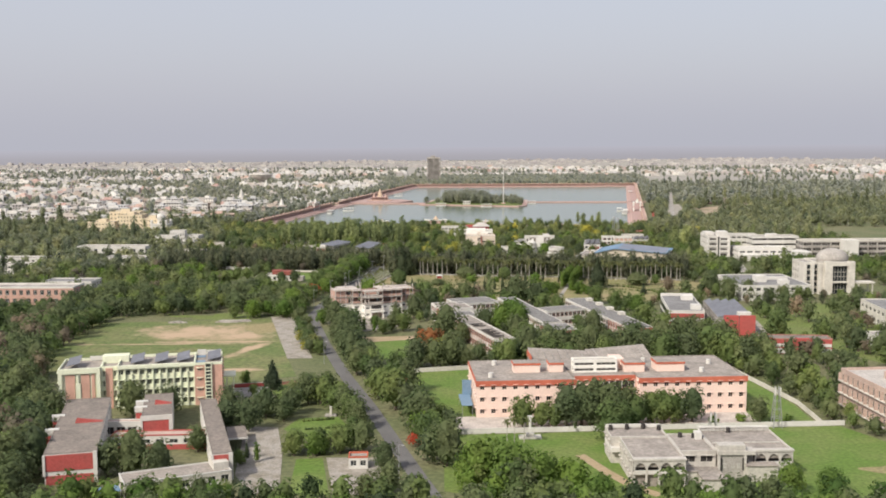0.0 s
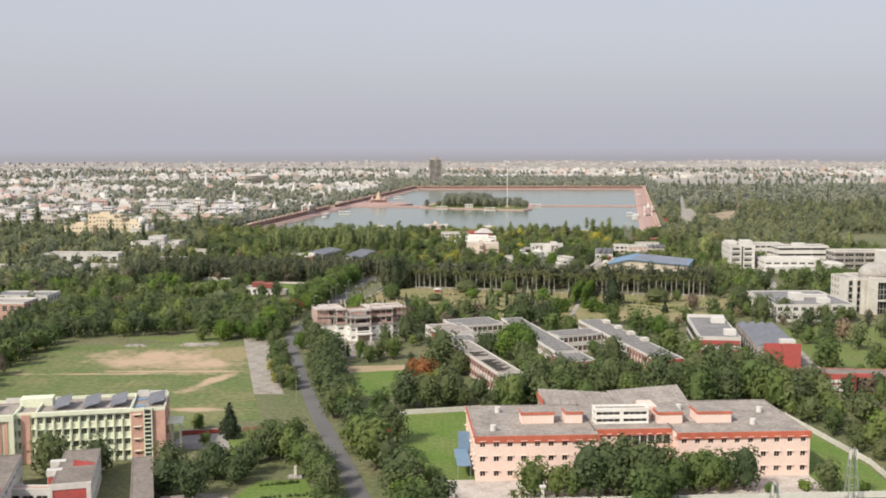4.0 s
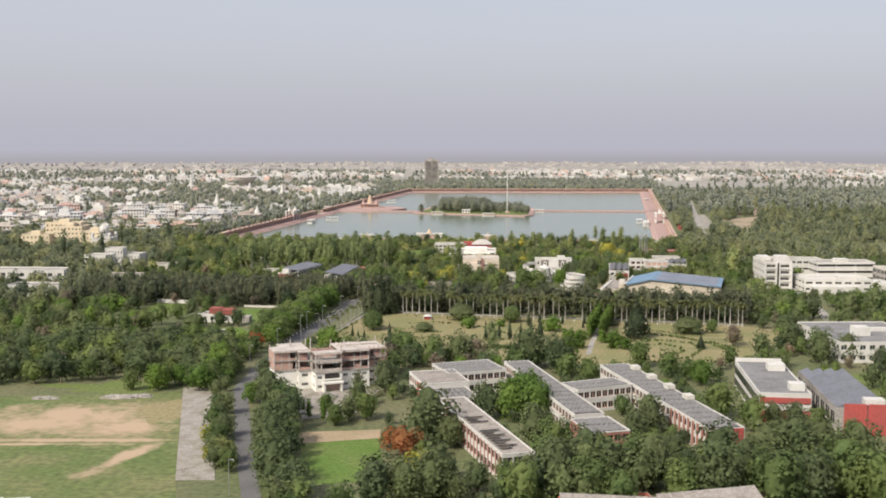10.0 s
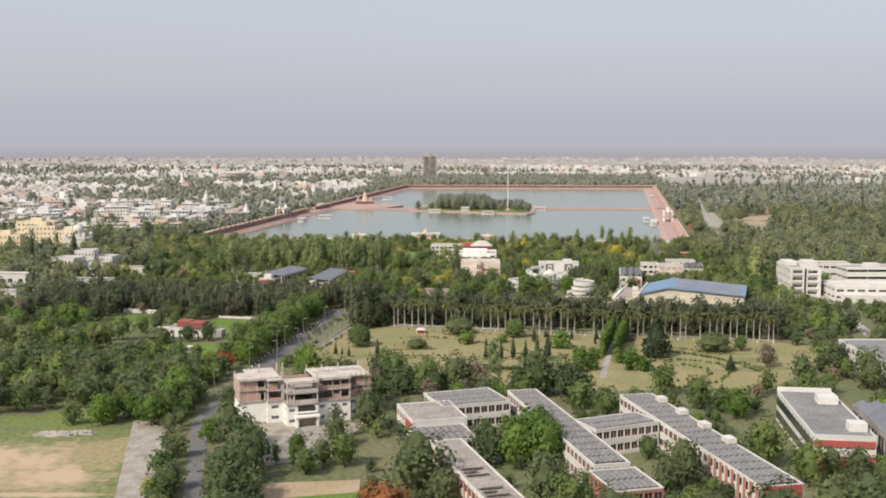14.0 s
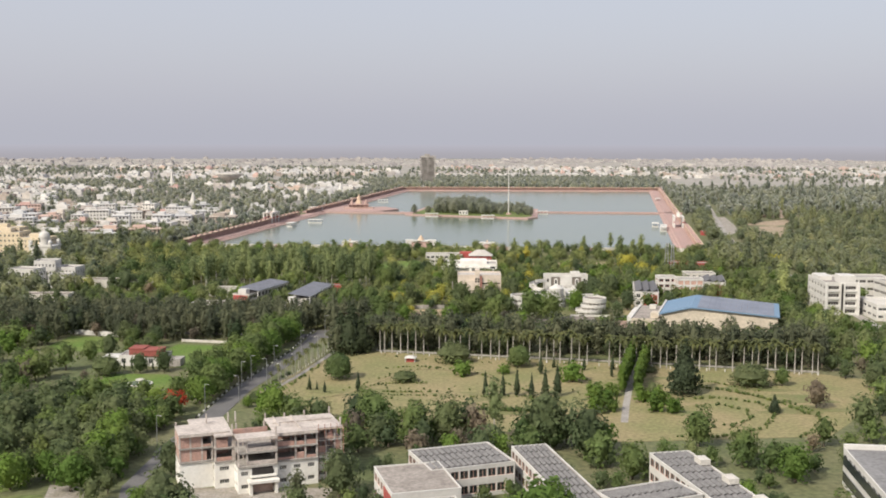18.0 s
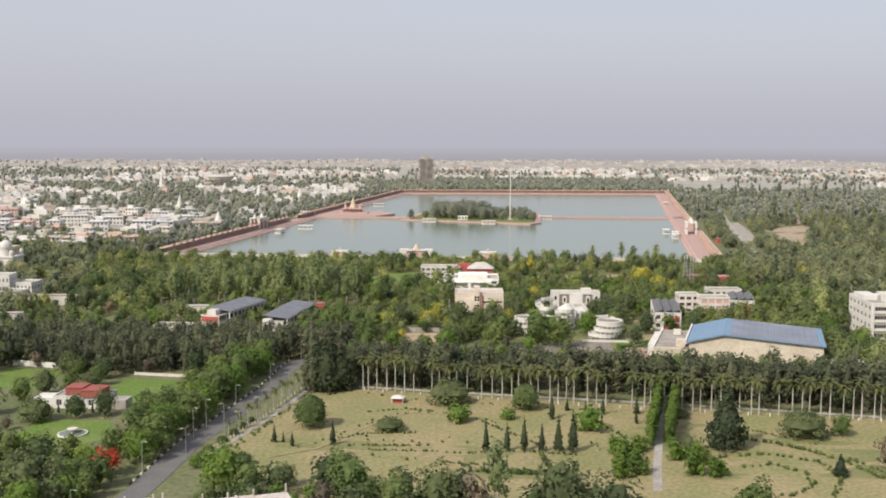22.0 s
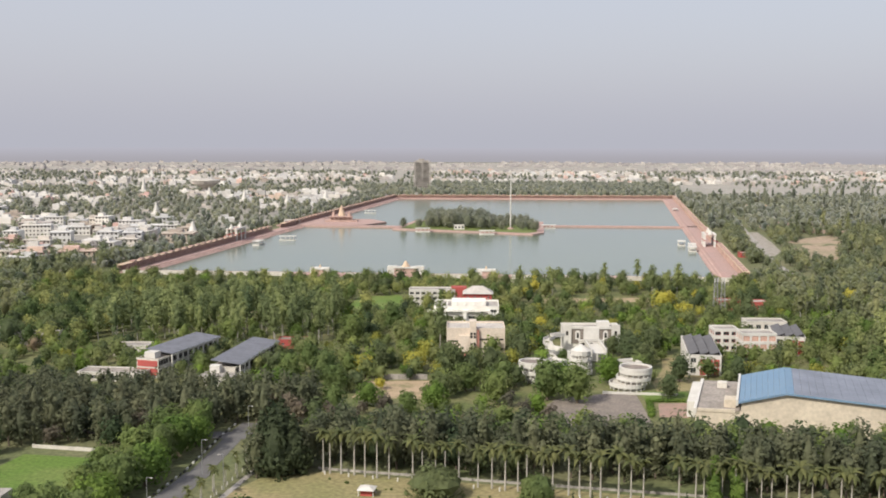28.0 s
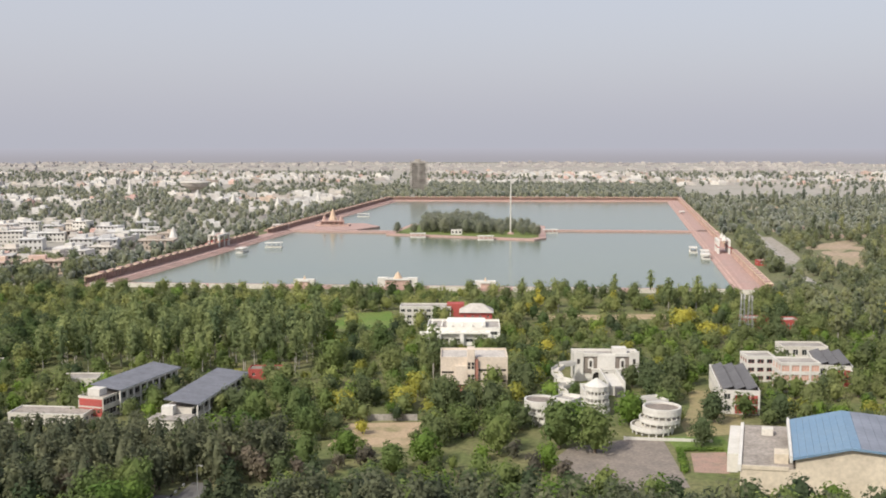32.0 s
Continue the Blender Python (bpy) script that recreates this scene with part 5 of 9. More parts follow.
def unfinished_building():
    """A stepped concrete frame: five fronts set forward and back of one another over a plastered lower part."""
    ob = thing("unfinished_building", "unfinished concrete frame building with bare brick infill and white lower storeys", "building", (-52.7, 505.6, 0), 20)
    foot(-52.7, 505.6, 20, 39.5, 15)
    foot(-42, 501, 20, 24, 12)
    fronts = ((0.0, 7.98, 0.0, 9.6), (8.02, 12.58, -2.2, 14.2), (12.62, 21.98, -8.0, 8.6), (22.02, 32.28, -6.2, 9.2), (32.32, 39.0, -3.6, 8.6))
    for k, (x0, x1, y0, y1) in enumerate(fronts):
        n = (3, 1, 3, 3, 2)[k]
        skip = {0: tuple((0, a, b) for a in (0, 1) for b in (0, 1, 2)), 2: tuple((0, a, 1) for a in (0, 1))}.get(k, ())
        block(ob, x1 - x0, y1 - y0, 6.3, storeys=2, bays=(n, 2, 2, 3), wall="freshwhite", win=(0.5 if k != 2 else 0.55, 0.34, 0.36), roof="concrete", parapet=0, at=(x0, y0, 0), skip=skip, bars=3)
        for z, e in ((6.3, 0.35), (9.6, 0.3), (12.8, 0.8)):
            open_well = k == 2 and z > 12
            lump_box(ob, "floor_slab", x0, y0 - e, z, x1, y0 + 5.2 if open_well else y1, z + 0.4, "newslab" if z > 12 else "concrete")
        cols = {0: (0.0, 2.5, 5.2, 7.58), 1: (0.0, 4.16), 2: (0.0, 2.0, 8.96), 3: (0.0, 4.6, 7.0, 9.86), 4: (0.0, 2.4, 4.6, 6.28)}[k]
        for c in cols:
            for y in (y0, y0 + 5.5, y1 - 0.5):
                for z0, zh in ((6.7, 2.88), (10.0, 2.78)):
                    part("column", cached(("unfcol", zh), lambda: box_mesh("column", 0, 0, 0, 0.4, 0.4, zh, "newslab")), ob, m=pose(x0 + c, y, z0))
        if k != 2:
            for z0 in (6.7, 10.0):
                lump_box(ob, "rear_wall", x0 + 0.45, y0 + 6.2, z0, x1 - 0.05, y0 + 6.4, z0 + 2.7, "brickpale")
    for x0, x1, y, z0, z1 in ((0.42, 2.48, 0.1, 6.72, 9.55), (0.42, 2.48, 0.1, 10.02, 12.75), (2.92, 5.18, 0.1, 6.72, 9.55), (2.92, 5.18, 0.1, 10.02, 12.75), (5.62, 6.5, 0.1, 6.72, 9.0), (5.62, 7.5, 0.1, 10.02, 10.6),
                              (8.5, 12.1, -2.1, 6.72, 7.6), (8.5, 11.2, -2.1, 10.02, 11.9), (22.5, 26.5, -6.1, 10.02, 11.2), (27.1, 28.9, -6.1, 10.02, 11.0), (29.5, 31.8, -6.1, 10.02, 11.2),
                              (22.5, 26.5, -6.1, 6.72, 7.3), (27.1, 28.9, -6.1, 6.72, 8.2), (29.5, 31.8, -6.1, 6.72, 7.3), (33.0, 34.6, -3.5, 6.72, 8.4), (35.0, 36.8, -3.5, 10.02, 11.6), (37.1, 38.5, -3.5, 6.72, 9.4)):
        lump_box(ob, "brick_infill", x0, y, z0, x1, y + 0.22, z1, "brickpale")
    for y0, y1 in ((0.5, 4.8), (5.3, 9.0)):
        for z0 in (6.72, 10.02):
            lump_box(ob, "brick_infill", 0.1, y0, z0, 0.32, y1, z0 + 2.7, "brickpale")
    lump_box(ob, "well_wall", 13.1, 2.2, 6.72, 21.6, 2.5, 13.0, "brickpale", "bare brick wall behind the open roof well")
    for z0, zh in ((6.72, 1.0), (10.02, 0.9)):
        lump_box(ob, "balcony_wall", 15.05, -7.9, z0, 21.55, -7.75, z0 + zh, "newslab")
    for q in ((3.6, 9.65, 7.98, 14.4),):
        lump_box(ob, "rear_slab", q[0], q[1], 12.8, q[2], q[3], 13.2, "newslab")
        lump_box(ob, "rear_room", q[0] + 0.3, q[1], 0, q[2] - 0.3, q[3] - 0.3, 12.79, "brickpale")
    # the entrance: a flat dark panel painted as a shaded recess, over a broad white portal
    lump_box(ob, "entrance_bay", 15.9, -8.08, 3.4, 20.9, -8.005, 6.1, "dark", "dark panel painted as a shaded recess over the entrance")
    lump_box(ob, "entrance_beam", 15.4, -9.0, 3.9, 21.6, -8.09, 4.3, "freshwhite")
    lump_box(ob, "doorway", 16.0, -8.07, 0.1, 20.8, -8.006, 2.2, "dustpink", "shaded entrance doorway")
    for x0 in (15.0, 21.0):
        lump_box(ob, "portal_pier", x0, -10.2, 0, x0 + 0.7, -8.09, 2.9, "freshwhite")
    lump_box(ob, "portal_roof", 14.7, -10.6, 2.9, 22.0, -8.085, 3.5, "freshwhite")
    for q in ((-0.2, -0.8, 12.0, -0.5), (12.62, -8.7, 21.98, -8.4), (22.02, -6.9, 32.2, -6.6), (24.0, 0.5, 24.4, 8.8), (28.5, -3.0, 28.9, 8.8), (23.0, 3.0, 38.0, 3.4)):
        lump_box(ob, "roof_upstand", q[0], q[1], 13.21, q[2], q[3], 13.55, "newslab")
    for x, y, h in ((7.5, 9.2, 2.4), (12.2, -2.0, 2.2), (12.7, 8.0, 2.6), (14.5, 8.2, 2.6), (21.6, -7.8, 2.4), (22.1, 8.8, 1.4), (27.0, 8.8, 1.0), (32.0, 8.4, 1.3), (38.5, -3.4, 1.9), (38.5, 8.2, 1.8), (0.1, 9.0, 0.9)):
        lump_box(ob, "column_stub", x, y, 13.21, x + 0.35, y + 0.35, 13.2 + h, "newslab")
    for i in range(5):
        lump_box(ob, "scaffold_pole", 32.8 + i * 1.55, -4.6, 0, 32.92 + i * 1.55, -4.48, 14.2, "brickred")
        lump_box(ob, "scaffold_rail", 32.6, -4.75, 4.4 + i * 2.1, 39.4, -4.65, 4.52 + i * 2.1, "tan")
    for i in range(4):
        lump_box(ob, "scaffold_rail", 39.3, -4.5 + i * 0.02, 5.4 + i * 2.3, 39.4, 6.0, 5.52 + i * 2.3, "tan")
    return ob


unfinished_building()


def panel_rows(ob, w, d, h, n, margin=0.6):
    """Rows of roof lights on a flat roof, each a dark trough with a file of tilted grey panels; they run along y, or along x on a long wing."""
    turned = w > 3 * d
    a, b = (d, w) if turned else (w, d)
    step = (a - 2 * margin) / n
    for i in range(n):
        u0 = margin + step * i
        pw = step * 0.66
        bm = bmesh.new()
        add_box(bm, u0, 0.7, h + 0.02, u0 + pw, b - 0.7, h + 0.1, 1)
        k = max(2, int((b - 1.6) / 5.0))
        seg = (b - 1.6) / k
        for j in range(k):
            o = len(bm.verts)
            add_box(bm, u0 + 0.05, 0.8 + seg * j, h + 0.12, u0 + pw - 0.05, 0.8 + seg * (j + 0.9), h + 0.2, 0)
            bm.verts.ensure_lookup_table()
            for v in bm.verts[o:]:
                if v.co.x > u0 + pw / 2:
                    v.co.z += 0.35
        me = mesh_of(bm, "roof_panel", "rooflight", "dark")
        turn = Matrix(((0, 1, 0, 0), (1, 0, 0, 0), (0, 0, 1, 0), (0, 0, 0, 1))) if turned else Matrix()
        me.transform(turn)
        if turned:
            me.flip_normals()
        part("roof_panel", me, ob, "row of grey tilted roof lights")


def solar_wing(x, y, rz, w, d, h, bays, n, label, wall="white", storeys=2):
    """A teaching wing; those without roof panels have a darker felt roof."""
    ob = thing("department_building", label, "building", (x, y, 0), rz)
    foot(x, y, rz, w, d, 0.5)
    bays = (bays[0], bays[1], 0, bays[3])
    block(ob, w, d, h, storeys=storeys, bays=bays, wall=wall, win=(0.86, 0.54, 0.26), roof="roofbrown" if n else "roofgrey", parapet=0.3, para_m="white", frame_m="salmon", bars=1)
    if n:
        panel_rows(ob, w, d, h + 0.02, n)
    return ob


# the courtyard complex: long sides at -68 degrees, short at 22
solar_wing(7.5, 497, 20, 21, 17, 7.4, (9, 6, 9, 6), 13, "white two-storey teaching block with tilted roof panels")
ob = solar_wing(-0.8, 480.5, 15, 15.5, 19.5, 7.6, (0, 7, 5, 6), 0, "grey flat-roofed corner block with brick-red panels")
for i in range(3):
    lump_box(ob, "brick_panel", -0.14, 1.0 + i * 2.6, 2.8, -0.005, 3.0 + i * 2.6, 7.0, "red")
ob = solar_wing(1.6, 465, 15, 15.5, 14.6, 6.3, (5, 5, 5, 4), 7, "lower white teaching block with rows of roof lights and brick-red side", storeys=2)
lump_box(ob, "brick_panel", -0.14, 0.4, 0.2, -0.005, 10, 6.0, "brickred", "brick-red side wall")
CLEAR.append([(0, 462), (17, 468), (36, 404), (16, 400)])
ob = solar_wing(3.8, 462.7, -74, 60, 8.6, 7.4, (20, 3, 20, 3), 0, "long white and brick-red teaching wing with flat roof")
for i in range(20):
    lump_box(ob, "brick_panel", 0.4 + i * 3.0, -0.12, 0.2, 1.2 + i * 3.0, -0.005, 7.1, "brickred")
for x0, n in ((24, 3), (38, 8)):
    for i in range(n):
        bm = bmesh.new()
        add_box(bm, x0 + i * 2.4, 1.0, 7.5, x0 + i * 2.4 + 1.2, 4.2 if i % 2 else 6.4, 7.62)
        for v in bm.verts:
            if v.co.x > x0 + i * 2.4 + 0.5:
                v.co.z += 0.5
        part("roof_panel", mesh_of(bm, "roof_panel", "panel"), ob, "dark tilted roof panels")
solar_wing(27.2, 516.5, -77.8, 75, 9, 7.4, (26, 4, 26, 4), 6, "white two-storey teaching block with rows of tilted roof panels")
ob = solar_wing(45, 425, 14, 11.5, 15, 7.2, (5, 6, 5, 6), 7, "brick and white teaching block with tilted roof panels", wall="brickred")
solar_wing(47.9, 473.1, 24, 20, 11, 7.4, (9, 4, 9, 4), 12, "white two-storey link block with tilted roof panels")
ob = solar_wing(60.5, 511, -78.3, 85, 10.2, 7.4, (29, 4, 29, 4), 6, "long white teaching wing with rows of tilted roof panels")
for i in range(4):
    lump_box(ob, "roof_tank_room", 9 + i * 14, 7.4, 7.9, 12.5 + i * 14, 9.9, 9.2, "offwhite")
for i in range(9):
    lump_box(ob, "brick_panel", 59.2 + i * 2.93, -0.12, 0.2, 60.5 + i * 2.93, -0.005, 7.2, "brickred")
lump_box(ob, "red_end", 85.005, 0.3, 0, 85.15, 9.9, 7.5, "red", "red painted end wall")

ob = building("flat_roofed_block", "grey flat-roofed block with white rooftop rooms", 101.5, 462.6, -7.1, 15.4, 48, 9, storeys=2, bays=(6, 12, 6, 12), wall="white", win=(0.8, 0.5, 0.28), roof="roofash", parapet=0.4, para_m="white")
lump_box(ob, "red_base", 0.2, -0.15, 6.2, 15.2, -0.004, 8.0, "red")
lump_box(ob, "red_base", 0.2, -0.15, 0.2, 15.2, -0.004, 4.0, "red")
for q in ((10, 5, 9.0, 14.5, 9, 11.2), (8.5, 33, 9.0, 14, 38, 11.2)):
    lump_box(ob, "rooftop_room", *q, "white")
lump_box(ob, "rear_parapet", 0, 47.4, 9, 15.4, 48.3, 10.2, "white")
for k in range(2):
    lump_box(ob, "dark_glazing", -0.16, 0.5, 1.2 + 4.0 * k, -0.005, 47.5, 3.6 + 4.0 * k, "glass", "long dark ribbon glazing")


def sawtooth_building(x, y, rz, w, d, h, n, label):
    ob = thing("workshop_hall", label, "building", (x, y, 0), rz)
    foot(x, y, rz, w, d)
    block(ob, w, d, h, storeys=1, bays=(0, 8, 4, 8), wall="concrete", win=(0.9, 0.5, 0.3), roof="roofgrey", parapet=0, glass_m="dark")
    for i in range(n):
        x0 = 0.4 + (w - 0.8) * i / n
        pw = (w - 0.8) / n
        bm = bmesh.new()
        vs = [bm.verts.new(p) for yy in (0.4, d - 0.4) for p in ((x0, yy, h + 0.02), (x0 + pw - 0.1, yy, h + 0.02), (x0 + pw * 0.72, yy, h + 1.2))]
        bm.faces.new((vs[0], vs[1], vs[2]))
        bm.faces.new((vs[5], vs[4], vs[3]))
        bm.faces.new((vs[0], vs[2], vs[5], vs[3]))
        bm.faces.new((vs[1], vs[4], vs[5], vs[2])).material_index = 1
        part("roof_ridge", mesh_of(bm, "roof_ridge", "slate", "dark"), ob, "grey sloped saw-tooth roof strip")
    lump_box(ob, "end_wall", w * 0.16, -0.4, 0, w * 0.56, -0.005, h + 1.2, "red", "tall red painted end wall")
    lump_box(ob, "end_wall", w * 0.58, -0.4, 0, w + 0.1, -0.005, h + 1.2, "red", "tall red painted end wall")
    lump_box(ob, "rooftop_room", w * 0.55, 1, h, w * 0.9, 5, h + 2.2, "white")
    return ob


CLEAR += [[(46, 474), (67, 482), (70, 462), (54, 455)], [(72, 430), (96, 440), (96, 420), (78, 414)],
          [(98, 462), (136, 454), (138, 438), (104, 448)], [(-12, 488), (8, 478), (-4, 464), (-14, 470)]]
sawtooth_building(119.8, 450, -6.8, 16, 50, 8, 4, "workshop hall with grey saw-tooth roof and red end wall")
ob = building("low_red_building", "low red and white building with brown flat roof and arched portals", 124.5, 411.5, -7, 30, 9, 6, storeys=1, bays=(0, 2, 6, 2), wall="red", win=(0.6, 0.4, 0.35), roof="roofbrown", parapet=0.3, para_m="brickred")
for x0 in (0.6, 15.6):
    lump_box(ob, "portal_side", x0, -1.6, 0, x0 + 1.2, -0.01, 5.4, "red")
    lump_box(ob, "portal_side", x0 + 5.2, -1.6, 0, x0 + 6.4, -0.01, 5.4, "red")
    lump_box(ob, "portal_head", x0, -1.7, 5.41, x0 + 6.4, -0.01, 6.6, "red")
    # the portal's inner shade is a dark slab on the red wall
    lump_box(ob, "portal_recess", x0 + 1.21, -0.3, 0, x0 + 5.19, -0.012, 5.3, "dark", "dark panel painted as shade inside the portal")
    lump_box(ob, "white_wall", x0 + 7.2, -0.25, 0.3, x0 + 14.2, -0.008, 2.4, "white")
    lump_box(ob, "white_wall", x0 + 7.2, -0.25, 3.0, x0 + 14.2, -0.008, 4.2, "white")
sheet("pavement_workshop", ((137.6, 450), (143.5, 500), (150, 499), (146, 470), (143, 438), (138, 424), (128, 425), (132, 436)), 0.09, "dirtyconcrete", "grey paved yard beside the workshop hall", "pavement")
CLEAR.append([(137, 450), (143, 500), (150, 499), (146, 470), (144, 438), (139, 422), (122, 424), (122, 436), (132, 440)])

ob = building("ribbed_pink_building", "dusty brown-pink three-storey building with deep window grid", 127.4, 328.5, -86, 34, 30, 11.5, storeys=3, bays=(10, 7, 10, 7), wall="dustpink", win=(0.66, 0.55, 0.22), roof="paleroof", parapet=0.8, glass_m="dark", frame_m="offwhite")
for k in range(3):
    lump_box(ob, "sill_ledge", -0.5, -0.9, 3.83 * k + 0.55, 34.3, -0.02, 3.83 * k + 0.75, "offwhite")
    for i in range(11):
        lump_box(ob, "window_fin", i * 3.4 - 0.15, -0.8, 3.83 * k + 0.76, i * 3.4 + 0.15, -0.01, 3.83 * k + 3.2, "dustpink")
lump_box(ob, "rooftop_room", 12, 8, 11.5, 20, 16, 13.8, "dustpink")


def sports_hall():
    """A broad hall whose low gable faces the campus: the ridge runs back from a third of the front."""
    ob = thing("sports_hall", "large buff sports hall with low-pitched blue and grey metal roof", "building", (104, 706, 0), -10.8)
    foot(104, 706, -10.8, 50, 36)
    foot(91, 705, -10.8, 14, 40)
    w, d, h, r, k = 48.0, 35.0, 9.6, 12.6, 12.6
    bm = bmesh.new()
    v = [bm.verts.new(p) for y in (0, d) for p in ((0, y, 0), (w, y, 0), (w, y, h), (k, y, r), (0, y, h))]
    for q in ((0, 1, 2, 3, 4), (9, 8, 7, 6, 5), (1, 6, 7, 2), (5, 0, 4, 9)):
        bm.faces.new([v[i] for i in q])
    part("wall", mesh_of(bm, "wall", "hallwall"), ob, "stained buff plaster wall")

    def at_x(x):
        return h + (r - h) * (x / k if x < k else (w - x) / (w - k)) + 0.2
    cuts = [-0.8 + (k + 0.8) * i / 8 for i in range(9)] + [k + (w + 0.8 - k) * i / 16 for i in range(1, 17)]
    for i, (x0, x1) in enumerate(zip(cuts, cuts[1:])):
        bm = bmesh.new()
        x1 -= 0.05
        top = [bm.verts.new((x, y, at_x(x))) for x, y in ((x0, -0.9), (x1, -0.9), (x1, d + 0.9), (x0, d + 0.9))]
        low = [bm.verts.new((q.co.x, q.co.y, q.co.z - 0.15)) for q in top]
        bm.faces.new(top)
        bm.faces.new(low[::-1])
        for a in range(4):
            bm.faces.new((top[a], low[a], low[(a + 1) % 4], top[(a + 1) % 4]))
        grey = 9 <= i < 23
        part("roof_sheet", mesh_of(bm, "roof_sheet", "greysheet" if grey else "bluemetal"), ob, "faded grey-blue roof sheet" if grey else "blue roof sheet")
        bm = bmesh.new()
        q = [bm.verts.new((x, y, at_x(x) + dz)) for y in (-1.02, -0.91) for x, dz in ((x0, 0.02), (x1, 0.02), (x1, -0.55), (x0, -0.55))]
        for f in ((3, 2, 1, 0), (4, 5, 6, 7), (0, 1, 5, 4), (2, 3, 7, 6), (0, 4, 7, 3), (1, 2, 6, 5)):
            bm.faces.new([q[j] for j in f])
        part("fascia", mesh_of(bm, "fascia", "bluemetal"), ob)
    lump_box(ob, "gable_edge", -1.5, -1.1, h - 1.2, -0.82, d + 1, h + 0.5, "white", "white side gutter wall")
    lump_box(ob, "flat_annexe", -13, 0, 0, -0.02, 40, 6.3, "hallwall")
    lump_box(ob, "annexe_roof", -12.6, 0.4, 6.3, -0.03, 39.6, 6.55, "roofgrey")
    lump_box(ob, "annexe_parapet", -13.6, -0.2, 5.4, -12.7, 40, 7.1, "white")
    lump_box(ob, "annexe_parapet", -12.6, -0.2, 6.0, -1.6, 0.35, 7.0, "hallwall")
    lump_box(ob, "roof_room", -5, 4, 6.55, -1.6, 9, 9.0, "hallwall")
    lump_box(ob, "roof_room", -8, 29, 6.55, -5, 32, 8.4, "offwhite")
    lump_box(ob, "side_block", -16.5, 16, 0, -13.7, 44, 5.0, "white", "long narrow white side block")
    lump_box(ob, "low_block", w + 0.05, -4, 0, w + 16, 6, 3.4, "red", "low red-walled side block")
    lump_box(ob, "low_roof", w + 0.06, -4.3, 3.4, w + 16.3, 6.3, 3.8, "offwhite")
    slant = Matrix(((1, 0.11, 0, 0), (0, 1, 0, 0), (0, 0, 1, 0), (0, 0, 0, 1)))
    for piece in ob.children:
        piece.data.transform(slant)
    return ob


sports_hall()


def school():
    ob = building("school_block", "white three-storey block with pink window grid", 134.5, 811, -1, 13.5, 10, 10, storeys=3, bays=(4, 3, 4, 3), wall="white", win=(0.8, 0.66, 0.18), roof="concrete", parapet=0.5, frame_m="white", glass_m="salmon", bars=2)
    ob = building("school_block", "white two-storey block beside the school", 127.5, 827, -1, 10, 9, 9, storeys=3, bays=(3, 3, 3, 3), wall="white", win=(0.7, 0.5, 0.25), roof="concrete", parapet=0.5, frame_m="red")
    for x, y, rz, w, d in ((106.5, 783, -9, 12, 38), (150, 820, -12, 12, 26)):
        ob = thing("ridged_hall", "white and red hall with dark ridged roof panels", "building", (x, y, 0), rz)
        foot(x, y, rz, w, d)
        block(ob, w, d, 7.5, storeys=2, bays=(3, 9, 3, 9), wall="white", win=(0.5, 0.5, 0.25), roof="roofgrey", parapet=0.3, skip=tuple((0, a, b) for a in (0, 1) for b in (1, 2)))
        for i in range(3):
            for z in (0.3, 3.5):
                lump_box(ob, "red_panel", 4.4 + i * 2.4, -0.14, z, 6.5 + i * 2.4, -0.004, z + 2.7, "red")
        for i in range(3):
            x0 = 0.7 + i * (w - 1) / 3
            bm = bmesh.new()
            wide = (w - 1) / 3
            add_box(bm, x0, 0.8, 7.62, x0 + wide * 0.86, d - 0.6, 7.72)
            for v in bm.verts:
                if v.co.x > x0 + 1:
                    v.co.z += 1.15
            part("roof_panel", mesh_of(bm, "roof_panel", "panelgrey"), ob, "dark grey sloped roof ridge")
            lump_box(ob, "ridge_wall", x0 + wide * 0.86 + 0.005, 0.8, 7.56, x0 + wide * 0.86 + 0.12, d - 0.6, 8.9, "dark")
    ob = building("flat_roofed_annexe", "flat grey-roofed school annexe", 147, 848, -3, 17, 10, 8.5, storeys=2, bays=(5, 3, 5, 3), wall="offwhite", roof="concrete", parapet=0.4)


school()


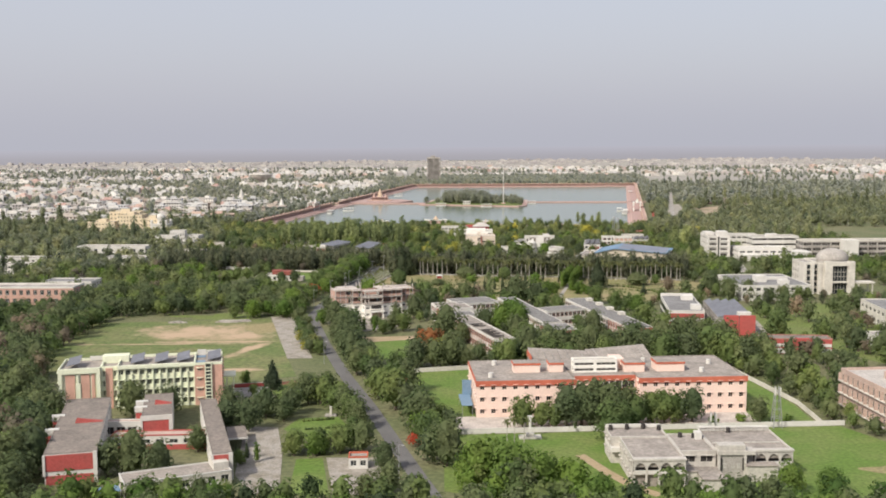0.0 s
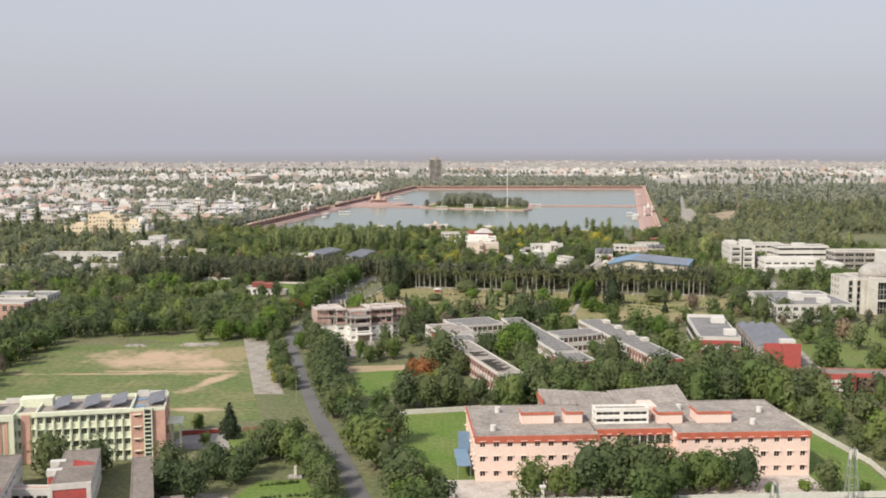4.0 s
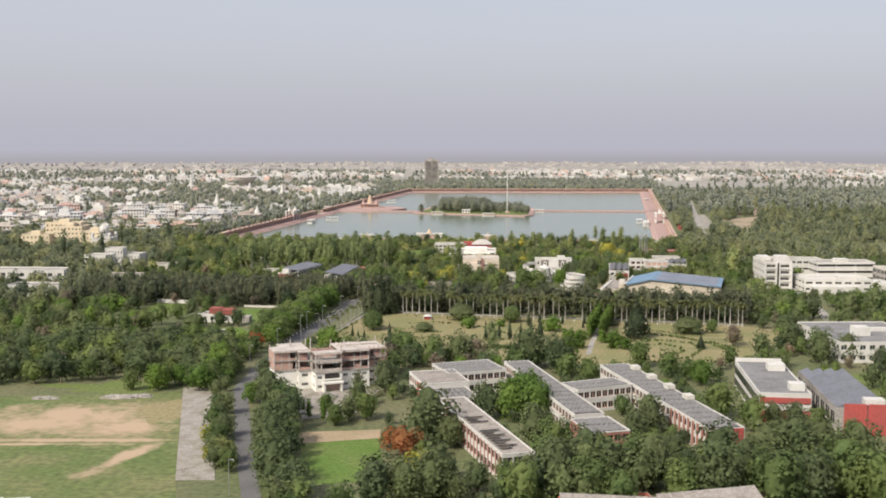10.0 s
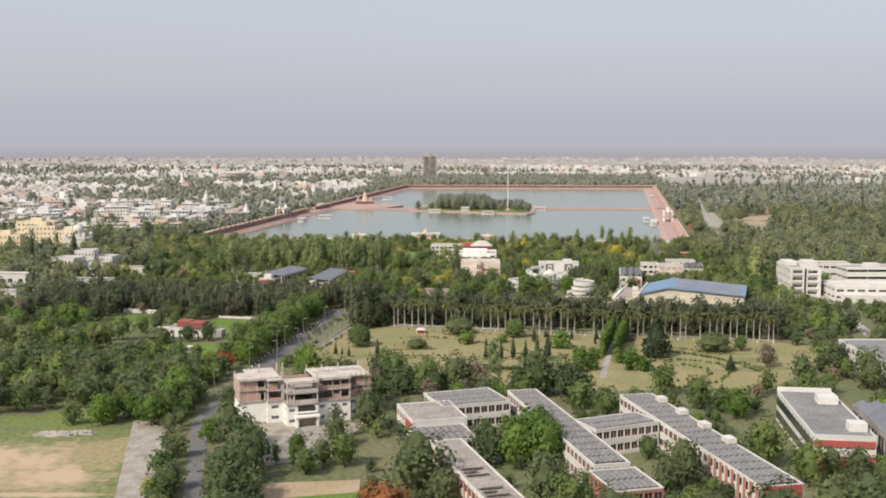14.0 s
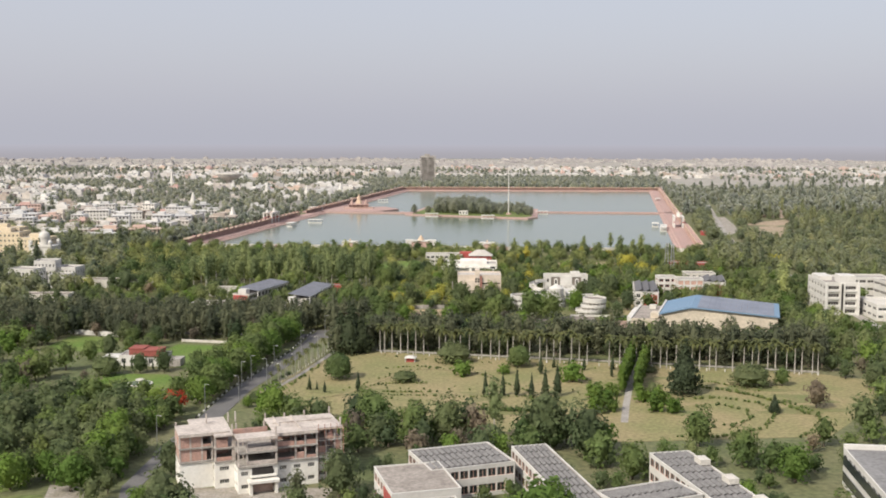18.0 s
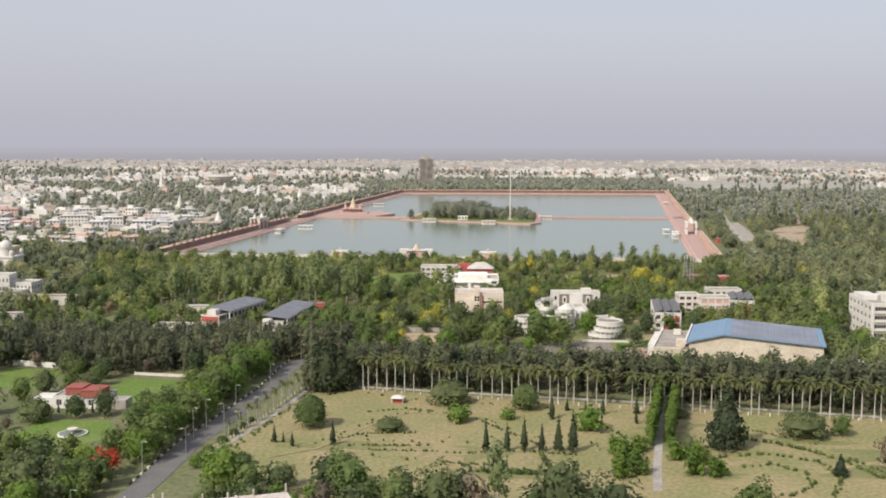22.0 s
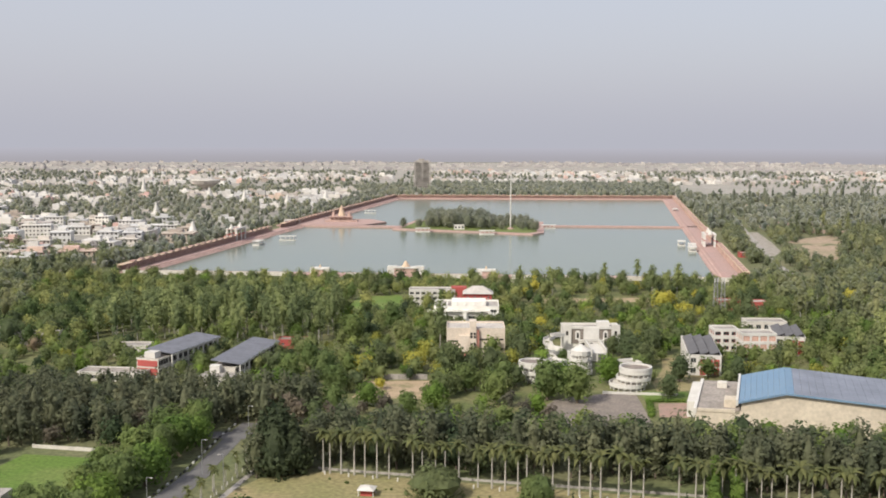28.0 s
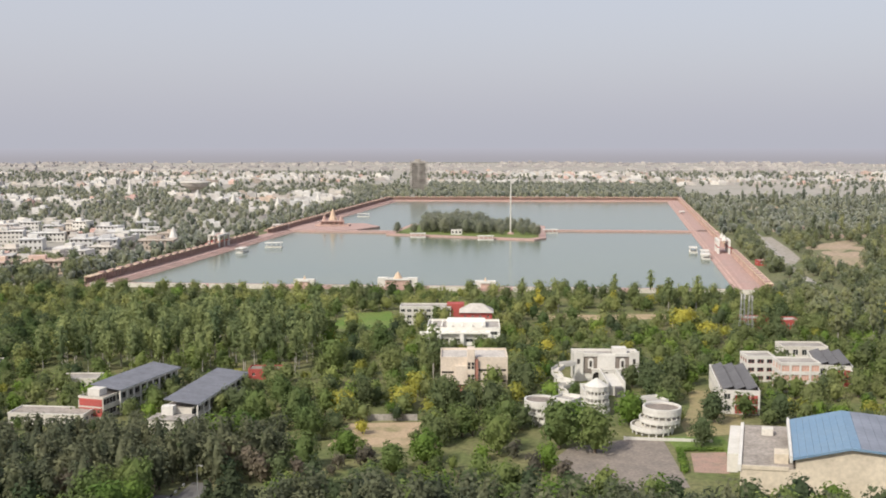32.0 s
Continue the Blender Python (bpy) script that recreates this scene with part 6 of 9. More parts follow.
def white_terraces():
    ob = building("white_arched_building", "white flat-roofed building with round windows and dark-banded corner towers", 65.8, 829, -1, 23.4, 9, 9.2, storeys=2, bays=(0, 2, 4, 2), wall="white", win=(0.3, 0.5, 0.3), roof="concrete", parapet=0.8, para_m="white")
    for x0 in (0, 19.9):
        lump_box(ob, "corner_tower", x0, -0.9, 0, x0 + 3.5, -0.006, 10.8, "white")
        lump_box(ob, "tower_window", x0 + 1.2, -0.96, 6.4, x0 + 2.2, -0.905, 8.2, "dark", "small dark tower window")
    for x0 in (3.52, 14.9):
        lump_box(ob, "dark_panel", x0, -0.3, 3, x0 + 4.96, -0.006, 9.0, "roofbrown", "dark brown painted wall panel")
        lump_box(ob, "niche", x0 + 1.6, -0.5, 4.6, x0 + 3.6, -0.305, 7.4, "white", "white arched niche")
        bm = bmesh.new()
        drum(bm, 0, 0, 1.0, 0, 0.2, 20)
        part("niche_head", mesh_of(bm, "niche_head", "white"), ob, m=pose(x0 + 2.6, -0.302, 7.4, 90))
        lump_box(ob, "niche_window", x0 + 2.15, -0.56, 5.2, x0 + 3.05, -0.505, 7.4, "dark", "dark niche window")
    lump_box(ob, "centre_panel", 8.5, -0.7, 4.7, 14.88, -0.006, 9.6, "white")
    lump_box(ob, "roof_edge", 3.52, -0.8, 9.02, 8.48, -0.006, 10.2, "white")
    lump_box(ob, "roof_edge", 14.9, -0.8, 9.02, 19.88, -0.006, 10.2, "white")
    bm = bmesh.new()
    arch_wall(bm, 10.4, 4.2, 3, 3.6, -1.4, 0.4)
    part("arcade", mesh_of(bm, "arcade", "white"), ob, "white arched entrance front", pose(6.5, 0, 0))
    # dark slab stands in for the shade behind the entrance arches
    lump_box(ob, "entrance_back", 6.6, -0.6, 0, 16.8, -0.01, 4.1, "dark")
    lump_box(ob, "entrance_roof", 6.3, -1.6, 4.2, 17.1, -0.005, 4.6, "white")
    lump_box(ob, "stair_ramp", 9, -22, 0, 14.6, -3, 3.4, "white", "broad white stair ramp")
    for x0 in (8.7, 14.4):
        lump_box(ob, "ramp_wall", x0, -24, 0, x0 + 0.5, -2.9, 5.2, "white")
    lump_box(ob, "stair_recess", 11.6, -24.5, 0, 14.2, -22.01, 3.2, "panelgrey")
    lump_box(ob, "roof_room", 14.5, 3, 9.2, 19.5, 7, 11.4, "white")
    ramp = thing("curved_ramp", "white curved ramp with low parapets", "ramp")
    pts = [(65.5, 824, 7.4), (60.5, 821, 6.8), (57.6, 815, 6.0), (58.4, 808, 5.2), (62, 803.5, 4.4), (57.8, 800, 3.4), (58.6, 795, 2.6), (63, 792.5, 1.8)]
    for (x0, y0, z0), (x1, y1, z1) in zip(pts, pts[1:]):
        n = math.hypot(x1 - x0, y1 - y0)
        m = pose(x0, y0, 0, 0, 0, math.degrees(math.atan2(y1 - y0, x1 - x0)))
        lump_box(ramp, "ramp_deck", 0, -1.2, z0 - 0.4, n, 1.2, z0, "offwhite", "", m)
        lump_box(ramp, "parapet", 0, -1.35, z0 - 0.4, n, -1.21, z0 + 1.0, "white", "", m)
        lump_box(ramp, "parapet", 0, 1.21, z0 - 0.4, n, 1.35, z0 + 1.0, "white", "", m)
        lump_box(ramp, "pier", 0, -0.3, 0, 0.5, 0.3, z0 - 0.41, "white", "", m)
    foot(57, 792, 0, 9, 32)
    def rim(bm, ro, ri, z0, z1, seg=28):
        """A round wall with a hollow middle."""
        rows = [[bm.verts.new((r * math.cos(2 * math.pi * i / seg), r * math.sin(2 * math.pi * i / seg), z)) for i in range(seg)] for r, z in ((ro, z0), (ro, z1), (ri, z1), (ri, z0))]
        for a, c in zip(rows, rows[1:] + rows[:1]):
            for i in range(seg):
                j = (i + 1) % seg
                bm.faces.new((a[i], a[j], c[j], c[i]))

    for x, y, r, n, way in ((67, 782, 4.0, 4, 0), (82, 762.5, 5.8, 3, 1), (50, 771.5, 5.2, 3, -1)):
        o = thing("terraced_drum_building", "round white building of stacked curved balconies", "building", (x, y, 0))
        foot(x - r, y - r, 0, 2 * r, 2 * r, 0.5)
        fh = 2.3
        for k in range(n):
            s = r * (1.1 - 0.06 * k)
            z = k * fh
            dx = way * (-1.3, 0.9, 1.5, 0)[k]
            bm = bmesh.new()
            rim(bm, s, s - 0.35, z + 1.1, z + 2.35, 12 if way == 0 else 28)
            rim(bm, s - 0.3, 0.2, z + 1.0, z + 1.2, 12 if way == 0 else 28)
            part("balcony", mesh_of(bm, "balcony", "white"), o, "curved white balcony wall", pose(dx, 0, 0))
            bm = bmesh.new()
            drum(bm, 0, 0, s - 1.2, z, z + fh, 24)
            part("storey", mesh_of(bm, "storey", "offwhite"), o, "shaded wall behind the balcony", pose(dx, 0, 0))
            for i in range(9):
                a = math.pi * (1.0 + (i + 0.5) / 9)
                part("pillar", cached("drumpillar", lambda: box_mesh("pillar", -0.18, -0.18, 0, 0.18, 0.18, 1.1, "white")), o, m=pose(dx + (s - 0.35) * math.cos(a), (s - 0.35) * math.sin(a), z))
                if i % 2:
                    part("window", window_mesh(1.1, 1.0, "white", "dark", 1), o, m=pose(dx + (s - 1.22) * math.cos(a), (s - 1.22) * math.sin(a), z + 0.1, 0, 0, math.degrees(a) + 90))
        top = way * 1.5
        bm = bmesh.new()
        drum(bm, 0, 0, r * 0.9, n * fh, n * fh + 0.3, 24)
        part("roof", mesh_of(bm, "roof", "roofbrown" if way else "offwhite"), o, "", pose(top, 0, 0))
        bm = bmesh.new()
        if way:
            rim(bm, r * 0.98, r * 0.88, n * fh - 0.1, n * fh + 0.9)
        else:
            bmesh.ops.create_cone(bm, cap_ends=True, segments=12, radius1=r * 0.95, radius2=0.4, depth=2.2, matrix=pose(0, 0, n * fh + 1.4))
        part("roof_edge", mesh_of(bm, "roof_edge", "white"), o, "", pose(top, 0, 0))
    for q, rz, w, d, h in (((80, 769.5), 20, 8, 7, 6.6), ((52.6, 777.5), -40, 7, 6, 6.2), ((63.8, 787.2), 0, 7, 9, 6.0)):
        building("white_house_wing", "white flat-roofed wing behind curved balconies", *q, rz, w, d, h, storeys=2, bays=(4, 3, 4, 3), wall="white", win=(0.6, 0.4, 0.3), roof="concrete", parapet=0.7)
    long_wall("boundary_wall", "low white wall along the paved plaza", ((71, 754), (96, 751)), 0.9)


white_terraces()
ob = building("tan_building", "tan sandstone-faced building with brick-red stair strip", 18, 812, -1, 23, 16, 11.6, storeys=3, bays=(0, 3, 5, 3), wall="buffstone", win=(0.7, 0.3, 0.35), roof="paleroof", parapet=0.7)
for x0, x1, z in ((0.4, 4.6, 6.6), (0.4, 4.6, 2.8), (5.2, 8.8, 7.2), (13.0, 22.4, 7.4), (13.0, 22.4, 3.6)):
    lump_box(ob, "slit_window", x0, -0.06, z, x1, -0.004, z + 0.7, "dark", "long dark slit window")
lump_box(ob, "projecting_bay", 5.0, -1.2, 3.0, 9.0, -0.07, 9.4, "buffstone")
lump_box(ob, "dark_entrance", 2.6, -0.5, 0.2, 8.6, -0.062, 2.6, "brickred", "shaded brick-red entrance")
lump_box(ob, "stair_tower", 9.1, -1.4, 0, 11.7, 4.0, 15.2, "buffstone")
for z in (4.2, 8.4):
    for x0 in (9.3, 10.6):
        for dz in (0.0, 1.25):
            lump_box(ob, "tower_window", x0, -1.46, z + dz, x0 + 0.95, -1.405, z + dz + 1.05, "dark")
lump_box(ob, "red_strip", 11.75, -1.0, 0, 12.9, -0.065, 11.6, "brickred", "brick-red stair strip")
lump_box(ob, "entrance_apron", 6, -20, 0, 11, -1.6, 0.12, "concrete")
ob = building("white_villa", "large white house of stacked terraces", 12.5, 884, -2, 30, 20, 9, storeys=3, bays=(6, 4, 6, 4), wall="freshwhite", win=(0.6, 0.5, 0.2), roof="concrete", parapet=0.8)
lump_box(ob, "upper_terrace", 8, 4, 9, 24, 16, 11.2, "freshwhite")
lump_box(ob, "terrace_band", -3, -1.6, 7.2, 26, -0.02, 8.0, "freshwhite")
for x0 in (-2.6, 4.0, 13.5, 25.0):
    lump_box(ob, "terrace_pier", x0, -1.5, 0, x0 + 1.6, -0.03, 7.19, "freshwhite")
for i in range(6):
    lump_box(ob, "pergola_beam", 1.5 + i * 4.2, 1.0, 9.9, 2.0 + i * 4.2, 12, 10.3, "freshwhite")
ob = building("red_walled_house", "red-walled house with pale hipped roof", 27, 911, -2, 13.5, 10, 11.4, storeys=3, bays=(4, 3, 4, 3), wall="red", win=(0.3, 0.3, 0.4), roof="concrete", parapet=0)
bm = bmesh.new()
low = [bm.verts.new(p) for p in ((-0.8, -0.8, 11.41), (14.3, -0.8, 11.41), (14.3, 10.8, 11.41), (-0.8, 10.8, 11.41))]
top = [bm.verts.new(p) for p in ((4.2, 5, 14.8), (9.3, 5, 14.8))]
for f in ((low[0], low[1], top[1], top[0]), (low[1], low[2], top[1]), (low[2], low[3], top[0], top[1]), (low[3], low[0], top[0]), (low[3], low[2], low[1], low[0])):
    bm.faces.new(f)
part("hipped_roof", mesh_of(bm, "hipped_roof", "paleroof"), ob, "pale hipped roof")
ob = building("white_villa", "white balconied apartment block", -1, 944, -2, 24, 10, 8.5, storeys=3, bays=(8, 3, 8, 3), wall="white", win=(0.7, 0.5, 0.2), roof="concrete", parapet=0.5)
lump_box(ob, "red_room", 22, 1, 0, 30, 8, 10, "red")


def shed(x, y, rz, w, d, h, label, start=0.16, red=True):
    """A white framed teaching block with a long sloped grey roof."""
    ob = thing("panel_roofed_block", label, "building", (x, y, 0), rz)
    foot(x, y, rz, w, d)
    block(ob, w, d, h - 1.2, storeys=2, bays=(2, 6, 2, 12), wall="offwhite", win=(0.95, 0.58, 0.3), roof="roofgrey", parapet=0.3, glass_m="dark", skip=((0, 0), (0, 1)), bars=3)
    for i in range(12):
        bm = bmesh.new()
        run = d * (1.02 - start)
        a, b = d * start + run * i / 12, d * start + run * (i + 1) / 12 - 0.08
        q = [(-0.4, a, h + 1.2), (w + 1.6, a, h), (w + 1.6, b, h), (-0.4, b, h + 1.2)]
        t = [bm.verts.new(p) for p in q]
        l = [bm.verts.new((p[0], p[1], p[2] - 0.15)) for p in q]
        bm.faces.new(t)
        bm.faces.new(l[::-1])
        for k in range(4):
            bm.faces.new((t[k], l[k], l[(k + 1) % 4], t[(k + 1) % 4]))
        part("roof_panel", mesh_of(bm, "roof_panel", "slate"), ob, "dark blue-grey sloped roof panel")
        lump_box(ob, "edge_beam", w + 1.3, a, h - 0.65, w + 1.6, b, h - 0.16, "white")
    for i in range(10):
        part("column", cached(("shedcol", h), lambda: box_mesh("column", -0.1, 0, 0, 0.34, 0.55, h - 0.66, "white")), ob, m=pose(w + 1.25, d * start + d * (1 - start) * i / 9.5, 0))
    lump_box(ob, "gallery_rail", w + 1.3, d * start, h * 0.45, w + 1.5, d, h * 0.45 + 0.5, "white", "white gallery rail between the columns")
    if red:
        lump_box(ob, "red_panel", 0.4, -0.16, 1.0, w - 0.4, -0.005, h * 0.45, "red")
        lump_box(ob, "red_panel", 0.4, -0.16, h * 0.52, w - 0.4, -0.005, h - 1.6, "red")
        lump_box(ob, "roof_room", 2, 2, h - 1.2, w * 0.7, d * 0.14, h + 1.0, "white")
    else:
        lump_box(ob, "front_annex", -1.5, -7, 0, w + 1, -0.01, 4.6, "offwhite", "low flat-roofed annex")
        lump_box(ob, "annex_roof", -1.8, -7.3, 4.6, w + 1.3, -0.02, 4.9, "concrete")
        lump_box(ob, "tank_room", 0.6, -2.6, 4.9, 4.2, -0.03, 7.6, "white")
    return ob


shed(-94.6, 778.4, -17, 9, 42, 8, "two-storey block with red end wall and sloped panel roof")
shed(-65, 766, -9, 9, 45, 7.6, "two-storey block with open white frame and sloped panel roof", 0.02, False)
ob = building("covered_corridor", "low grey-roofed corridor with white edge", -114, 772, -6, 24, 9, 3.2, storeys=1, bays=(6, 2, 6, 2), wall="offwhite", win=(0.6, 0.4, 0.3), roof="roofgrey", parapet=0.3, para_m="white")
building("red_store", "small brick-red store building", -51.5, 831, 0, 11.5, 7, 3.6, storeys=1, bays=(3, 2, 3, 2), wall="red", win=(0.3, 0.3, 0.4), roof="roofbrown", parapet=0.3)
building("grey_house", "small grey flat-roofed house among trees", -114, 812, 0, 14, 9, 4.5, storeys=1, bays=(4, 2, 4, 2), wall="offwhite", roof="concrete", parapet=0.4)
long_wall("boundary_wall", "pale low wall in front of a bare clearing", ((-4.6, 775), (11, 775)), 2.0, "concrete")
sheet("sand_clearing", ((-14, 748), (-10, 772), (12, 773), (10, 746)), 0.06, "worn", "bare earth clearing with rubble", "ground")
CLEAR.append([(-12, 746), (-10, 773), (12, 774), (10, 744)])
ob = building("red_roofed_house", "red-walled garden house with white veranda", -109.6, 643, -3, 17, 9, 3.8, storeys=1, bays=(5, 3, 5, 3), wall="white", win=(0.5, 0.5, 0.25), roof="concrete", parapet=0.3)
for x0, x1, y0, y1, z in ((3.5, 9.0, 1.0, 7.5, 6.2), (9.2, 15.4, -0.6, 7.0, 5.8)):
    lump_box(ob, "upper_room", x0, y0, 3.8, x1, y1, z, "tilered", "red-walled upper room")
    lump_box(ob, "upper_roof", x0 - 0.2, y0 - 0.2, z, x1 + 0.2, y1 + 0.2, z + 0.25, "tilered")
lump_box(ob, "side_block", -7, 1, 0, -0.01, 8, 3.0, "white")
lump_box(ob, "veranda", 17.01, 0, 0, 23, 6, 2.8, "concrete")
long_wall("boundary_wall", "white wall behind a garden lawn", ((-168, 712), (-124, 699)), 2.0, "white")
long_wall("boundary_wall", "pale wall between garden trees", ((-98, 690), (-78, 686)), 1.0, "offwhite")

# the tall white block and its neighbours to the east
ob = building("white_tower_block", "white four-storey block with deep window bays", 193.6, 759, -4, 15.8, 30, 15, storeys=4, bays=(2, 6, 4, 6), wall="white", win=(0.62, 0.46, 0.3), roof="concrete", parapet=0.8, glass_m="dark", bars=3)
for x0, x1 in ((-0.2, 1.0), (6.6, 7.3), (8.5, 9.2), (14.8, 16.0)):
    lump_box(ob, "fin", x0, -0.9, 0, x1, -0.005, 15.4, "white")
for i in range(4):
    for x0 in (1.02, 9.22):
        lump_box(ob, "balcony", x0, -0.7, i * 3.75 + 0.1, x0 + 5.55, -0.01, i * 3.75 + 1.1, "white")
lump_box(ob, "slot", 7.32, -0.2, 0, 8.48, -0.012, 15.0, "dark", "dark recess between the window bays")
lump_box(ob, "roof_room", 8, 3, 15, 15, 13, 18.6, "white")
lump_box(ob, "roof_room", 0.6, 14, 15, 7, 26, 17.2, "white")
ob = building("white_long_block", "long white three-storey block with ribbon windows", 234, 785, 0, 35, 16, 12, storeys=3, bays=(3, 2, 3, 2), wall="white", win=(0.95, 0.36, 0.42), roof="concrete", parapet=0.6, bars=8, glass_m="dark")
lump_box(ob, "roof_room", 12, 4, 12, 20, 9, 14.2, "white")
for i in range(3):
    lump_box(ob, "sunshade", -0.4, -0.8, i * 4 + 3.3, 35.4, -0.02, i * 4 + 3.6, "white")
building("white_rear_wing", "white flat-roofed wing behind the ribbon-windowed block", 219, 803, -3, 24, 14, 12, storeys=3, bays=(6, 3, 6, 3), wall="white", win=(0.8, 0.36, 0.42), roof="concrete", parapet=0.6, glass_m="dark")
ob = building("white_low_block", "low white stepped block with flat roof terraces", 211.5, 742, -3, 38, 26, 7, storeys=2, bays=(7, 4, 7, 4), wall="white", win=(0.7, 0.36, 0.4), roof="offwhite", parapet=0.7)
lump_box(ob, "front_step", 3, -7, 0, 30, -0.01, 4.2, "white")
lump_box(ob, "side_step", 38.01, 2, 0, 52, 20, 5.2, "white")
lump_box(ob, "terrace_room", 20, 6, 7, 31, 14, 8.6, "white")
ob = building("grey_roofed_block", "white two-storey block with broad grey roof", 158.5, 549, 1, 37, 46, 8, storeys=2, bays=(10, 12, 10, 12), wall="white", win=(0.6, 0.45, 0.3), roof="roofash", parapet=0.4, para_m="white")
for q in ((12, 14, 8, 18, 20, 11.5), (22, 4, 8, 27, 9, 10.4), (20, 24, 8, 33, 27, 9.4)):
    lump_box(ob, "rooftop_room", *q, "white")
ob = building("concrete_frame_block", "grey concrete frame block with pale roof edge and open floors", 262, 755, 0, 95, 16, 11.2, storeys=3, bays=(14, 3, 14, 3), wall="concrete", win=(0.86, 0.6, 0.24), roof="concrete", parapet=0.9, para_m="offwhite", glass_m="dark", bars=2)
lump_box(ob, "stair_tower", 27, -9, 0, 37, -0.02, 13, "white", "white stair tower")


def domed_hall():
    """A square library with a tall glazed portal, a stepped side wing and a low dome."""
    ob = building("domed_library", "pale stone library with tall glazed portal and low grey dome", 207.2, 571.6, 0, 20, 24, 17, storeys=5, bays=(0, 6, 5, 5), wall="offwhite", win=(0.5, 0.6, 0.2), roof="concrete", parapet=0.6, glass_m="dark")
    lump_box(ob, "portal_pier", 3.2, -2.5, 0, 7.2, -0.006, 18.2, "offwhite")
    lump_box(ob, "portal_pier", 15.6, -2.5, 0, 19.4, -0.006, 18.2, "offwhite")
    lump_box(ob, "portal_lintel", 7.21, -2.3, 15.8, 15.59, -0.006, 18.0, "offwhite")
    lump_box(ob, "portal_sill", 7.21, -2.3, 6.4, 15.59, -0.006, 7.2, "offwhite")
    lump_box(ob, "portal_glass", 7.21, -0.6, 0.2, 15.59, -0.008, 15.79, "glass", "tall dark glazed wall")
    for i in range(1, 5):
        lump_box(ob, "mullion", 7.2 + i * 1.68 - 0.1, -0.85, 0.2, 7.2 + i * 1.68 + 0.1, -0.61, 15.79, "concrete")
    for z in (2.6, 9.6, 12.2):
        lump_box(ob, "transom", 7.21, -0.9, z, 15.59, -0.62, z + 0.25, "concrete")
    for i, x in enumerate((-7.4, -3.6, 0.2)):
        lump_box(ob, "side_fin", x, 1.2 - i * 0.9, 0, x + 1.6, 9, 17.4 - i * 0.3, "offwhite")
        for z in range(5):
            lump_box(ob, "side_glazing", x + 1.61, 2.2, z * 3.3 + 0.8, x + 3.78 if i < 2 else x + 2.9, 2.6, z * 3.3 + 3.0, "glass")
    block(ob, 7.1, 19, 17, storeys=5, bays=(0, 5, 2, 5), wall="offwhite", win=(0.5, 0.6, 0.2), roof="concrete", parapet=0.4, at=(-7.15, 2.62, 0), glass_m="dark")
    lump_box(ob, "porch", 20.01, -4, 6.2, 30, 4, 7.0, "offwhite", "flat porch roof")
    for q in ((21, -3.4), (28.6, -3.4), (28.6, 2.6)):
        lump_box(ob, "porch_post", *q, 0, q[0] + 0.6, q[1] + 0.6, 6.19, "offwhite")
    bm = bmesh.new()
    drum(bm, 11, 9.5, 8.4, 17, 18.8, 28)
    for k in range(6):
        a0, a1 = radians(15 * k), radians(15 * k + 15)
        bmesh.ops.create_cone(bm, cap_ends=True, segments=28, radius1=8.7 * math.cos(a0), radius2=8.7 * math.cos(a1) + 0.05, depth=5.8 * (math.sin(a1) - math.sin(a0)), matrix=pose(11, 9.5, 18.8 + 5.8 * (math.sin(a0) + math.sin(a1)) / 2))
    part("drum", mesh_of(bm, "drum", "concrete"), ob, "round concrete roof dome")


domed_hall()
# paved forecourts and low gardens in front of these blocks
CLEAR += [[(186, 700), (300, 700), (372, 752), (372, 775), (240, 790), (186, 780)], [(190, 538), (250, 538), (252, 600), (192, 600)],
          [(146, 512), (200, 512), (200, 552), (146, 552)]]
building("brown_roofed_hall", "long grey-roofed hall with pale walls", 197, 446, -4, 30, 50, 8.5, storeys=2, bays=(5, 9, 5, 9), wall="offwhite", win=(0.6, 0.4, 0.3), roof="roofash", parapet=0.5)
building("white_house", "small white house with red panel", 176, 420, 0, 14, 10, 5, storeys=1, bays=(4, 3, 4, 3), wall="white", roof="concrete", parapet=0.4)
building("pink_brick_block", "brick-pink two-storey block with white frames among trees", -246, 553, -2, 49, 16, 9, storeys=2, bays=(13, 4, 13, 4), wall="brickpale", win=(0.55, 0.6, 0.2), roof="concrete", parapet=0.9, para_m="white", bars=2)
building("white_rear_block", "white flat-roofed block behind the brick-pink block", -226, 584, -2, 28, 16, 8, storeys=2, bays=(7, 4, 7, 4), wall="white", win=(0.5, 0.5, 0.25), roof="roofash", parapet=0.6)
CLEAR.append([(-250, 526), (-196, 526), (-196, 553), (-250, 553)])
for x, y, w, d, h, rz in ((-336, 986, 26, 16, 12, -4), (-310, 992, 24, 18, 18, -4), (-286, 984, 22, 16, 15, -6), (-322, 1008, 30, 14, 20, -4)):
    ob = building("yellow_apartment_block", "faded yellow flat-roofed apartment block", x, y, rz, w, d, h, storeys=max(3, int(h / 3.4)), bays=(8, 4, 8, 4), wall="yellow", win=(0.4, 0.42, 0.3), roof="concrete", parapet=0.7)
    lump_box(ob, "roof_room", w * 0.3, d * 0.4, h, w * 0.6, d * 0.8, h + 2.8, "yellow")
ob = thing("domed_temple", "white domed temple with corner turrets among trees", "temple", (-265, 980, 0), -6)
foot(-275, 978, -6, 24, 18)
lump_box(ob, "hall", -8, -6, 0, 8, 8, 10, "white")
lump_box(ob, "cornice", -8.5, -6.5, 10, 8.5, 8.5, 10.8, "white")
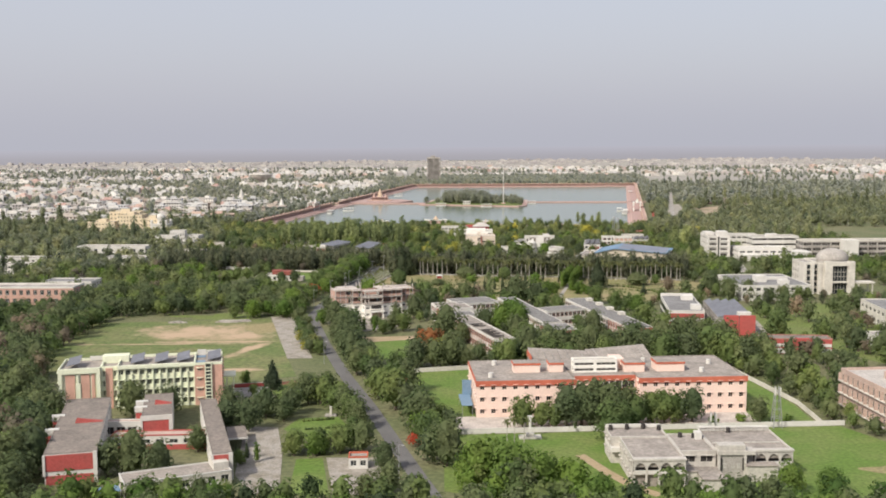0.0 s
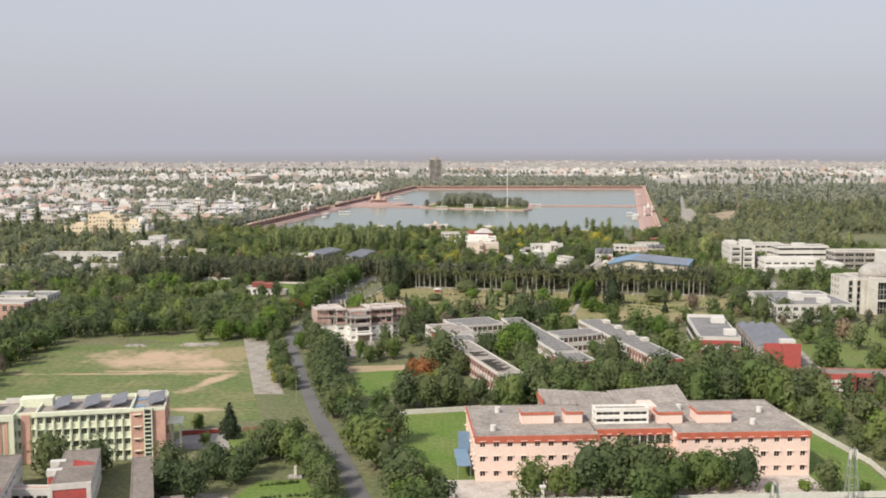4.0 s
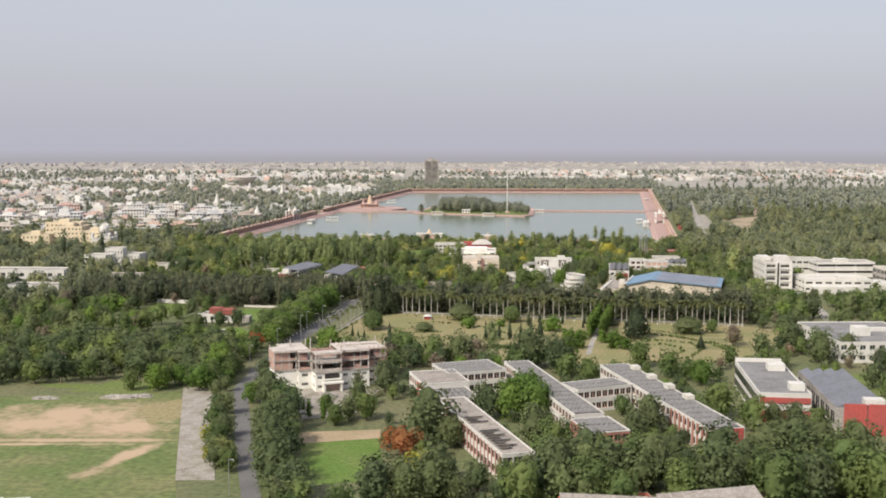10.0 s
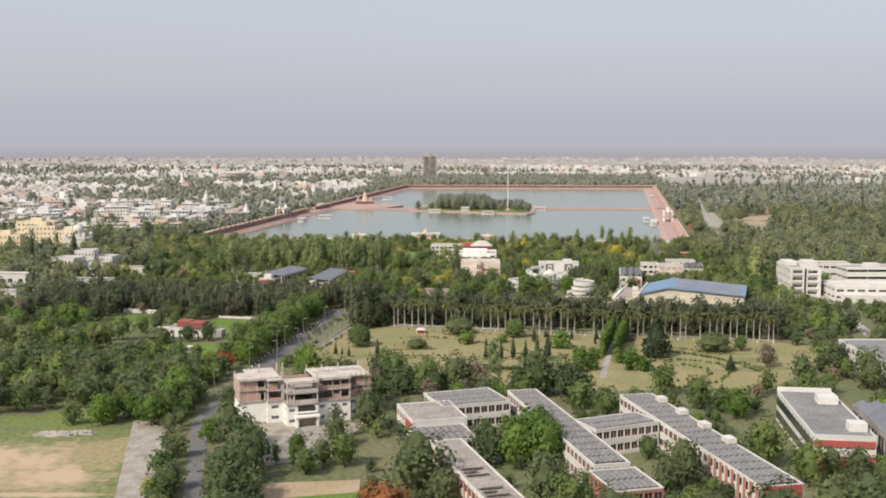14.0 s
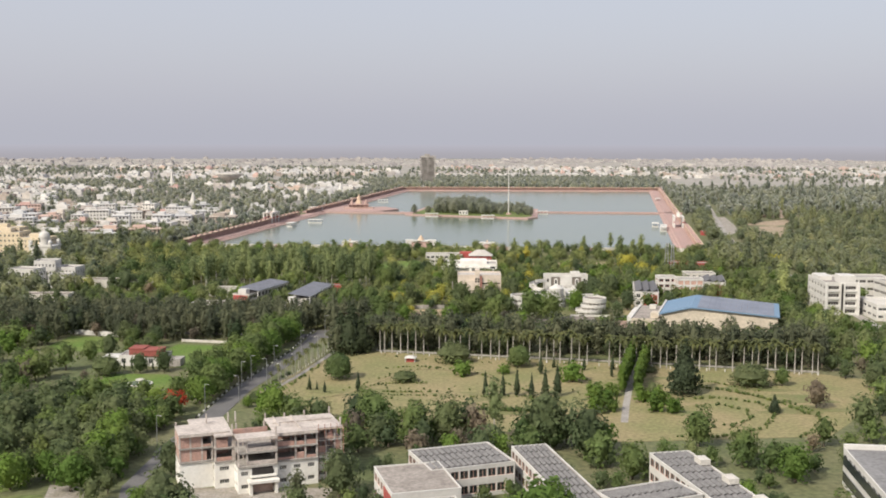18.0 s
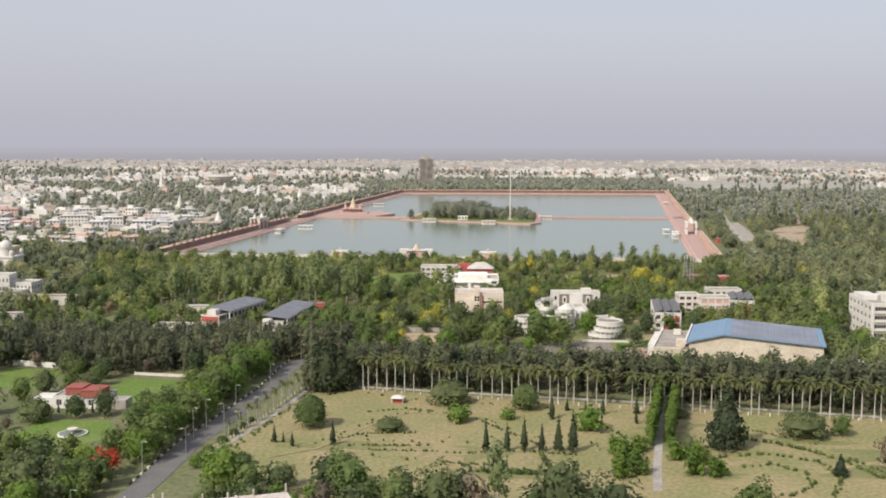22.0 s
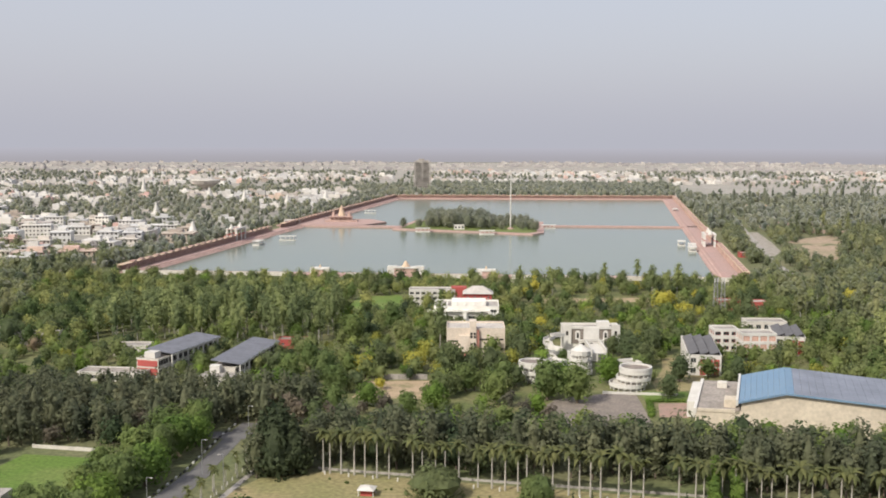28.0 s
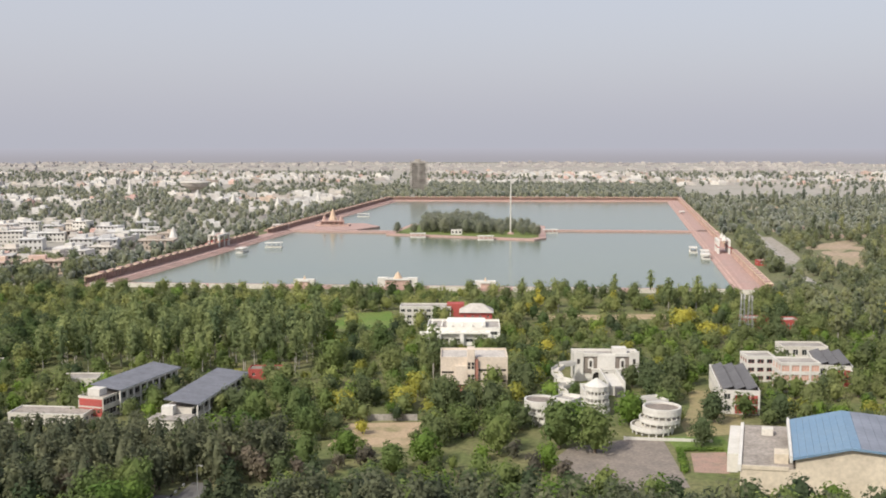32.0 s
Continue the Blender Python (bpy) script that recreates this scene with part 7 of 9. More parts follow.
for x, y, r in ((0, 1, 3.6), (-7, -5, 1.4), (7, -5, 1.4), (-7, 7, 1.4), (7, 7, 1.4)):
    bm = bmesh.new()
    drum(bm, x, y, r, 10.8, 10.8 + r * 1.1, 16)
    bmesh.ops.create_uvsphere(bm, u_segments=14, v_segments=8, radius=r * 1.1, matrix=pose(x, y, 10.8 + r * 1.6))
    bmesh.ops.create_cone(bm, cap_ends=True, segments=8, radius1=r * 0.2, radius2=0.05, depth=r, matrix=pose(x, y, 10.8 + r * 3.0))
    part("dome", mesh_of(bm, "dome", "white"), ob)
for x, y, w, h, rz in ((-236, 850, 16, 10, -12), (-226, 862, 12, 13, 4), (-216, 866, 13, 9, -8), (-212, 846, 10, 7, -4)):
    building("white_apartment_block", "white flat-roofed house among dark trees", x, y, rz, w, 12, h, storeys=max(2, int(h / 3.4)), bays=(6, 4, 6, 4), wall="white", win=(0.45, 0.45, 0.25), roof="concrete", parapet=0.6)
ob = building("red_roofed_shed", "low shed with terracotta roof among trees", 45.5, 385.5, 6, 9, 5, 2.6, storeys=1, bays=(3, 1, 3, 1), wall="offwhite", roof="orange", parapet=0)


# ---- the tank's buildings ----
def along(a, b, k):
    return tuple(Vector(a).lerp(Vector(b), k))


def colonnade(a, b, label, back="redstone"):
    """A long roofed walk on pillars along one bank."""
    n = math.dist(a, b)
    rz = math.degrees(math.atan2(b[1] - a[1], b[0] - a[0]))
    ob = thing("colonnade", label, "colonnade", (*a, 1.6), rz)
    part("roof", box_mesh("roof", 0, 0, 4.0, n, 4.4, 4.5, "tan"), ob)
    part("back_wall", box_mesh("back_wall", 0, 0.1, 0, n, 0.5, 3.98, "pinkstone"), ob)
    bm = bmesh.new()
    for i in range(int(n / 4.2)):
        add_box(bm, i * 4.2 + 1, 3.7, 0, i * 4.2 + 1.8, 4.3, 3.98)
    part("arcade_front", mesh_of(bm, "arcade_front", "pinkstone"), ob)["kind"] = "stuff"
    bm = bmesh.new()
    for i in range(int(n / 12.6)):
        add_box(bm, i * 12.6 + 4, 1.2, 4.62, i * 12.6 + 9, 4.2, 5.3)
    part("roof_ornament", mesh_of(bm, "roof_ornament", "redstone"), ob)["kind"] = "stuff"
    return ob


colonnade(along(T_OUT[3], T_OUT[0], 0.0), along(T_OUT[3], T_OUT[0], 0.62), "long red stone colonnade along the west bank")
colonnade(along(T_OUT[3], T_OUT[0], 0.66), T_OUT[0], "long red stone colonnade along the west bank")
colonnade(along(T_OUT[1], T_OUT[2], 0.0), along(T_OUT[1], T_OUT[2], 0.2), "long pale red colonnade along the east bank")
colonnade(along(T_OUT[1], T_OUT[2], 0.26), T_OUT[2], "long pale red colonnade along the east bank")
colonnade(T_OUT[2], T_OUT[3], "long pale stone colonnade along the far bank")


def spire(bm, x, y, z, r, h, seg=8):
    """A stepped temple spire."""
    for k in range(5):
        bmesh.ops.create_cone(bm, cap_ends=True, segments=seg, radius1=r * (1 - 0.17 * k), radius2=r * (0.9 - 0.18 * k), depth=h / 5, matrix=pose(x, y, z + h * (k + 0.5) / 5, 0, 0, 22.5))


def bank_gate(x, y, rz, label, wide=22.0):
    ob = thing("bank_gateway", label, "gateway", (x, y, 1.6), rz)
    for i in range(3):
        for j in (0, 1):
            lump_box(ob, "pillar", i * wide / 2 - 0.9, j * 8, 0, i * wide / 2 + 0.9, j * 8 + 1.6, 9, "white")
    for j in (0, 1):
        lump_box(ob, "beam", -1.2, j * 8 - 0.2, 9, wide + 1.2, j * 8 + 1.8, 10.4, "white")
        lump_box(ob, "beam", -1.0, j * 8 + 0.1, 4.6, wide + 1.0, j * 8 + 1.5, 5.4, "red", "red painted beam")
    lump_box(ob, "roof", -1.2, 1.81, 9.4, wide + 1.2, 7.79, 9.9, "pinkstone")
    lump_box(ob, "counter", 1, -3, 0, wide - 1, -0.3, 3.4, "red", "red stall front")
    for i in (0, 2):
        bm = bmesh.new()
        spire(bm, i * wide / 2, 4.5, 9.9, 2.2, 4)
        part("spire", mesh_of(bm, "spire", "white"), ob)
    return ob


building("bank_hut", "small red-walled hut with pale roof beside the tank", 239, 1180, 4, 11, 6, 3.6, storeys=1, bays=(3, 1, 3, 1), wall="red", win=(0.3, 0.3, 0.4), roof="paleroof", parapet=0.2)
for x, y, w in ((338, 1452, 7), (349, 1452, 8), (362, 1446, 9), (384, 1440, 10), (402, 1438, 8)):
    building("bank_house", "small pinkish house beyond the tank bank", x, y, 3, w, 7, 5.5, storeys=2, bays=(2, 2, 2, 2), wall="dustpink", win=(0.4, 0.4, 0.3), roof="paleroof", parapet=0.4)
long_wall("boundary_wall", "long pinkish wall beyond the bare ground", ((352, 1398), (417, 1384)), 3.0, "dustpink")
bank_gate(237, 1243, 80, "white pillared gateway with red panels on the east bank")
bank_gate(-164, 1312, -98, "white pillared gateway with red panels on the west bank")


def jetty(x, y, rz, label):
    ob = thing("jetty", label, "jetty", (x, y, 0.13), rz)
    lump_box(ob, "deck", -7, -3, 0, 7, 3, 0.7, "white")
    for i in (-6, -2, 2, 5.6):
        lump_box(ob, "post", i, -2.6, 0.7, i + 0.3, -2.3, 3.4, "white")
        lump_box(ob, "post", i, 2.3, 0.7, i + 0.3, 2.6, 3.4, "white")
    lump_box(ob, "canopy", -7.2, -3.2, 3.4, 7.2, 3.2, 3.8, "white")
    return ob


for q in ((214, 1225), (219, 1248), (216, 1272), (306, 1700), (-136, 1268), (-118, 1310), (-70, 1660), (-2, 1398), (58, 1372), (122, 1440)):
    jetty(*q, 0 if abs(q[0]) < 130 else 80, "small white covered jetty on the water")


def bathing_temple():
    ob = thing("water_temple", "orange-pink spired temple standing on the tank's terrace", "temple", (-90, 1508, 1.9))
    lump_box(ob, "plinth", -17, -8, 0, 17, 10, 1.6, "pinkstone")
    lump_box(ob, "hall", -11, -4, 1.6, 11, 7, 5.6, "pinkstone")
    for x, y, r, h in ((0, 2, 4.2, 11), (-8.5, -2, 2, 5), (8.5, -2, 2, 5), (-8.5, 5, 2, 5), (8.5, 5, 2, 5)):
        bm = bmesh.new()
        spire(bm, x, y, 5.6, r, h)
        part("spire", mesh_of(bm, "spire", "tan" if r > 3 else "pinkstone"), ob)
    for i in range(6):
        lump_box(ob, "pillar", -12 + i * 4.6, -7, 1.6, -11.2 + i * 4.6, -6.2, 4.6, "pinkstone")
    lump_box(ob, "porch_roof", -13, -7.5, 4.6, 13, -4.01, 5.1, "redstone")
    return ob


bathing_temple()
ob = building("terrace_house", "small white shelter on the causeway", -146, 1476, 0, 16, 8, 4, storeys=1, bays=(4, 2, 4, 2), wall="white", roof="concrete", parapet=0.3)
ob.location.z = 1.6


def near_shrine(x, y, w, label, h=5.0):
    ob = thing("bank_shrine", label, "shrine", (x, y, 1.6), -4)
    lump_box(ob, "hall", -w / 2, 0, 0, w / 2, 7, h, "pinkstone")
    for s in (-1, 1):
        lump_box(ob, "wing", s * w * 0.62 - 3, 1, 0, s * w * 0.62 + 3, 6, h + 1.2, "white")
    lump_box(ob, "cornice", -w / 2 - 0.5, -0.5, h, w / 2 + 0.5, 7.5, h + 0.7, "white")
    bm = bmesh.new()
    spire(bm, 0, 3.5, h + 0.7, w * 0.2, h * 0.95)
    part("spire", mesh_of(bm, "spire", "tan"), ob)
    return ob


near_shrine(-7, 1062, 14, "white and pink spired shrine on the near bank", 4.0)
near_shrine(-62, 1066, 5, "small pink spired shrine on the near bank", 2.6)
near_shrine(44, 1058, 5, "small pink spired shrine on the near bank", 2.6)
for q in ((-190, -120), (-118, -80), (-45, -22), (12, 36), (60, 120), (130, 200)):
    long_wall("bank_wall", "pale cream parapet wall along the near bank", ((q[0], 1076 - 0.085 * (q[0] + 194)), (q[1], 1076 - 0.085 * (q[1] + 194))), 2.6, "offwhite")

ob = thing("flagpole", "very tall slim white flagpole on the island", "flagpole", (83, 1418, 1.3))
bm = bmesh.new()
bmesh.ops.create_cone(bm, cap_ends=True, segments=12, radius1=0.75, radius2=0.4, depth=52, matrix=pose(0, 0, 26))
part("mast", mesh_of(bm, "mast", "white"), ob)
bm = bmesh.new()
bmesh.ops.create_cone(bm, cap_ends=True, segments=16, radius1=3.4, radius2=2.6, depth=1.6, matrix=pose(0, 0, 0.8))
part("base", mesh_of(bm, "base", "pinkstone"), ob)
bm = bmesh.new()
bmesh.ops.create_uvsphere(bm, u_segments=10, v_segments=6, radius=0.7, matrix=pose(0, 0, 52.3))
part("finial", mesh_of(bm, "finial", "white"), ob)

for x, y, s in ((-6, 1432, 1.0), (-22, 1432, 1.1)):
    tree("dusty", x, y, s, z=1.3, group="island trees")
I_RNG = np.random.default_rng(3)
for i in range(70):
    k, j = (i * 0.618) % 1, (i + 0.5) / 70
    x, y = 2 + 106 * j, 1436 - 42 * j + k * (78 + 20 * j)
    if math.hypot(x - 83, y - 1418) < 10:
        continue
    tree("dusty", x, y, I_RNG.uniform(1.0, 1.5) * (1.25 if x < 62 else 0.8), z=1.3, group="island trees")
building("island_house", "small white house on the island", 28, 1412, 0, 10, 7, 4, storeys=1, bays=(3, 2, 3, 2), wall="white", roof="concrete", parapet=0.3).location.z = 1.36


def far_tower():
    ob = thing("tower_block", "tall unfinished concrete tower of many open floors", "tower", (-32, 2214, 0), 2)
    lump_box(ob, "core", 3, 3, 0, 26, 24, 54, "concrete")
    for k in range(14):
        lump_box(ob, "floor_slab", 0, 0, 3.6 * k + 3.0, 29, 27, 3.6 * k + 4.6, "concrete")
    for q in ((0, 0), (14, 0), (27.6, 0)):
        lump_box(ob, "column", q[0], -0.1, 0, q[0] + 1.4, 1.4, 54, "concrete")
    lump_box(ob, "roof_room", 8, 8, 54, 18, 18, 57, "concrete")
    return ob


far_tower()


def lattice_mast(x, y, h, label):
    ob = thing("lattice_mast", label, "mast", (x, y, 0))
    for sx, sy in ((-1, -1), (1, -1), (1, 1), (-1, 1)):
        bm = bmesh.new()
        p, q = Vector((sx * 1.3, sy * 1.3, 0)), Vector((sx * 0.5, sy * 0.5, h))
        vs = [bm.verts.new(c + Vector(o)) for c in (p, q) for o in ((-0.12, -0.12, 0), (0.12, -0.12, 0), (0.12, 0.12, 0), (-0.12, 0.12, 0))]
        for a in range(4):
            bm.faces.new((vs[a], vs[(a + 1) % 4], vs[4 + (a + 1) % 4], vs[4 + a]))
        part("leg", mesh_of(bm, "leg", "steel"), ob)
    n = int(h / 2.4)
    for k in range(n):
        w = 1.3 - 0.8 * k / n
        z = k * h / n + 0.6
        bm = bmesh.new()
        for s in (-1, 1):
            add_box(bm, -w, s * w - 0.05, z, w, s * w + 0.05, z + 0.12)
            add_box(bm, s * w - 0.05, -w, z, s * w + 0.05, w, z + 0.12)
        part("brace", mesh_of(bm, "brace", "steel"), ob)
    lump_box(ob, "antenna", -0.9, -0.9, h - 2.5, -0.6, -0.3, h - 0.3, "white")
    lump_box(ob, "antenna", 0.6, -0.9, h - 2.5, 0.9, -0.3, h - 0.3, "white")
    return ob


lattice_mast(149.5, 909, 20, "grey steel lattice radio mast among trees")
lattice_mast(153.5, 911, 19, "grey steel lattice radio mast among trees")
lattice_mast(98.7, 302.8, 12.5, "grey steel lattice floodlight mast on the lawn")
lattice_mast(76.2, 289, 8.5, "thin grey steel mast beside the arcaded building")
for x, y, w, l in ((157, 934, 12, "small red-walled house with pale roof"), (174, 930, 8, "small red-walled hut with pale roof"), (-166, 838, 20, "low white house with brown roof"), (-200, 846, 26, "long low white house with brown roof"), (-205, 790, 24, "low white house among trees")):
    o = building("small_house", l, x, y, 0, w, 9, 4.5, storeys=1, bays=(4, 2, 4, 2), wall="red" if "red" in l else "offwhite", win=(0.4, 0.4, 0.3), roof="concrete" if "red" in l else "roofbrown", parapet=0.35)
for x, y, w, h in ((-272, 772, 52, 9.5), (-320, 720, 44, 7), (-238, 728, 30, 6), (-300, 690, 30, 6)):
    building("white_apartment_block", "white flat-roofed apartment block among trees", x, y, -4, w, 14, h, storeys=max(2, int(h / 3.4)), bays=(9, 4, 9, 4), wall="white", win=(0.45, 0.45, 0.25), roof="concrete", parapet=0.6)
ob = thing("water_tower", "broad pale bowl-shaped water tower in the town", "water tower", (-354, 2048, 0))
for nm, r0, r1, z0, z1 in (("bowl", 6, 19, 13, 20), ("upper_bowl", 19, 22, 20, 25), ("rim", 22.6, 22.0, 25, 26.2), ("roof", 21.5, 3, 26.2, 28.2), ("stem", 6, 5.4, 0, 13)):
    bm = bmesh.new()
    bmesh.ops.create_cone(bm, cap_ends=True, segments=24, radius1=r0, radius2=r1, depth=z1 - z0, matrix=pose(0, 0, (z0 + z1) / 2))
    part(nm, mesh_of(bm, nm, "paleroof" if nm != "rim" else "offwhite"), ob)
for x, y, h in ((-450, 2040, 30), (-330, 1960, 18), (-150, 1900, 16), (-255, 1840, 20), (-190, 1800, 16), (-205, 1330, 15), (-300, 1560, 18)):
    ob = thing("white_temple", "white spired temple among town houses", "temple", (x, y, 0))
    lump_box(ob, "hall", -6, -5, 0, 6, 6, h * 0.35, "white")
    bm = bmesh.new()
    spire(bm, 0, 0, h * 0.35, 4.0, h * 0.65)
    part("spire", mesh_of(bm, "spire", "white"), ob)

# ---- the palm row and the park ----
def palm_meshes():
    rng = np.random.default_rng(21)
    V, F = [], []
    for i in range(6):
        r0, r1 = (0.27, 0.25, 0.21, 0.17, 0.16, 0.16)[i], (0.25, 0.21, 0.17, 0.16, 0.16, 0.19)[i]
        for z, r in ((9.0 * i / 6, r0), (9.0 * (i + 1) / 6, r1)):
            V += [(r * math.cos(a), r * math.sin(a), z) for a in (2 * math.pi * k / 8 for k in range(8))]
        o = i * 16
        F += [[o + k, o + (k + 1) % 8, o + 8 + (k + 1) % 8, o + 8 + k] for k in range(8)]
    trunk = mesh_from("trunk", V, F, "palebark")
    V, F = [], []
    for i in range(8):
        a = 2 * math.pi * i / 8
        V += [(0.22 * math.cos(a), 0.22 * math.sin(a), 9.0), (0.14 * math.cos(a), 0.14 * math.sin(a), 10.1)]
    F += [[2 * i, 2 * ((i + 1) % 8), 2 * ((i + 1) % 8) + 1, 2 * i + 1] for i in range(8)]
    shaft = mesh_from("crownshaft", V, F, "leaf_mid")
    fronds = []
    for s in range(2):
        V, F = [], []
        n = 6
        for k in range(n + 1):
            t = k / n
            x, z = 3.0 * t, 1.2 * math.sin(t * 2.2) * (1 if s else 0.6) - 2.3 * t * t
            w = 0.55 * math.sin(math.pi * min(1, t * 0.9 + 0.12)) + 0.05
            V += [(x, -w, z - w * 0.45), (x, 0, z), (x, w, z - w * 0.45)]
        for k in range(n):
            for j in (0, 1):
                F.append([3 * k + j, 3 * k + j + 1, 3 * k + 4 + j, 3 * k + 3 + j])
        fronds.append(mesh_from("frond", V, F, "leaf_palm"))
    return trunk, shaft, fronds


PALM = palm_meshes()


def palm(x, y, s=1.0, turn=0.0, group="palm row", first=[]):
    m = pose(x, y, 0, 0, 0, turn) @ Matrix.Diagonal((s, s, s, 1))
    SPOTS.append((x, y))
    if first:
        return tagged(copy_thing(first[0], m), group=group)
    ob = tagged(new("royal_palm"), "tall royal palm with pale smooth trunk", "palm", group)
    part("trunk", PALM[0], ob)
    part("crownshaft", PALM[1], ob)
    for i in range(11):
        part("frond", PALM[2][i % 2], ob, m=pose(0, 0, 10.0, 0, (-42, -6, 26)[i % 3], i * 137.5))
    ob.matrix_basis = m
    first.append(ob)
    return ob


P_RNG = np.random.default_rng(5)
for i in range(56):
    k = i / 55
    if i in (7, 13, 28, 29, 44):
        continue
    palm(-15 + 160 * k + P_RNG.uniform(-0.7, 0.7), 668.6 - 38.5 * k - 3.2 * math.sin(math.pi * k) + P_RNG.uniform(-0.5, 0.5), P_RNG.uniform(0.9, 1.12), P_RNG.uniform(0, 360))
for i in range(20):
    x, y = -47.5 + 13.5 * i / 19 + (0.9 if i % 2 else -0.9), 612 + 66 * i / 19
    palm(x, y, P_RNG.uniform(0.42, 0.62), P_RNG.uniform(0, 360), "palms along the road")
for x, y, s in ((-49, 606, 0.45), (-47.5, 614, 0.4), (-46.5, 621, 0.42), (-51, 598, 0.4), (-45, 628, 0.35), (-50.5, 590, 0.6), (-46, 588, 0.7), (-40, 586, 0.8)):
    tree("bush", x, y, s, 0.8, "shrubs on the road verge")
long_wall("palm_row_wall", "low pale wall behind the palm row", ((-16, 671), (30, 660.5), (90, 647.5), (146, 633)), 0.6, "concrete")

for x, s in ((24.1, 1.0), (29.8, 0.95), (34.4, 1.2), (39.2, 0.95), (43.6, 1.25), (47.5, 1.4)):
    tree("cypress", x, 599 - 0.06 * (x - 24), s * 0.85, 1.15, "park cypresses")
for x, y, s in ((-18, 604, 1.1), (-34.5, 606, 0.8), (-32, 606, 0.5), (-29, 602.5, 0.65), (45.3, 631.3, 1.2), (51, 641, 0.7), (55.5, 631.4, 0.95), (61.6, 636.9, 0.8), (69.9, 626.2, 0.7), (72, 637, 0.9), (58, 633, 0.5)):
    tree("cypress", x, y, s * 0.8, 0.95, "park cypresses")
tree("bushb", -26.5, 622.6, 1.45)
tree("bush", 14.2, 650, 1.75, 0.85)
tree("bushb", 38.3, 642.6, 1.25)
tree("bush", -3, 618.6, 1.15, 0.65)
tree("shrub", 17.5, 628, 2.2, 0.9)
tree("shrub", 32, 631, 1.4, 0.9)
tree("shrub", 55, 618, 2.4, 1.1)
tree("cedar", 89.8, 600.8, 1.3, 1.0)
tree("bush", 115.2, 613, 1.75, 0.85)
tree("bush", 84, 634, 0.9, 0.5)
tree("dark", 78, 594, 0.62)
tree("cedar", 112, 577, 0.42)
tree("mid", 126, 613, 0.75)
tree("dry", 127, 583, 1.1)
for x, y, s in ((-31, 664, 0.86), (-20.5, 669, 0.85), (-32.5, 670, 0.9), (-18.5, 673, 0.85), (-22.5, 675, 0.95)):
    tree("pine", x, y, s, 0.95, "dark firs at the corner")
for x, y, s in ((-26.5, 665.5, 1.2), (-22, 667.5, 1.05), (-30, 668.5, 1.1), (-25.5, 672, 1.25)):
    tree("cedar", x, y, s, 1.05, "dark firs at the corner")
for i in range(26):
    k = i / 25
    for dx in (-2.6, 2.6):
        tree("hedge", 85.6 - 13.5 * k + dx, 655 - 52 * k, 1.1 + 0.14 * math.sin(i * 2.3), 1.15, "columnar trees along the path")
for x, y, s in ((60, 590, 1.5), (57.5, 584, 1.5), (61, 578, 1.6), (56, 575, 1.5), (73, 590, 1.4), (78, 586, 1.5), (75, 578, 1.6), (80, 576, 1.3), (58, 596, 1.2), (64, 597, 1.1)):
    tree("hedge", x, y, s, 0.65, "clipped hedge trees")
    tree("shrub", x + 1.8, y + 1.4, 1.3, 1.2, "clipped hedge trees")
Q_RNG = np.random.default_rng(9)


def low_hedge(pts, label, step=1.5, low=0.22, high=0.42, loose=0.35):
    """A low clipped hedge of small plants along a line."""
    spots = []
    for (x0, y0), (x1, y1) in zip(pts, pts[1:]):
        n = max(1, int(math.hypot(x1 - x0, y1 - y0) / step))
        spots += [(x0 + (x1 - x0) * i / n + Q_RNG.normal(0, loose), y0 + (y1 - y0) * i / n + Q_RNG.normal(0, loose)) for i in range(n) if Q_RNG.uniform() > 0.12]
    wood("low_hedge", label, "shrub", spots, Q_RNG, 0, low, high, "leaf_mid")


low_hedge(((84, 592), (99, 596), (111, 589), (112, 575), (103, 559), (88, 550), (75, 551)), "low hedge round a park bed")
low_hedge(((90, 584), (98, 587), (104, 580), (103, 570), (96, 563), (86, 560)), "low inner hedge round a park bed")
low_hedge(((120, 591), (125, 578), (122, 562), (110, 549)), "low hedge along the park's curved path")
low_hedge(((96, 611), (104, 606), (112, 598), (118, 588), (122, 574)), "low hedge along the park bed", 1.3, 0.3, 0.5)
low_hedge(((-26, 601), (-16, 615), (-9, 629), (0, 638), (13, 638), (25, 630), (31, 618)), "low plants beside the curved park path", 2.2, 0.15, 0.32, 0.8)
low_hedge(((-12, 661), (10, 652), (32, 648), (50, 643), (71, 638)), "small plants along the palm lawn", 2.4, 0.15, 0.35, 1.0)
low_hedge(((-20, 612), (10, 606), (36, 612), (58, 600)), "scattered small plants in the park lawn", 3.0, 0.12, 0.34, 2.5)
low_hedge(((-4, 590), (30, 584), (56, 582)), "scattered small plants in the park lawn", 2.6, 0.12, 0.34, 2.5)
low_hedge(((-45, 604), (-40, 622), (-35, 645)), "low plants beside the park footpath", 2.0, 0.2, 0.45, 0.6)
for line in (((-16.7, 609.5), (-10.3, 614.7), (5.1, 615.8)), ((-7.7, 598.9), (12.2, 597.4)), ((24, 628.5), (29.3, 619.4), (35.6, 609), (39.4, 602.7)), ((15, 596), (34.8, 597.5), (49, 594.5)),
             ((12.3, 587.6), (30, 585)), ((-10.7, 639), (1.3, 643), (10.6, 639.3)), ((-12, 603.5), (8, 602.5)), ((52, 628), (60, 622), (64, 612)), ((92, 622), (104, 617), (116, 604))):
    low_hedge(line, "line of low garden plants in the park lawn", 1.0, 0.16, 0.34, 0.25)
low_hedge(((38.5, 595.9), (39.5, 587), (40.5, 578.4)), "low clipped hedge along the park path", 0.7, 0.3, 0.45, 0.25)
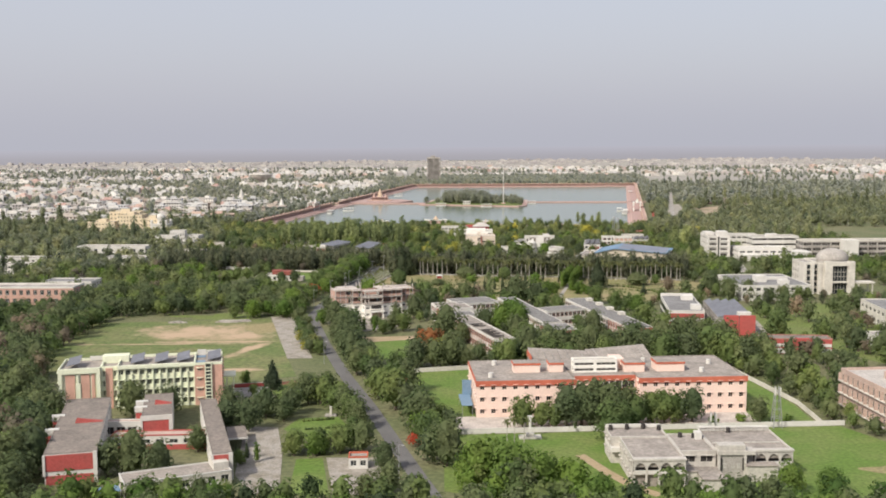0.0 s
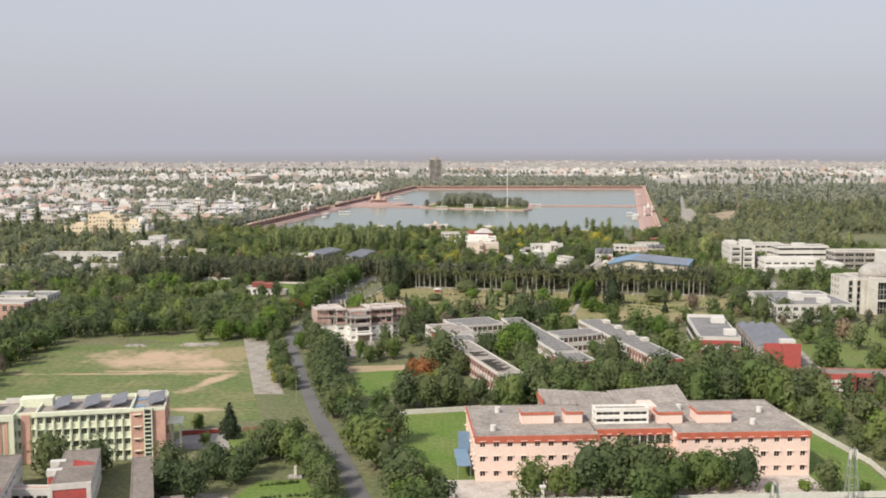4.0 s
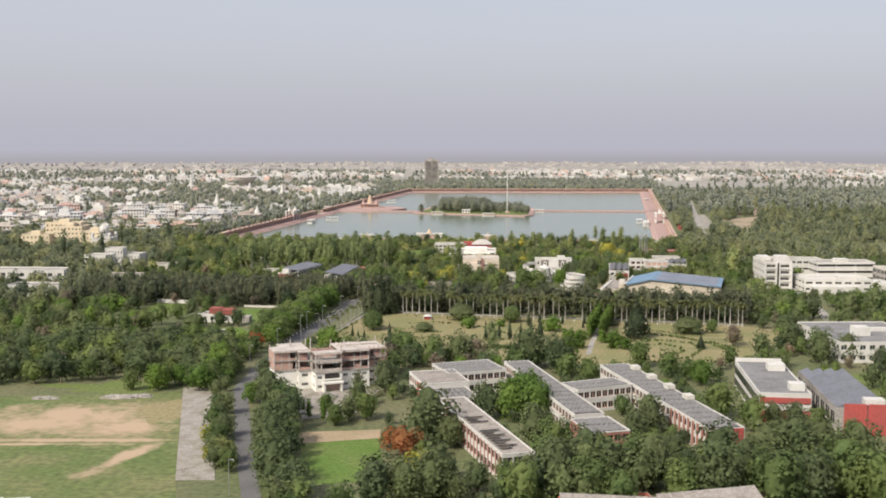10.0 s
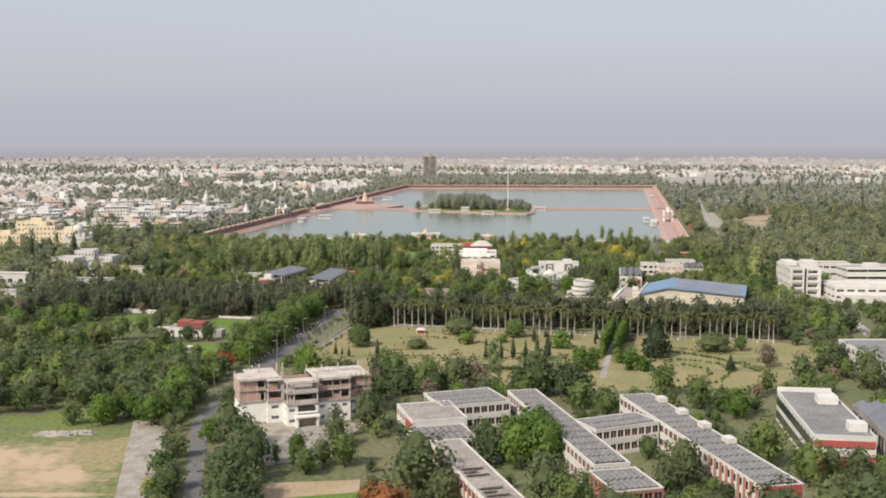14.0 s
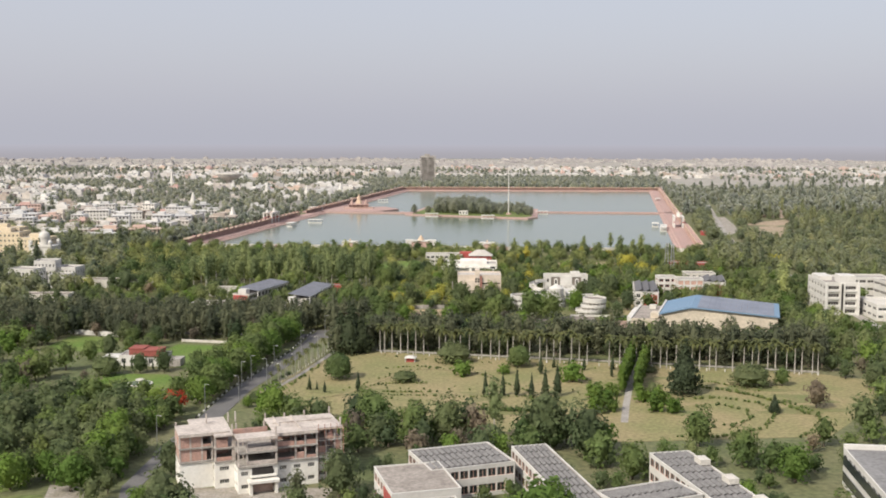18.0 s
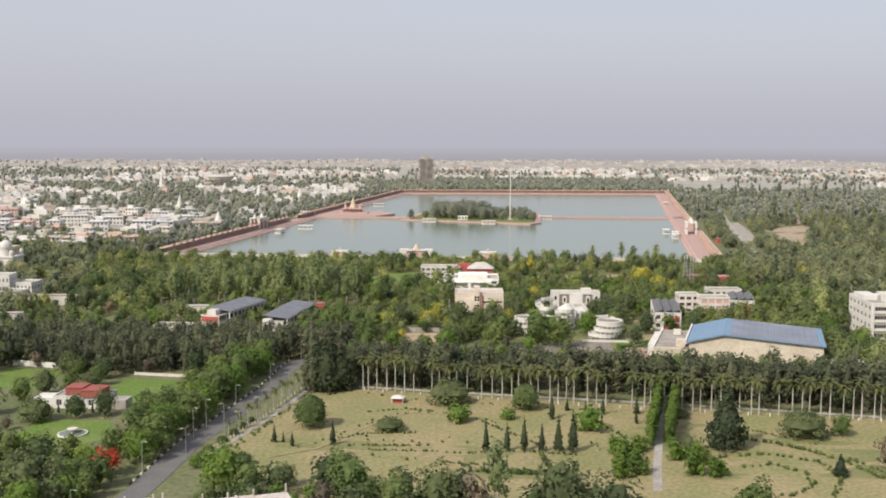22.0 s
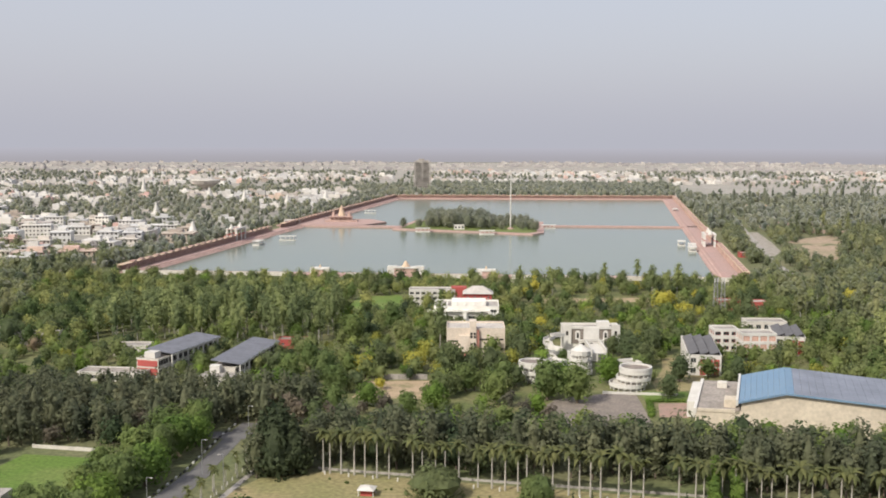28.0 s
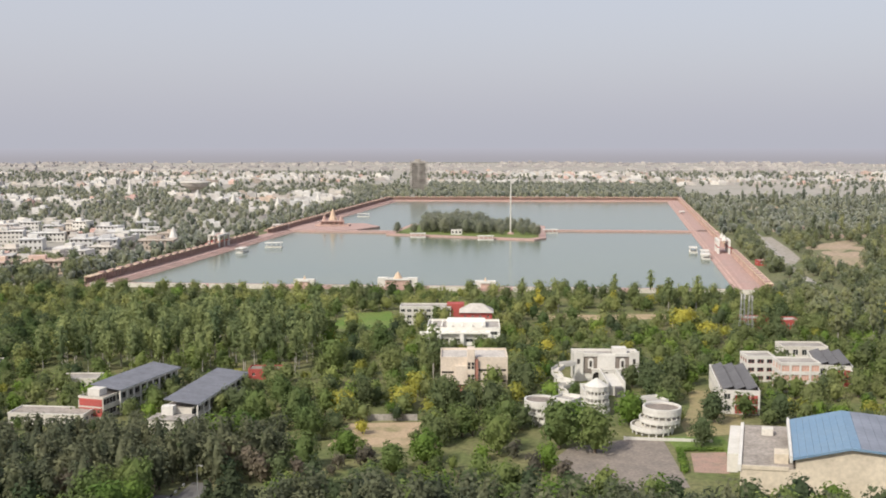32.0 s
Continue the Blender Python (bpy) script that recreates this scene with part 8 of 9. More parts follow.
low_hedge(((21.5, 580.1), (30, 579), (40.4, 578)), "bright clipped hedge across the park", 0.6, 0.4, 0.6, 0.3)
low_hedge(((-43, 313), (-29, 317)), "low clipped garden hedge", 0.9, 0.3, 0.4, 0.15)
low_hedge(((-41, 304), (-27, 307)), "low clipped garden hedge", 0.9, 0.25, 0.35, 0.15)
low_hedge(((-40, 297), (-25, 299)), "low clipped garden hedge", 0.9, 0.25, 0.35, 0.15)
sheet("lawn_fountain", ((-110, 604), (-108, 630), (-88, 629), (-79, 612), (-90, 601)), 0.06, "lawn", "garden lawn round a small fountain", "lawn")
ob = thing("garden_fountain", "round pale stone fountain basin on a garden lawn", "fountain", (-93.3, 613.6, 0))
for nm, r, z0, z1, mt in (("basin", 4.2, 0, 0.5, "offwhite"), ("pool", 3.7, 0.5, 0.56, "water"), ("pedestal", 0.7, 0.56, 1.6, "offwhite"), ("bowl", 1.5, 1.6, 1.85, "offwhite")):
    bm = bmesh.new()
    drum(bm, 0, 0, r, z0, z1, 24)
    part(nm, mesh_of(bm, nm, mt), ob)
ob = thing("park_kiosk", "small red and white kiosk with pale hipped roof", "kiosk", (-3.6, 650.5, 0), -8)
lump_box(ob, "room", 0, 0, 0, 4.2, 3.2, 2.3, "red")
for q in ((-0.7, -0.7), (4.6, -0.7), (-0.7, 3.6), (4.6, 3.6)):
    lump_box(ob, "post", *q, 0, q[0] + 0.3, q[1] + 0.3, 2.4, "white")
bm = bmesh.new()
bmesh.ops.create_cone(bm, cap_ends=True, segments=4, radius1=4.4, radius2=1.4, depth=1.0, matrix=pose(2.1, 1.6, 2.9, 0, 0, 45))
part("roof", mesh_of(bm, "roof", "white"), ob)
ob.scale = (0.68, 0.68, 0.68)


def bollard(x, y, first=[]):
    m = pose(x, y, 0)
    if first:
        return copy_thing(first[0], m)
    ob = tagged(new("bollard"), "short white painted bollard on the park lawn", "bollard", "bollards along the palm row")
    bm = bmesh.new()
    bmesh.ops.create_cone(bm, cap_ends=True, segments=8, radius1=0.22, radius2=0.16, depth=0.8, matrix=pose(0, 0, 0.4))
    part("post", mesh_of(bm, "post", "white"), ob)
    bm = bmesh.new()
    bmesh.ops.create_uvsphere(bm, u_segments=8, v_segments=5, radius=0.2, matrix=pose(0, 0, 0.85))
    part("knob", mesh_of(bm, "knob", "white"), ob)
    ob.matrix_basis = m
    first.append(ob)
    return ob


def street_lamp(x, y, turn, first=[]):
    m = pose(x, y, 0, 0, 0, turn)
    if first:
        return copy_thing(first[0], m)
    ob = tagged(new("street_lamp"), "pale steel street lamp with one short arm", "street lamp", "street lamps along the road")
    bm = bmesh.new()
    bmesh.ops.create_cone(bm, cap_ends=True, segments=8, radius1=0.11, radius2=0.06, depth=9, matrix=pose(0, 0, 4.5))
    part("pole", mesh_of(bm, "pole", "steel"), ob)
    part("arm", box_mesh("arm", 0, -0.06, 8.9, 1.0, 0.06, 9.02, "steel"), ob)
    part("lamp_head", box_mesh("lamp_head", 0.8, -0.13, 8.78, 1.4, 0.13, 8.92, "white", 0.03), ob)
    ob.matrix_basis = m
    first.append(ob)
    return ob


for i in range(len(ROAD) - 2):
    (x0, y0), (x1, y1) = ROAD[i + 1], ROAD[i + 2]
    for k in ((0.3,) if i % 3 == 0 and y0 < 500 else ()):
        street_lamp(x0 + (x1 - x0) * k - 5.2, y0 + (y1 - y0) * k, 0)
        if i % 2:
            street_lamp(x0 + (x1 - x0) * k + 5.2, y0 + (y1 - y0) * k + 6, 180)

for x, y, turn in ((-62.7, 576.4, 0), (-57.8, 609.4, 0), (-56.3, 619, 0), (-51.2, 637, 0), (-45.6, 667.5, 0), (-40, 702, 0), (-54.7, 588.4, 180), (-50.2, 614.5, 180), (-44, 606, 180), (-41.5, 622.3, 180), (-37.5, 655, 180), (-67.5, 540, 0)):
    street_lamp(x, y, turn)
ob = thing("road_kerb", "black and white kerb blocks along the road", "kerb")
pts = [(x - 4.0, y) for x, y in ROAD if y > 540 and y < 720]
for (x0, y0), (x1, y1) in zip(pts, pts[1:]):
    n = int(math.hypot(x1 - x0, y1 - y0) / 2.4)
    for i in range(n):
        part("kerb_block", cached(("kerb", i % 2), lambda: box_mesh("kerb_block", -0.25, 0, 0, 0.25, 1.2, 0.45, "white" if i % 2 else "dark", 0.03)), ob, m=pose(x0 + (x1 - x0) * i / n, y0 + (y1 - y0) * i / n, 0))

def rubble_heap(x, y, rx, ry, h, seed):
    """A low heap of broken pale stone: a mounded core with loose lumps over it."""
    rng = np.random.default_rng(seed)
    ob = thing("rubble_heap", "low heap of pale rubble and broken concrete", "rubble", (x, y, 0))
    bm = bmesh.new()
    bmesh.ops.create_icosphere(bm, subdivisions=3, radius=1.0)
    for v in bm.verts:
        k = 1 + 0.18 * math.sin(v.co.x * 7 + seed) * math.cos(v.co.y * 6)
        v.co = (v.co.x * rx * k, v.co.y * ry * k, max(v.co.z, -0.05) * h * k)
    part("core", mesh_of(bm, "core", "dirtyconcrete"), ob)
    bm = bmesh.new()
    for i in range(46):
        a, r, c = rng.uniform(0, 2 * math.pi), math.sqrt(rng.uniform(0, 1.1)), rng.uniform(0.18, 0.5)
        px, py, pz = r * rx * math.cos(a), r * ry * math.sin(a), h * math.sqrt(max(0.0, 1 - r * r))
        bmesh.ops.create_icosphere(bm, subdivisions=1, radius=c, matrix=pose(px, py, pz, 0, 0, 60 * i) @ Matrix.Diagonal((1.5, 1.0, 0.7, 1)))
    part("loose_stone", mesh_of(bm, "loose_stone", "concrete"), ob, "pale broken stones")


rubble_heap(-102.5, 494, 6.5, 2.2, 1.1, 3)
rubble_heap(-96, 495.5, 4.0, 1.8, 0.9, 4)
rubble_heap(-127, 493, 4.5, 1.6, 0.8, 5)
rubble_heap(-33, 494.5, 3.2, 2.2, 1.6, 6)

# ---- trees that stand out ----
for kind, x, y, s in (("dark", -97.5, 320, 1.3), ("dark", -86.5, 323, 1.05), ("dark", -66.4, 315, 1.15), ("cedar", -59.3, 355.5, 0.74), ("mid", -70.4, 364.4, 0.55), ("dark", -55.5, 318, 1.05),
                      ("dark", -48, 321.5, 0.95), ("mid", -35.4, 328, 0.9), ("dark", -80.5, 262, 1.3), ("dark", -87, 262, 1.0), ("dark", -68.4, 282.6, 0.8), ("dark", -73, 260, 1.05),
                      ("hedge", -50.2, 272.9, 0.8), ("mid", -54.4, 270, 0.5), ("mid", -92, 281, 0.5)):
    tree(kind, x, y, s)
for kind, x, y, s in (("mid", 23.5, 305, 1.05), ("mid", 29.1, 304.8, 0.9), ("dark", 37, 306, 1.35), ("dark", 46, 309, 1.5), ("dark", 54.3, 307.5, 1.35), ("dark", 41.5, 307, 1.4), ("dark", 50, 305.5, 1.45), ("mid", 57.5, 305, 1.15), ("mid", 53, 299.5, 1.0), ("mid", 33, 304.5, 0.9), ("mid", 63, 309, 1.1), ("mid", 70.5, 309.5, 1.0), ("mid", 47.8, 290, 1.35), ("mid", 66.7, 309, 1.2),
                      ("dark", 75.2, 309.5, 1.15), ("shrub", 81.2, 307.8, 0.9), ("shrub", 89.9, 309.5, 1.0), ("dark", 95.6, 308.7, 0.85), ("shrub", 104, 308.4, 0.9)):
    tree(kind, x, y, s)
for kind, x, y, s in (("bright", 30.3, 471, 1.8), ("bright", 26.5, 467, 1.5), ("bright", 34, 466, 1.55), ("bright", 33, 475, 1.5), ("dark", 1.5, 441, 1.75), ("dark", 7.5, 436, 1.0), ("dark", 14, 399, 0.85), ("mid", 21, 398, 0.9), ("dark", 26.5, 403, 0.9), ("dark", 18.9, 467, 1.2), ("dark", 31, 438, 1.3), ("mid", 35.6, 427, 1.2), ("mid", 46.4, 418, 1.05), ("dark", 65.2, 449, 1.3), ("dark", 60.5, 443, 0.95), ("mid", 61.6, 472, 0.75),
                      ("mid", 59.8, 421, 1.05), ("dark", 66.3, 421, 0.9), ("bright", 80, 496, 0.75), ("mid", 90.2, 466, 1.4), ("mid", 96.5, 452, 1.2), ("dark", 98.2, 436, 0.9), ("dark", 102, 430, 1.1), ("mid", 74.3, 412, 0.9), ("dark", 108, 428, 1.0)):
    tree(kind, x, y, s)
for kind, x, y, s in (("mid", -9.9, 556, 1.3), ("mid", 2.1, 541, 1.35), ("dark", 11.4, 546, 1.35), ("euc", 24.6, 549, 0.95), ("dark", 38.1, 540, 1.7), ("dark", 48, 533, 1.5), ("dark", -14.2, 501, 1.22), ("pine", -22.5, 490, 0.72), ("dark", -21.4, 482, 0.95), ("mid", -18, 466, 1.0),
                      ("dark", -23.4, 466, 0.8), ("mid", 57, 514, 1.1), ("mid", 80, 542, 1.2), ("mid", 88, 526, 1.1), ("bright", 96.5, 512, 1.2), ("mid", -31.4, 475.7, 0.7), ("hedge", -31.2, 465.6, 1.0), ("mid", -27, 459, 0.8), ("hedge", -36, 468, 0.9)):
    tree(kind, x, y, s)
for kind, x, y, s in (("mid", -17.7, 380, 0.95), ("dark", -10.6, 389, 1.3), ("dark", -3.3, 389, 1.15), ("yellow", 0.3, 407, 1.2), ("dark", 2.6, 391, 1.25), ("dark", 8.5, 391, 0.8), ("dark", 18.9, 389, 0.75), ("mid", 23.9, 386, 1.35), ("dark", 32.8, 396, 1.55), ("mid", 40.6, 391.5, 1.3), ("mid", 47, 386, 1.15),
                      ("dark", 56.9, 402, 1.45), ("mid", 60.9, 387, 1.3), ("dark", 69.9, 391, 1.55), ("dark", 79.9, 403, 1.3), ("mid", 83.2, 387, 1.55), ("dark", 91.7, 389, 1.4), ("mid", 102, 396, 1.7), ("mid", 107, 388, 1.5), ("dark", 114, 386, 1.3)):
    tree(kind, x, y, s)
for kind, x, y, s in (("dark", 127, 408, 1.0), ("mid", 142, 438, 1.5), ("bright", -78.3, 504, 1.2), ("dark", -50.4, 482, 1.3), ("dark", -43.2, 438, 1.4), ("dark", -36.5, 404, 1.35), ("dark", -32.1, 378, 1.15), ("dark", -57.5, 516, 1.0), ("mid", -21.5, 342, 1.2), ("dark", -57.6, 447, 0.75), ("mid", -50, 415, 0.7),
                      ("mid", -46, 350, 0.8), ("mid", -64.7, 348, 0.45), ("dark", -41, 428, 1.2), ("dark", -44, 460, 1.1), ("dark", -30, 392, 1.1), ("dark", -46, 450, 1.0), ("dark", -39, 415, 1.15)):
    tree(kind, x, y, s)
for kind, x, y, s in (("dark", -137, 330, 1.6), ("dark", -119, 292, 1.4), ("dark", -112, 258, 1.4), ("dry", -126, 289, 1.5), ("dark", -134, 340, 1.0), ("dark", -104, 240, 1.2), ("dark", -150, 380, 1.4), ("dark", -112, 275, 1.2), ("dark", -118, 308, 1.3)):
    tree(kind, x, y, s)
for kind, x, y, s in (("bright", -93, 505, 1.15), ("mid", -102, 505, 0.8), ("bright", -76, 530, 1.35), ("bright", -79.5, 545, 1.2), ("mid", -92, 511, 0.9), ("bright", -87, 513, 0.95), ("dark", -80, 511, 0.9), ("mid", -74.5, 510, 0.85), ("bright", -77, 521, 1.25), ("mid", -71.5, 518, 0.9)):
    tree(kind, x, y, s)
for kind, x, y, s in (("scarlet", -71.6, 577, 1.0), ("bright", -40, 563, 1.55), ("mid", -33, 558, 1.1), ("dark", -25.5, 569, 0.62), ("bright", -51, 583, 0.45), ("mid", -12, 566, 1.1), ("bright", -57, 487, 0.9)):
    tree(kind, x, y, s)
for kind, x, y, s in (("euc", 15.4, 828, 1.15), ("euc", 12, 830, 0.95), ("dark", 19.3, 784, 1.35), ("dark", 46.5, 806, 1.35), ("dark", 34, 784, 1.1), ("bright", 13.8, 731, 1.15), ("mid", 33.7, 741, 1.25), ("bright", 56.5, 758, 1.3), ("mid", 60.5, 741, 1.45), ("bright", 75.5, 770, 1.3), ("dark", 71, 800, 0.7), ("mid", 62.5, 800, 0.7), ("dark", 89, 803, 1.1), ("dark", 85, 818, 0.9),
                      ("dark", 89.7, 811, 1.25), ("mid", 51, 745, 1.6), ("dark", 92, 748, 0.9), ("dark", 92.4, 794, 1.1), ("dark", 101, 772, 1.1), ("dark", 122, 772, 1.0)):
    tree(kind, x, y, s)
for kind, x, y, s in (("yellow", 127, 923, 1.7), ("yellow", 133.3, 902, 1.3), ("yellow", -11.6, 780, 1.1), ("yellow", 6.4, 794, 0.95), ("mid", -25, 768, 1.4), ("mid", -33.5, 792, 1.2), ("bright", -44, 745, 1.35), ("mid", -37.6, 768, 1.3), ("mid", -20, 753, 1.2), ("bright", -46, 844, 1.1), ("dark", -7.3, 792, 1.15), ("mid", -21.3, 839, 1.6),
                      ("mid", -6, 874, 1.4), ("mid", 37, 866, 1.0), ("bright", -8, 736, 1.05), ("mid", -18, 727, 1.1), ("mid", 5.3, 722, 1.0), ("mid", 37.5, 764, 1.1), ("yellow", 60, 872, 1.0), ("yellow", 62.4, 884, 0.9), ("yellow", -14.2, 785, 1.1), ("yellow", 5.7, 788, 1.15), ("yellow", -5, 760, 0.6), ("bright", -37.7, 750, 1.2), ("euc", 132, 976, 1.0), ("euc", 146, 976, 1.05), ("euc", 139, 968, 0.9), ("yellow", 10.5, 806, 1.25), ("garden", 0.8, 834, 1.3), ("garden", 182, 909, 1.3), ("garden", 194, 915, 1.2), ("garden", 203, 908, 1.3), ("mid", 52, 842, 1.2), ("mid", 24.3, 757, 1.1), ("bright", 46, 727, 0.9), ("dark", 101, 820, 1.3)):
    tree(kind, x, y, s)
for i in range(2, 16):
    x, y = along(ROAD[9], ROAD[13], i / 15)
    tree("bright" if i % 3 else "mid", x - 9.2 - 1.5 * math.sin(i * 1.7), y, 1.3 + 0.15 * math.sin(i * 2.1), 1.0, "roadside trees")
for i in range(2, 14):
    x, y = along(ROAD[9], ROAD[13], i / 13)
    tree("mid", x - 16 - 2 * math.sin(i * 1.3), y + 2, 1.1 + 0.2 * math.sin(i * 2.7), 1.0, "roadside trees")

for kind, x, y, s in (("dark", -65, 305, 1.0), ("dark", -58, 303, 1.1), ("mid", -41, 278, 0.85), ("bright", -35, 278, 0.85), ("mid", -28.6, 280, 0.9), ("mid", -33.6, 332, 0.95), ("dark", -31, 321, 1.0), ("mid", -28, 312.5, 1.0), ("dark", -25.2, 304, 0.95), ("dark", -22.6, 281, 0.95), ("mid", -26, 294, 0.75), ("dark", -44.3, 335, 1.1), ("mid", -40.4, 349, 0.8), ("mid", -31.2, 327, 0.75),
                      ("dark", -49.3, 314, 0.8), ("dark", -13.2, 246, 0.9), ("dark", -15.6, 265, 0.85), ("dark", -18.4, 239, 0.85), ("dark", 104, 456, 0.85), ("dark", 110, 455, 0.9), ("mid", 116, 453, 0.85), ("mid", 122, 442, 0.7)):
    tree(kind, x, y, s)
for kind, x, y, s in (("dark", -104.5, 662, 0.8), ("mid", -106, 673, 0.8), ("bush", -109.3, 628, 1.35), ("dark", -98.5, 631, 0.8), ("dark", -90.5, 634, 0.85), ("mid", -79, 638, 0.8), ("dry", -114, 618, 0.5), ("mid", -123, 652, 0.9), ("dark", -119, 661, 0.9), ("mid", -112, 664, 0.75), ("dark", -121, 690, 0.9), ("mid", -116, 683, 0.85), ("dark", -107, 684, 0.85), ("mid", -71, 655, 0.8), ("mid", -72, 668, 0.85)):
    tree(kind, x, y, s)
tree("red", -5.2, 428, 1.5, 0.78)
for kind, x, y, s in (("mid", 31, 412, 1.25), ("dark", 42, 412, 1.35), ("mid", 54, 409, 1.3), ("dark", 76, 411, 1.5), ("dark", 87, 411, 1.5), ("dark", 96, 414, 1.55), ("dark", 104, 420, 1.4), ("dark", 151, 548, 1.3), ("mid", 156, 563, 1.25), ("dark", 148, 571, 1.3), ("dark", 163, 552, 1.2), ("dark", 112, 412, 1.5), ("garden", -52.6, 421.5, 0.85), ("dark", 179, 543, 1.0), ("mid", 188, 546, 0.9), ("dark", 170, 538, 0.9)):
    tree(kind, x, y, s)
for i in range(6):
    tree("cypress", -106 + 2.6 * i, 637.4 + 0.5 * math.sin(i * 2.2), 0.42 + 0.06 * math.sin(i * 3.1), 1.0, "cypresses before the garden house")
tree("scarlet", -8, 286, 0.6, 0.95)
tree("red", -19.5, 345, 0.55, 0.9)
for x, y, s in ((-56.6, 276.7, 0.55), (-53.6, 276.6, 0.6), (-51.1, 277, 0.55), (-58.8, 273.5, 0.5)):
    tree("cypress", x, y, s, 1.0, "cypresses beside the yard")
for i in range(26):
    k = i / 25
    bollard(-14 + 158 * k, 667 - 38 * k - 3.0 * math.sin(math.pi * k))
ob = thing("path_fence", "low white post fence along the park footpath", "fence")
for i in range(34):
    x, y = along((-50.5, 598), (-41.5, 634), i / 18) if i < 19 else along((-41.5, 634), (-32, 690), (i - 18) / 16)
    part("post", cached("fence_post", lambda: box_mesh("post", -0.09, -0.09, 0, 0.09, 0.09, 0.95, "white")), ob, m=pose(x, y, 0))
ob = thing("garden_monument", "small white garden monument on a low plinth", "monument", (24.8, 294, 0))
lump_box(ob, "plinth", -3.2, -1.6, 0, 3.2, 1.6, 0.6, "offwhite")
lump_box(ob, "step", -1.2, -0.9, 0.6, 1.2, 0.9, 1.4, "offwhite")
lump_box(ob, "pillar", -0.35, -0.35, 1.4, 0.35, 0.35, 6.0, "white")
lump_box(ob, "cap", -0.7, -0.5, 6.0, 0.7, 0.5, 6.5, "white")
for x, y, s in ((20, 289, 0.62), (22.6, 287.5, 0.7), (18, 291, 0.55)):
    palm(x, y, s, 40 * x, "garden palms")

for kind, x, y, s in (("bright", 9.1, 254, 1.5), ("bright", 16.5, 248, 1.6), ("bright", 24, 247, 1.3), ("dark", 0.6, 268, 1.35), ("bright", 31, 243, 1.2), ("mid", -5, 286, 1.1), ("bright", 83, 244, 1.0),
                      ("bright", 93, 243, 0.9), ("mid", -15.5, 327, 1.6), ("dark", -7, 302, 1.3), ("dark", -12.6, 350, 1.25), ("dark", -23.8, 360, 1.1), ("dark", 44, 306, 1.1), ("mid", -84, 240, 0.75), ("dark", -74, 240, 0.6), ("mid", -64, 241, 0.7), ("mid", -52, 241, 0.6), ("dark", -58, 240, 0.75)):
    tree(kind, x, y, s)
for kind, x, y, s in (("mid", -0.5, 308, 0.75), ("bright", -2, 312, 0.45), ("shrub", -4, 311, 1.0), ("hedge", -69.3, 361.6, 0.85)):
    tree(kind, x, y, s)
long_wall("garden_wall", "low brick-red garden wall before the playing field", ((-57, 363), (-48.4, 365.8)), 1.0, "brickred")
long_wall("garden_wall", "low brick-red garden wall beside the cream building", ((-73.5, 359.5), (-63.2, 361.6)), 1.0, "brickred")
ob = thing("garden_statue", "small pale garden sculpture on a plinth", "sculpture", (-35.4, 320, 0))
lump_box(ob, "plinth", -1.8, -1.1, 0, 1.8, 1.1, 0.5, "concrete")
lump_box(ob, "block", -0.35, -0.3, 0.5, 0.35, 0.3, 3.0, "offwhite")

# low trees in the gardens before the eastern white blocks
E_RNG = np.random.default_rng(77)
for i in range(26):
    tree(("dark", "mid", "pine", "dark")[i % 4], 190 + i * 6.2 + E_RNG.uniform(-2, 2), 706 + E_RNG.uniform(0, 18) + (0 if i < 12 else 10), E_RNG.uniform(0.42, 0.66), group="garden trees before the white blocks")
for i in range(7):
    tree(("dark", "dry", "mid")[i % 3], 195 + i * 8.5 + E_RNG.uniform(-2, 2), 546 + E_RNG.uniform(0, 10), E_RNG.uniform(0.5, 0.8), group="garden trees before the library")
for i in range(6):
    tree(("mid", "dry", "pine")[i % 3], 150 + i * 9 + E_RNG.uniform(-2, 2), 526 + E_RNG.uniform(0, 14), E_RNG.uniform(0.45, 0.75), group="garden trees before the grey roof")


sheet("pavement_brick_court", ((87, 740.6), (97, 741.6), (92.8, 722.8), (84, 724)), 0.085, "brickpaving", "small brick-paved court beside the sports hall", "pavement")
sheet("drygrass_meadow", ((90, 756.5), (108, 760), (112, 782), (111, 812), (104, 816), (99, 792), (91, 770)), 0.05, "drygrass", "dry grass between the college buildings", "grass")
CLEAR += [[(82, 724), (80, 748), (90, 758), (109, 762), (112, 782), (111, 812), (105, 815), (99, 790), (90, 768), (42, 772), (46, 742), (62, 746), (70, 720)], [(58, 774), (58, 828), (92, 828), (90, 786), (80, 768)]]
for i in range(9):
    tree("shrub", 81.5 + 0.2 * (i % 2) + 0.35 * i, 724 + 2.3 * i, 0.7, 0.75, "clipped shrubs beside the plaza")
    tree("shrub", 86.2 + 1.2 * i, 743.2, 0.62, 0.6, "clipped shrubs beside the plaza")

# ---- woods ----
W_RNG = np.random.default_rng(11)
CLEAR.append([(6, 390), (26, 390), (28, 412), (8, 412)])
MIX = (("mid", 0.45), ("dark", 0.35), ("bright", 0.12), ("dry", 0.08))
FOREST = (("mid", 0.47), ("dark", 0.35), ("bright", 0.12), ("euc", 0.06))
mixed("dense mixed wood west of the road", ((-270, 498), (-150, 506), (-128, 514), (-112, 522), (-98, 524), (-90, 518), (-82, 512), (-76, 560), (-78, 580), (-100, 584), (-150, 590), (-270, 600)), 7.2, W_RNG, (("mid", 0.2), ("dark", 0.75), ("dry", 0.03), ("bright", 0.02)), 0, 0.7, 1.2)
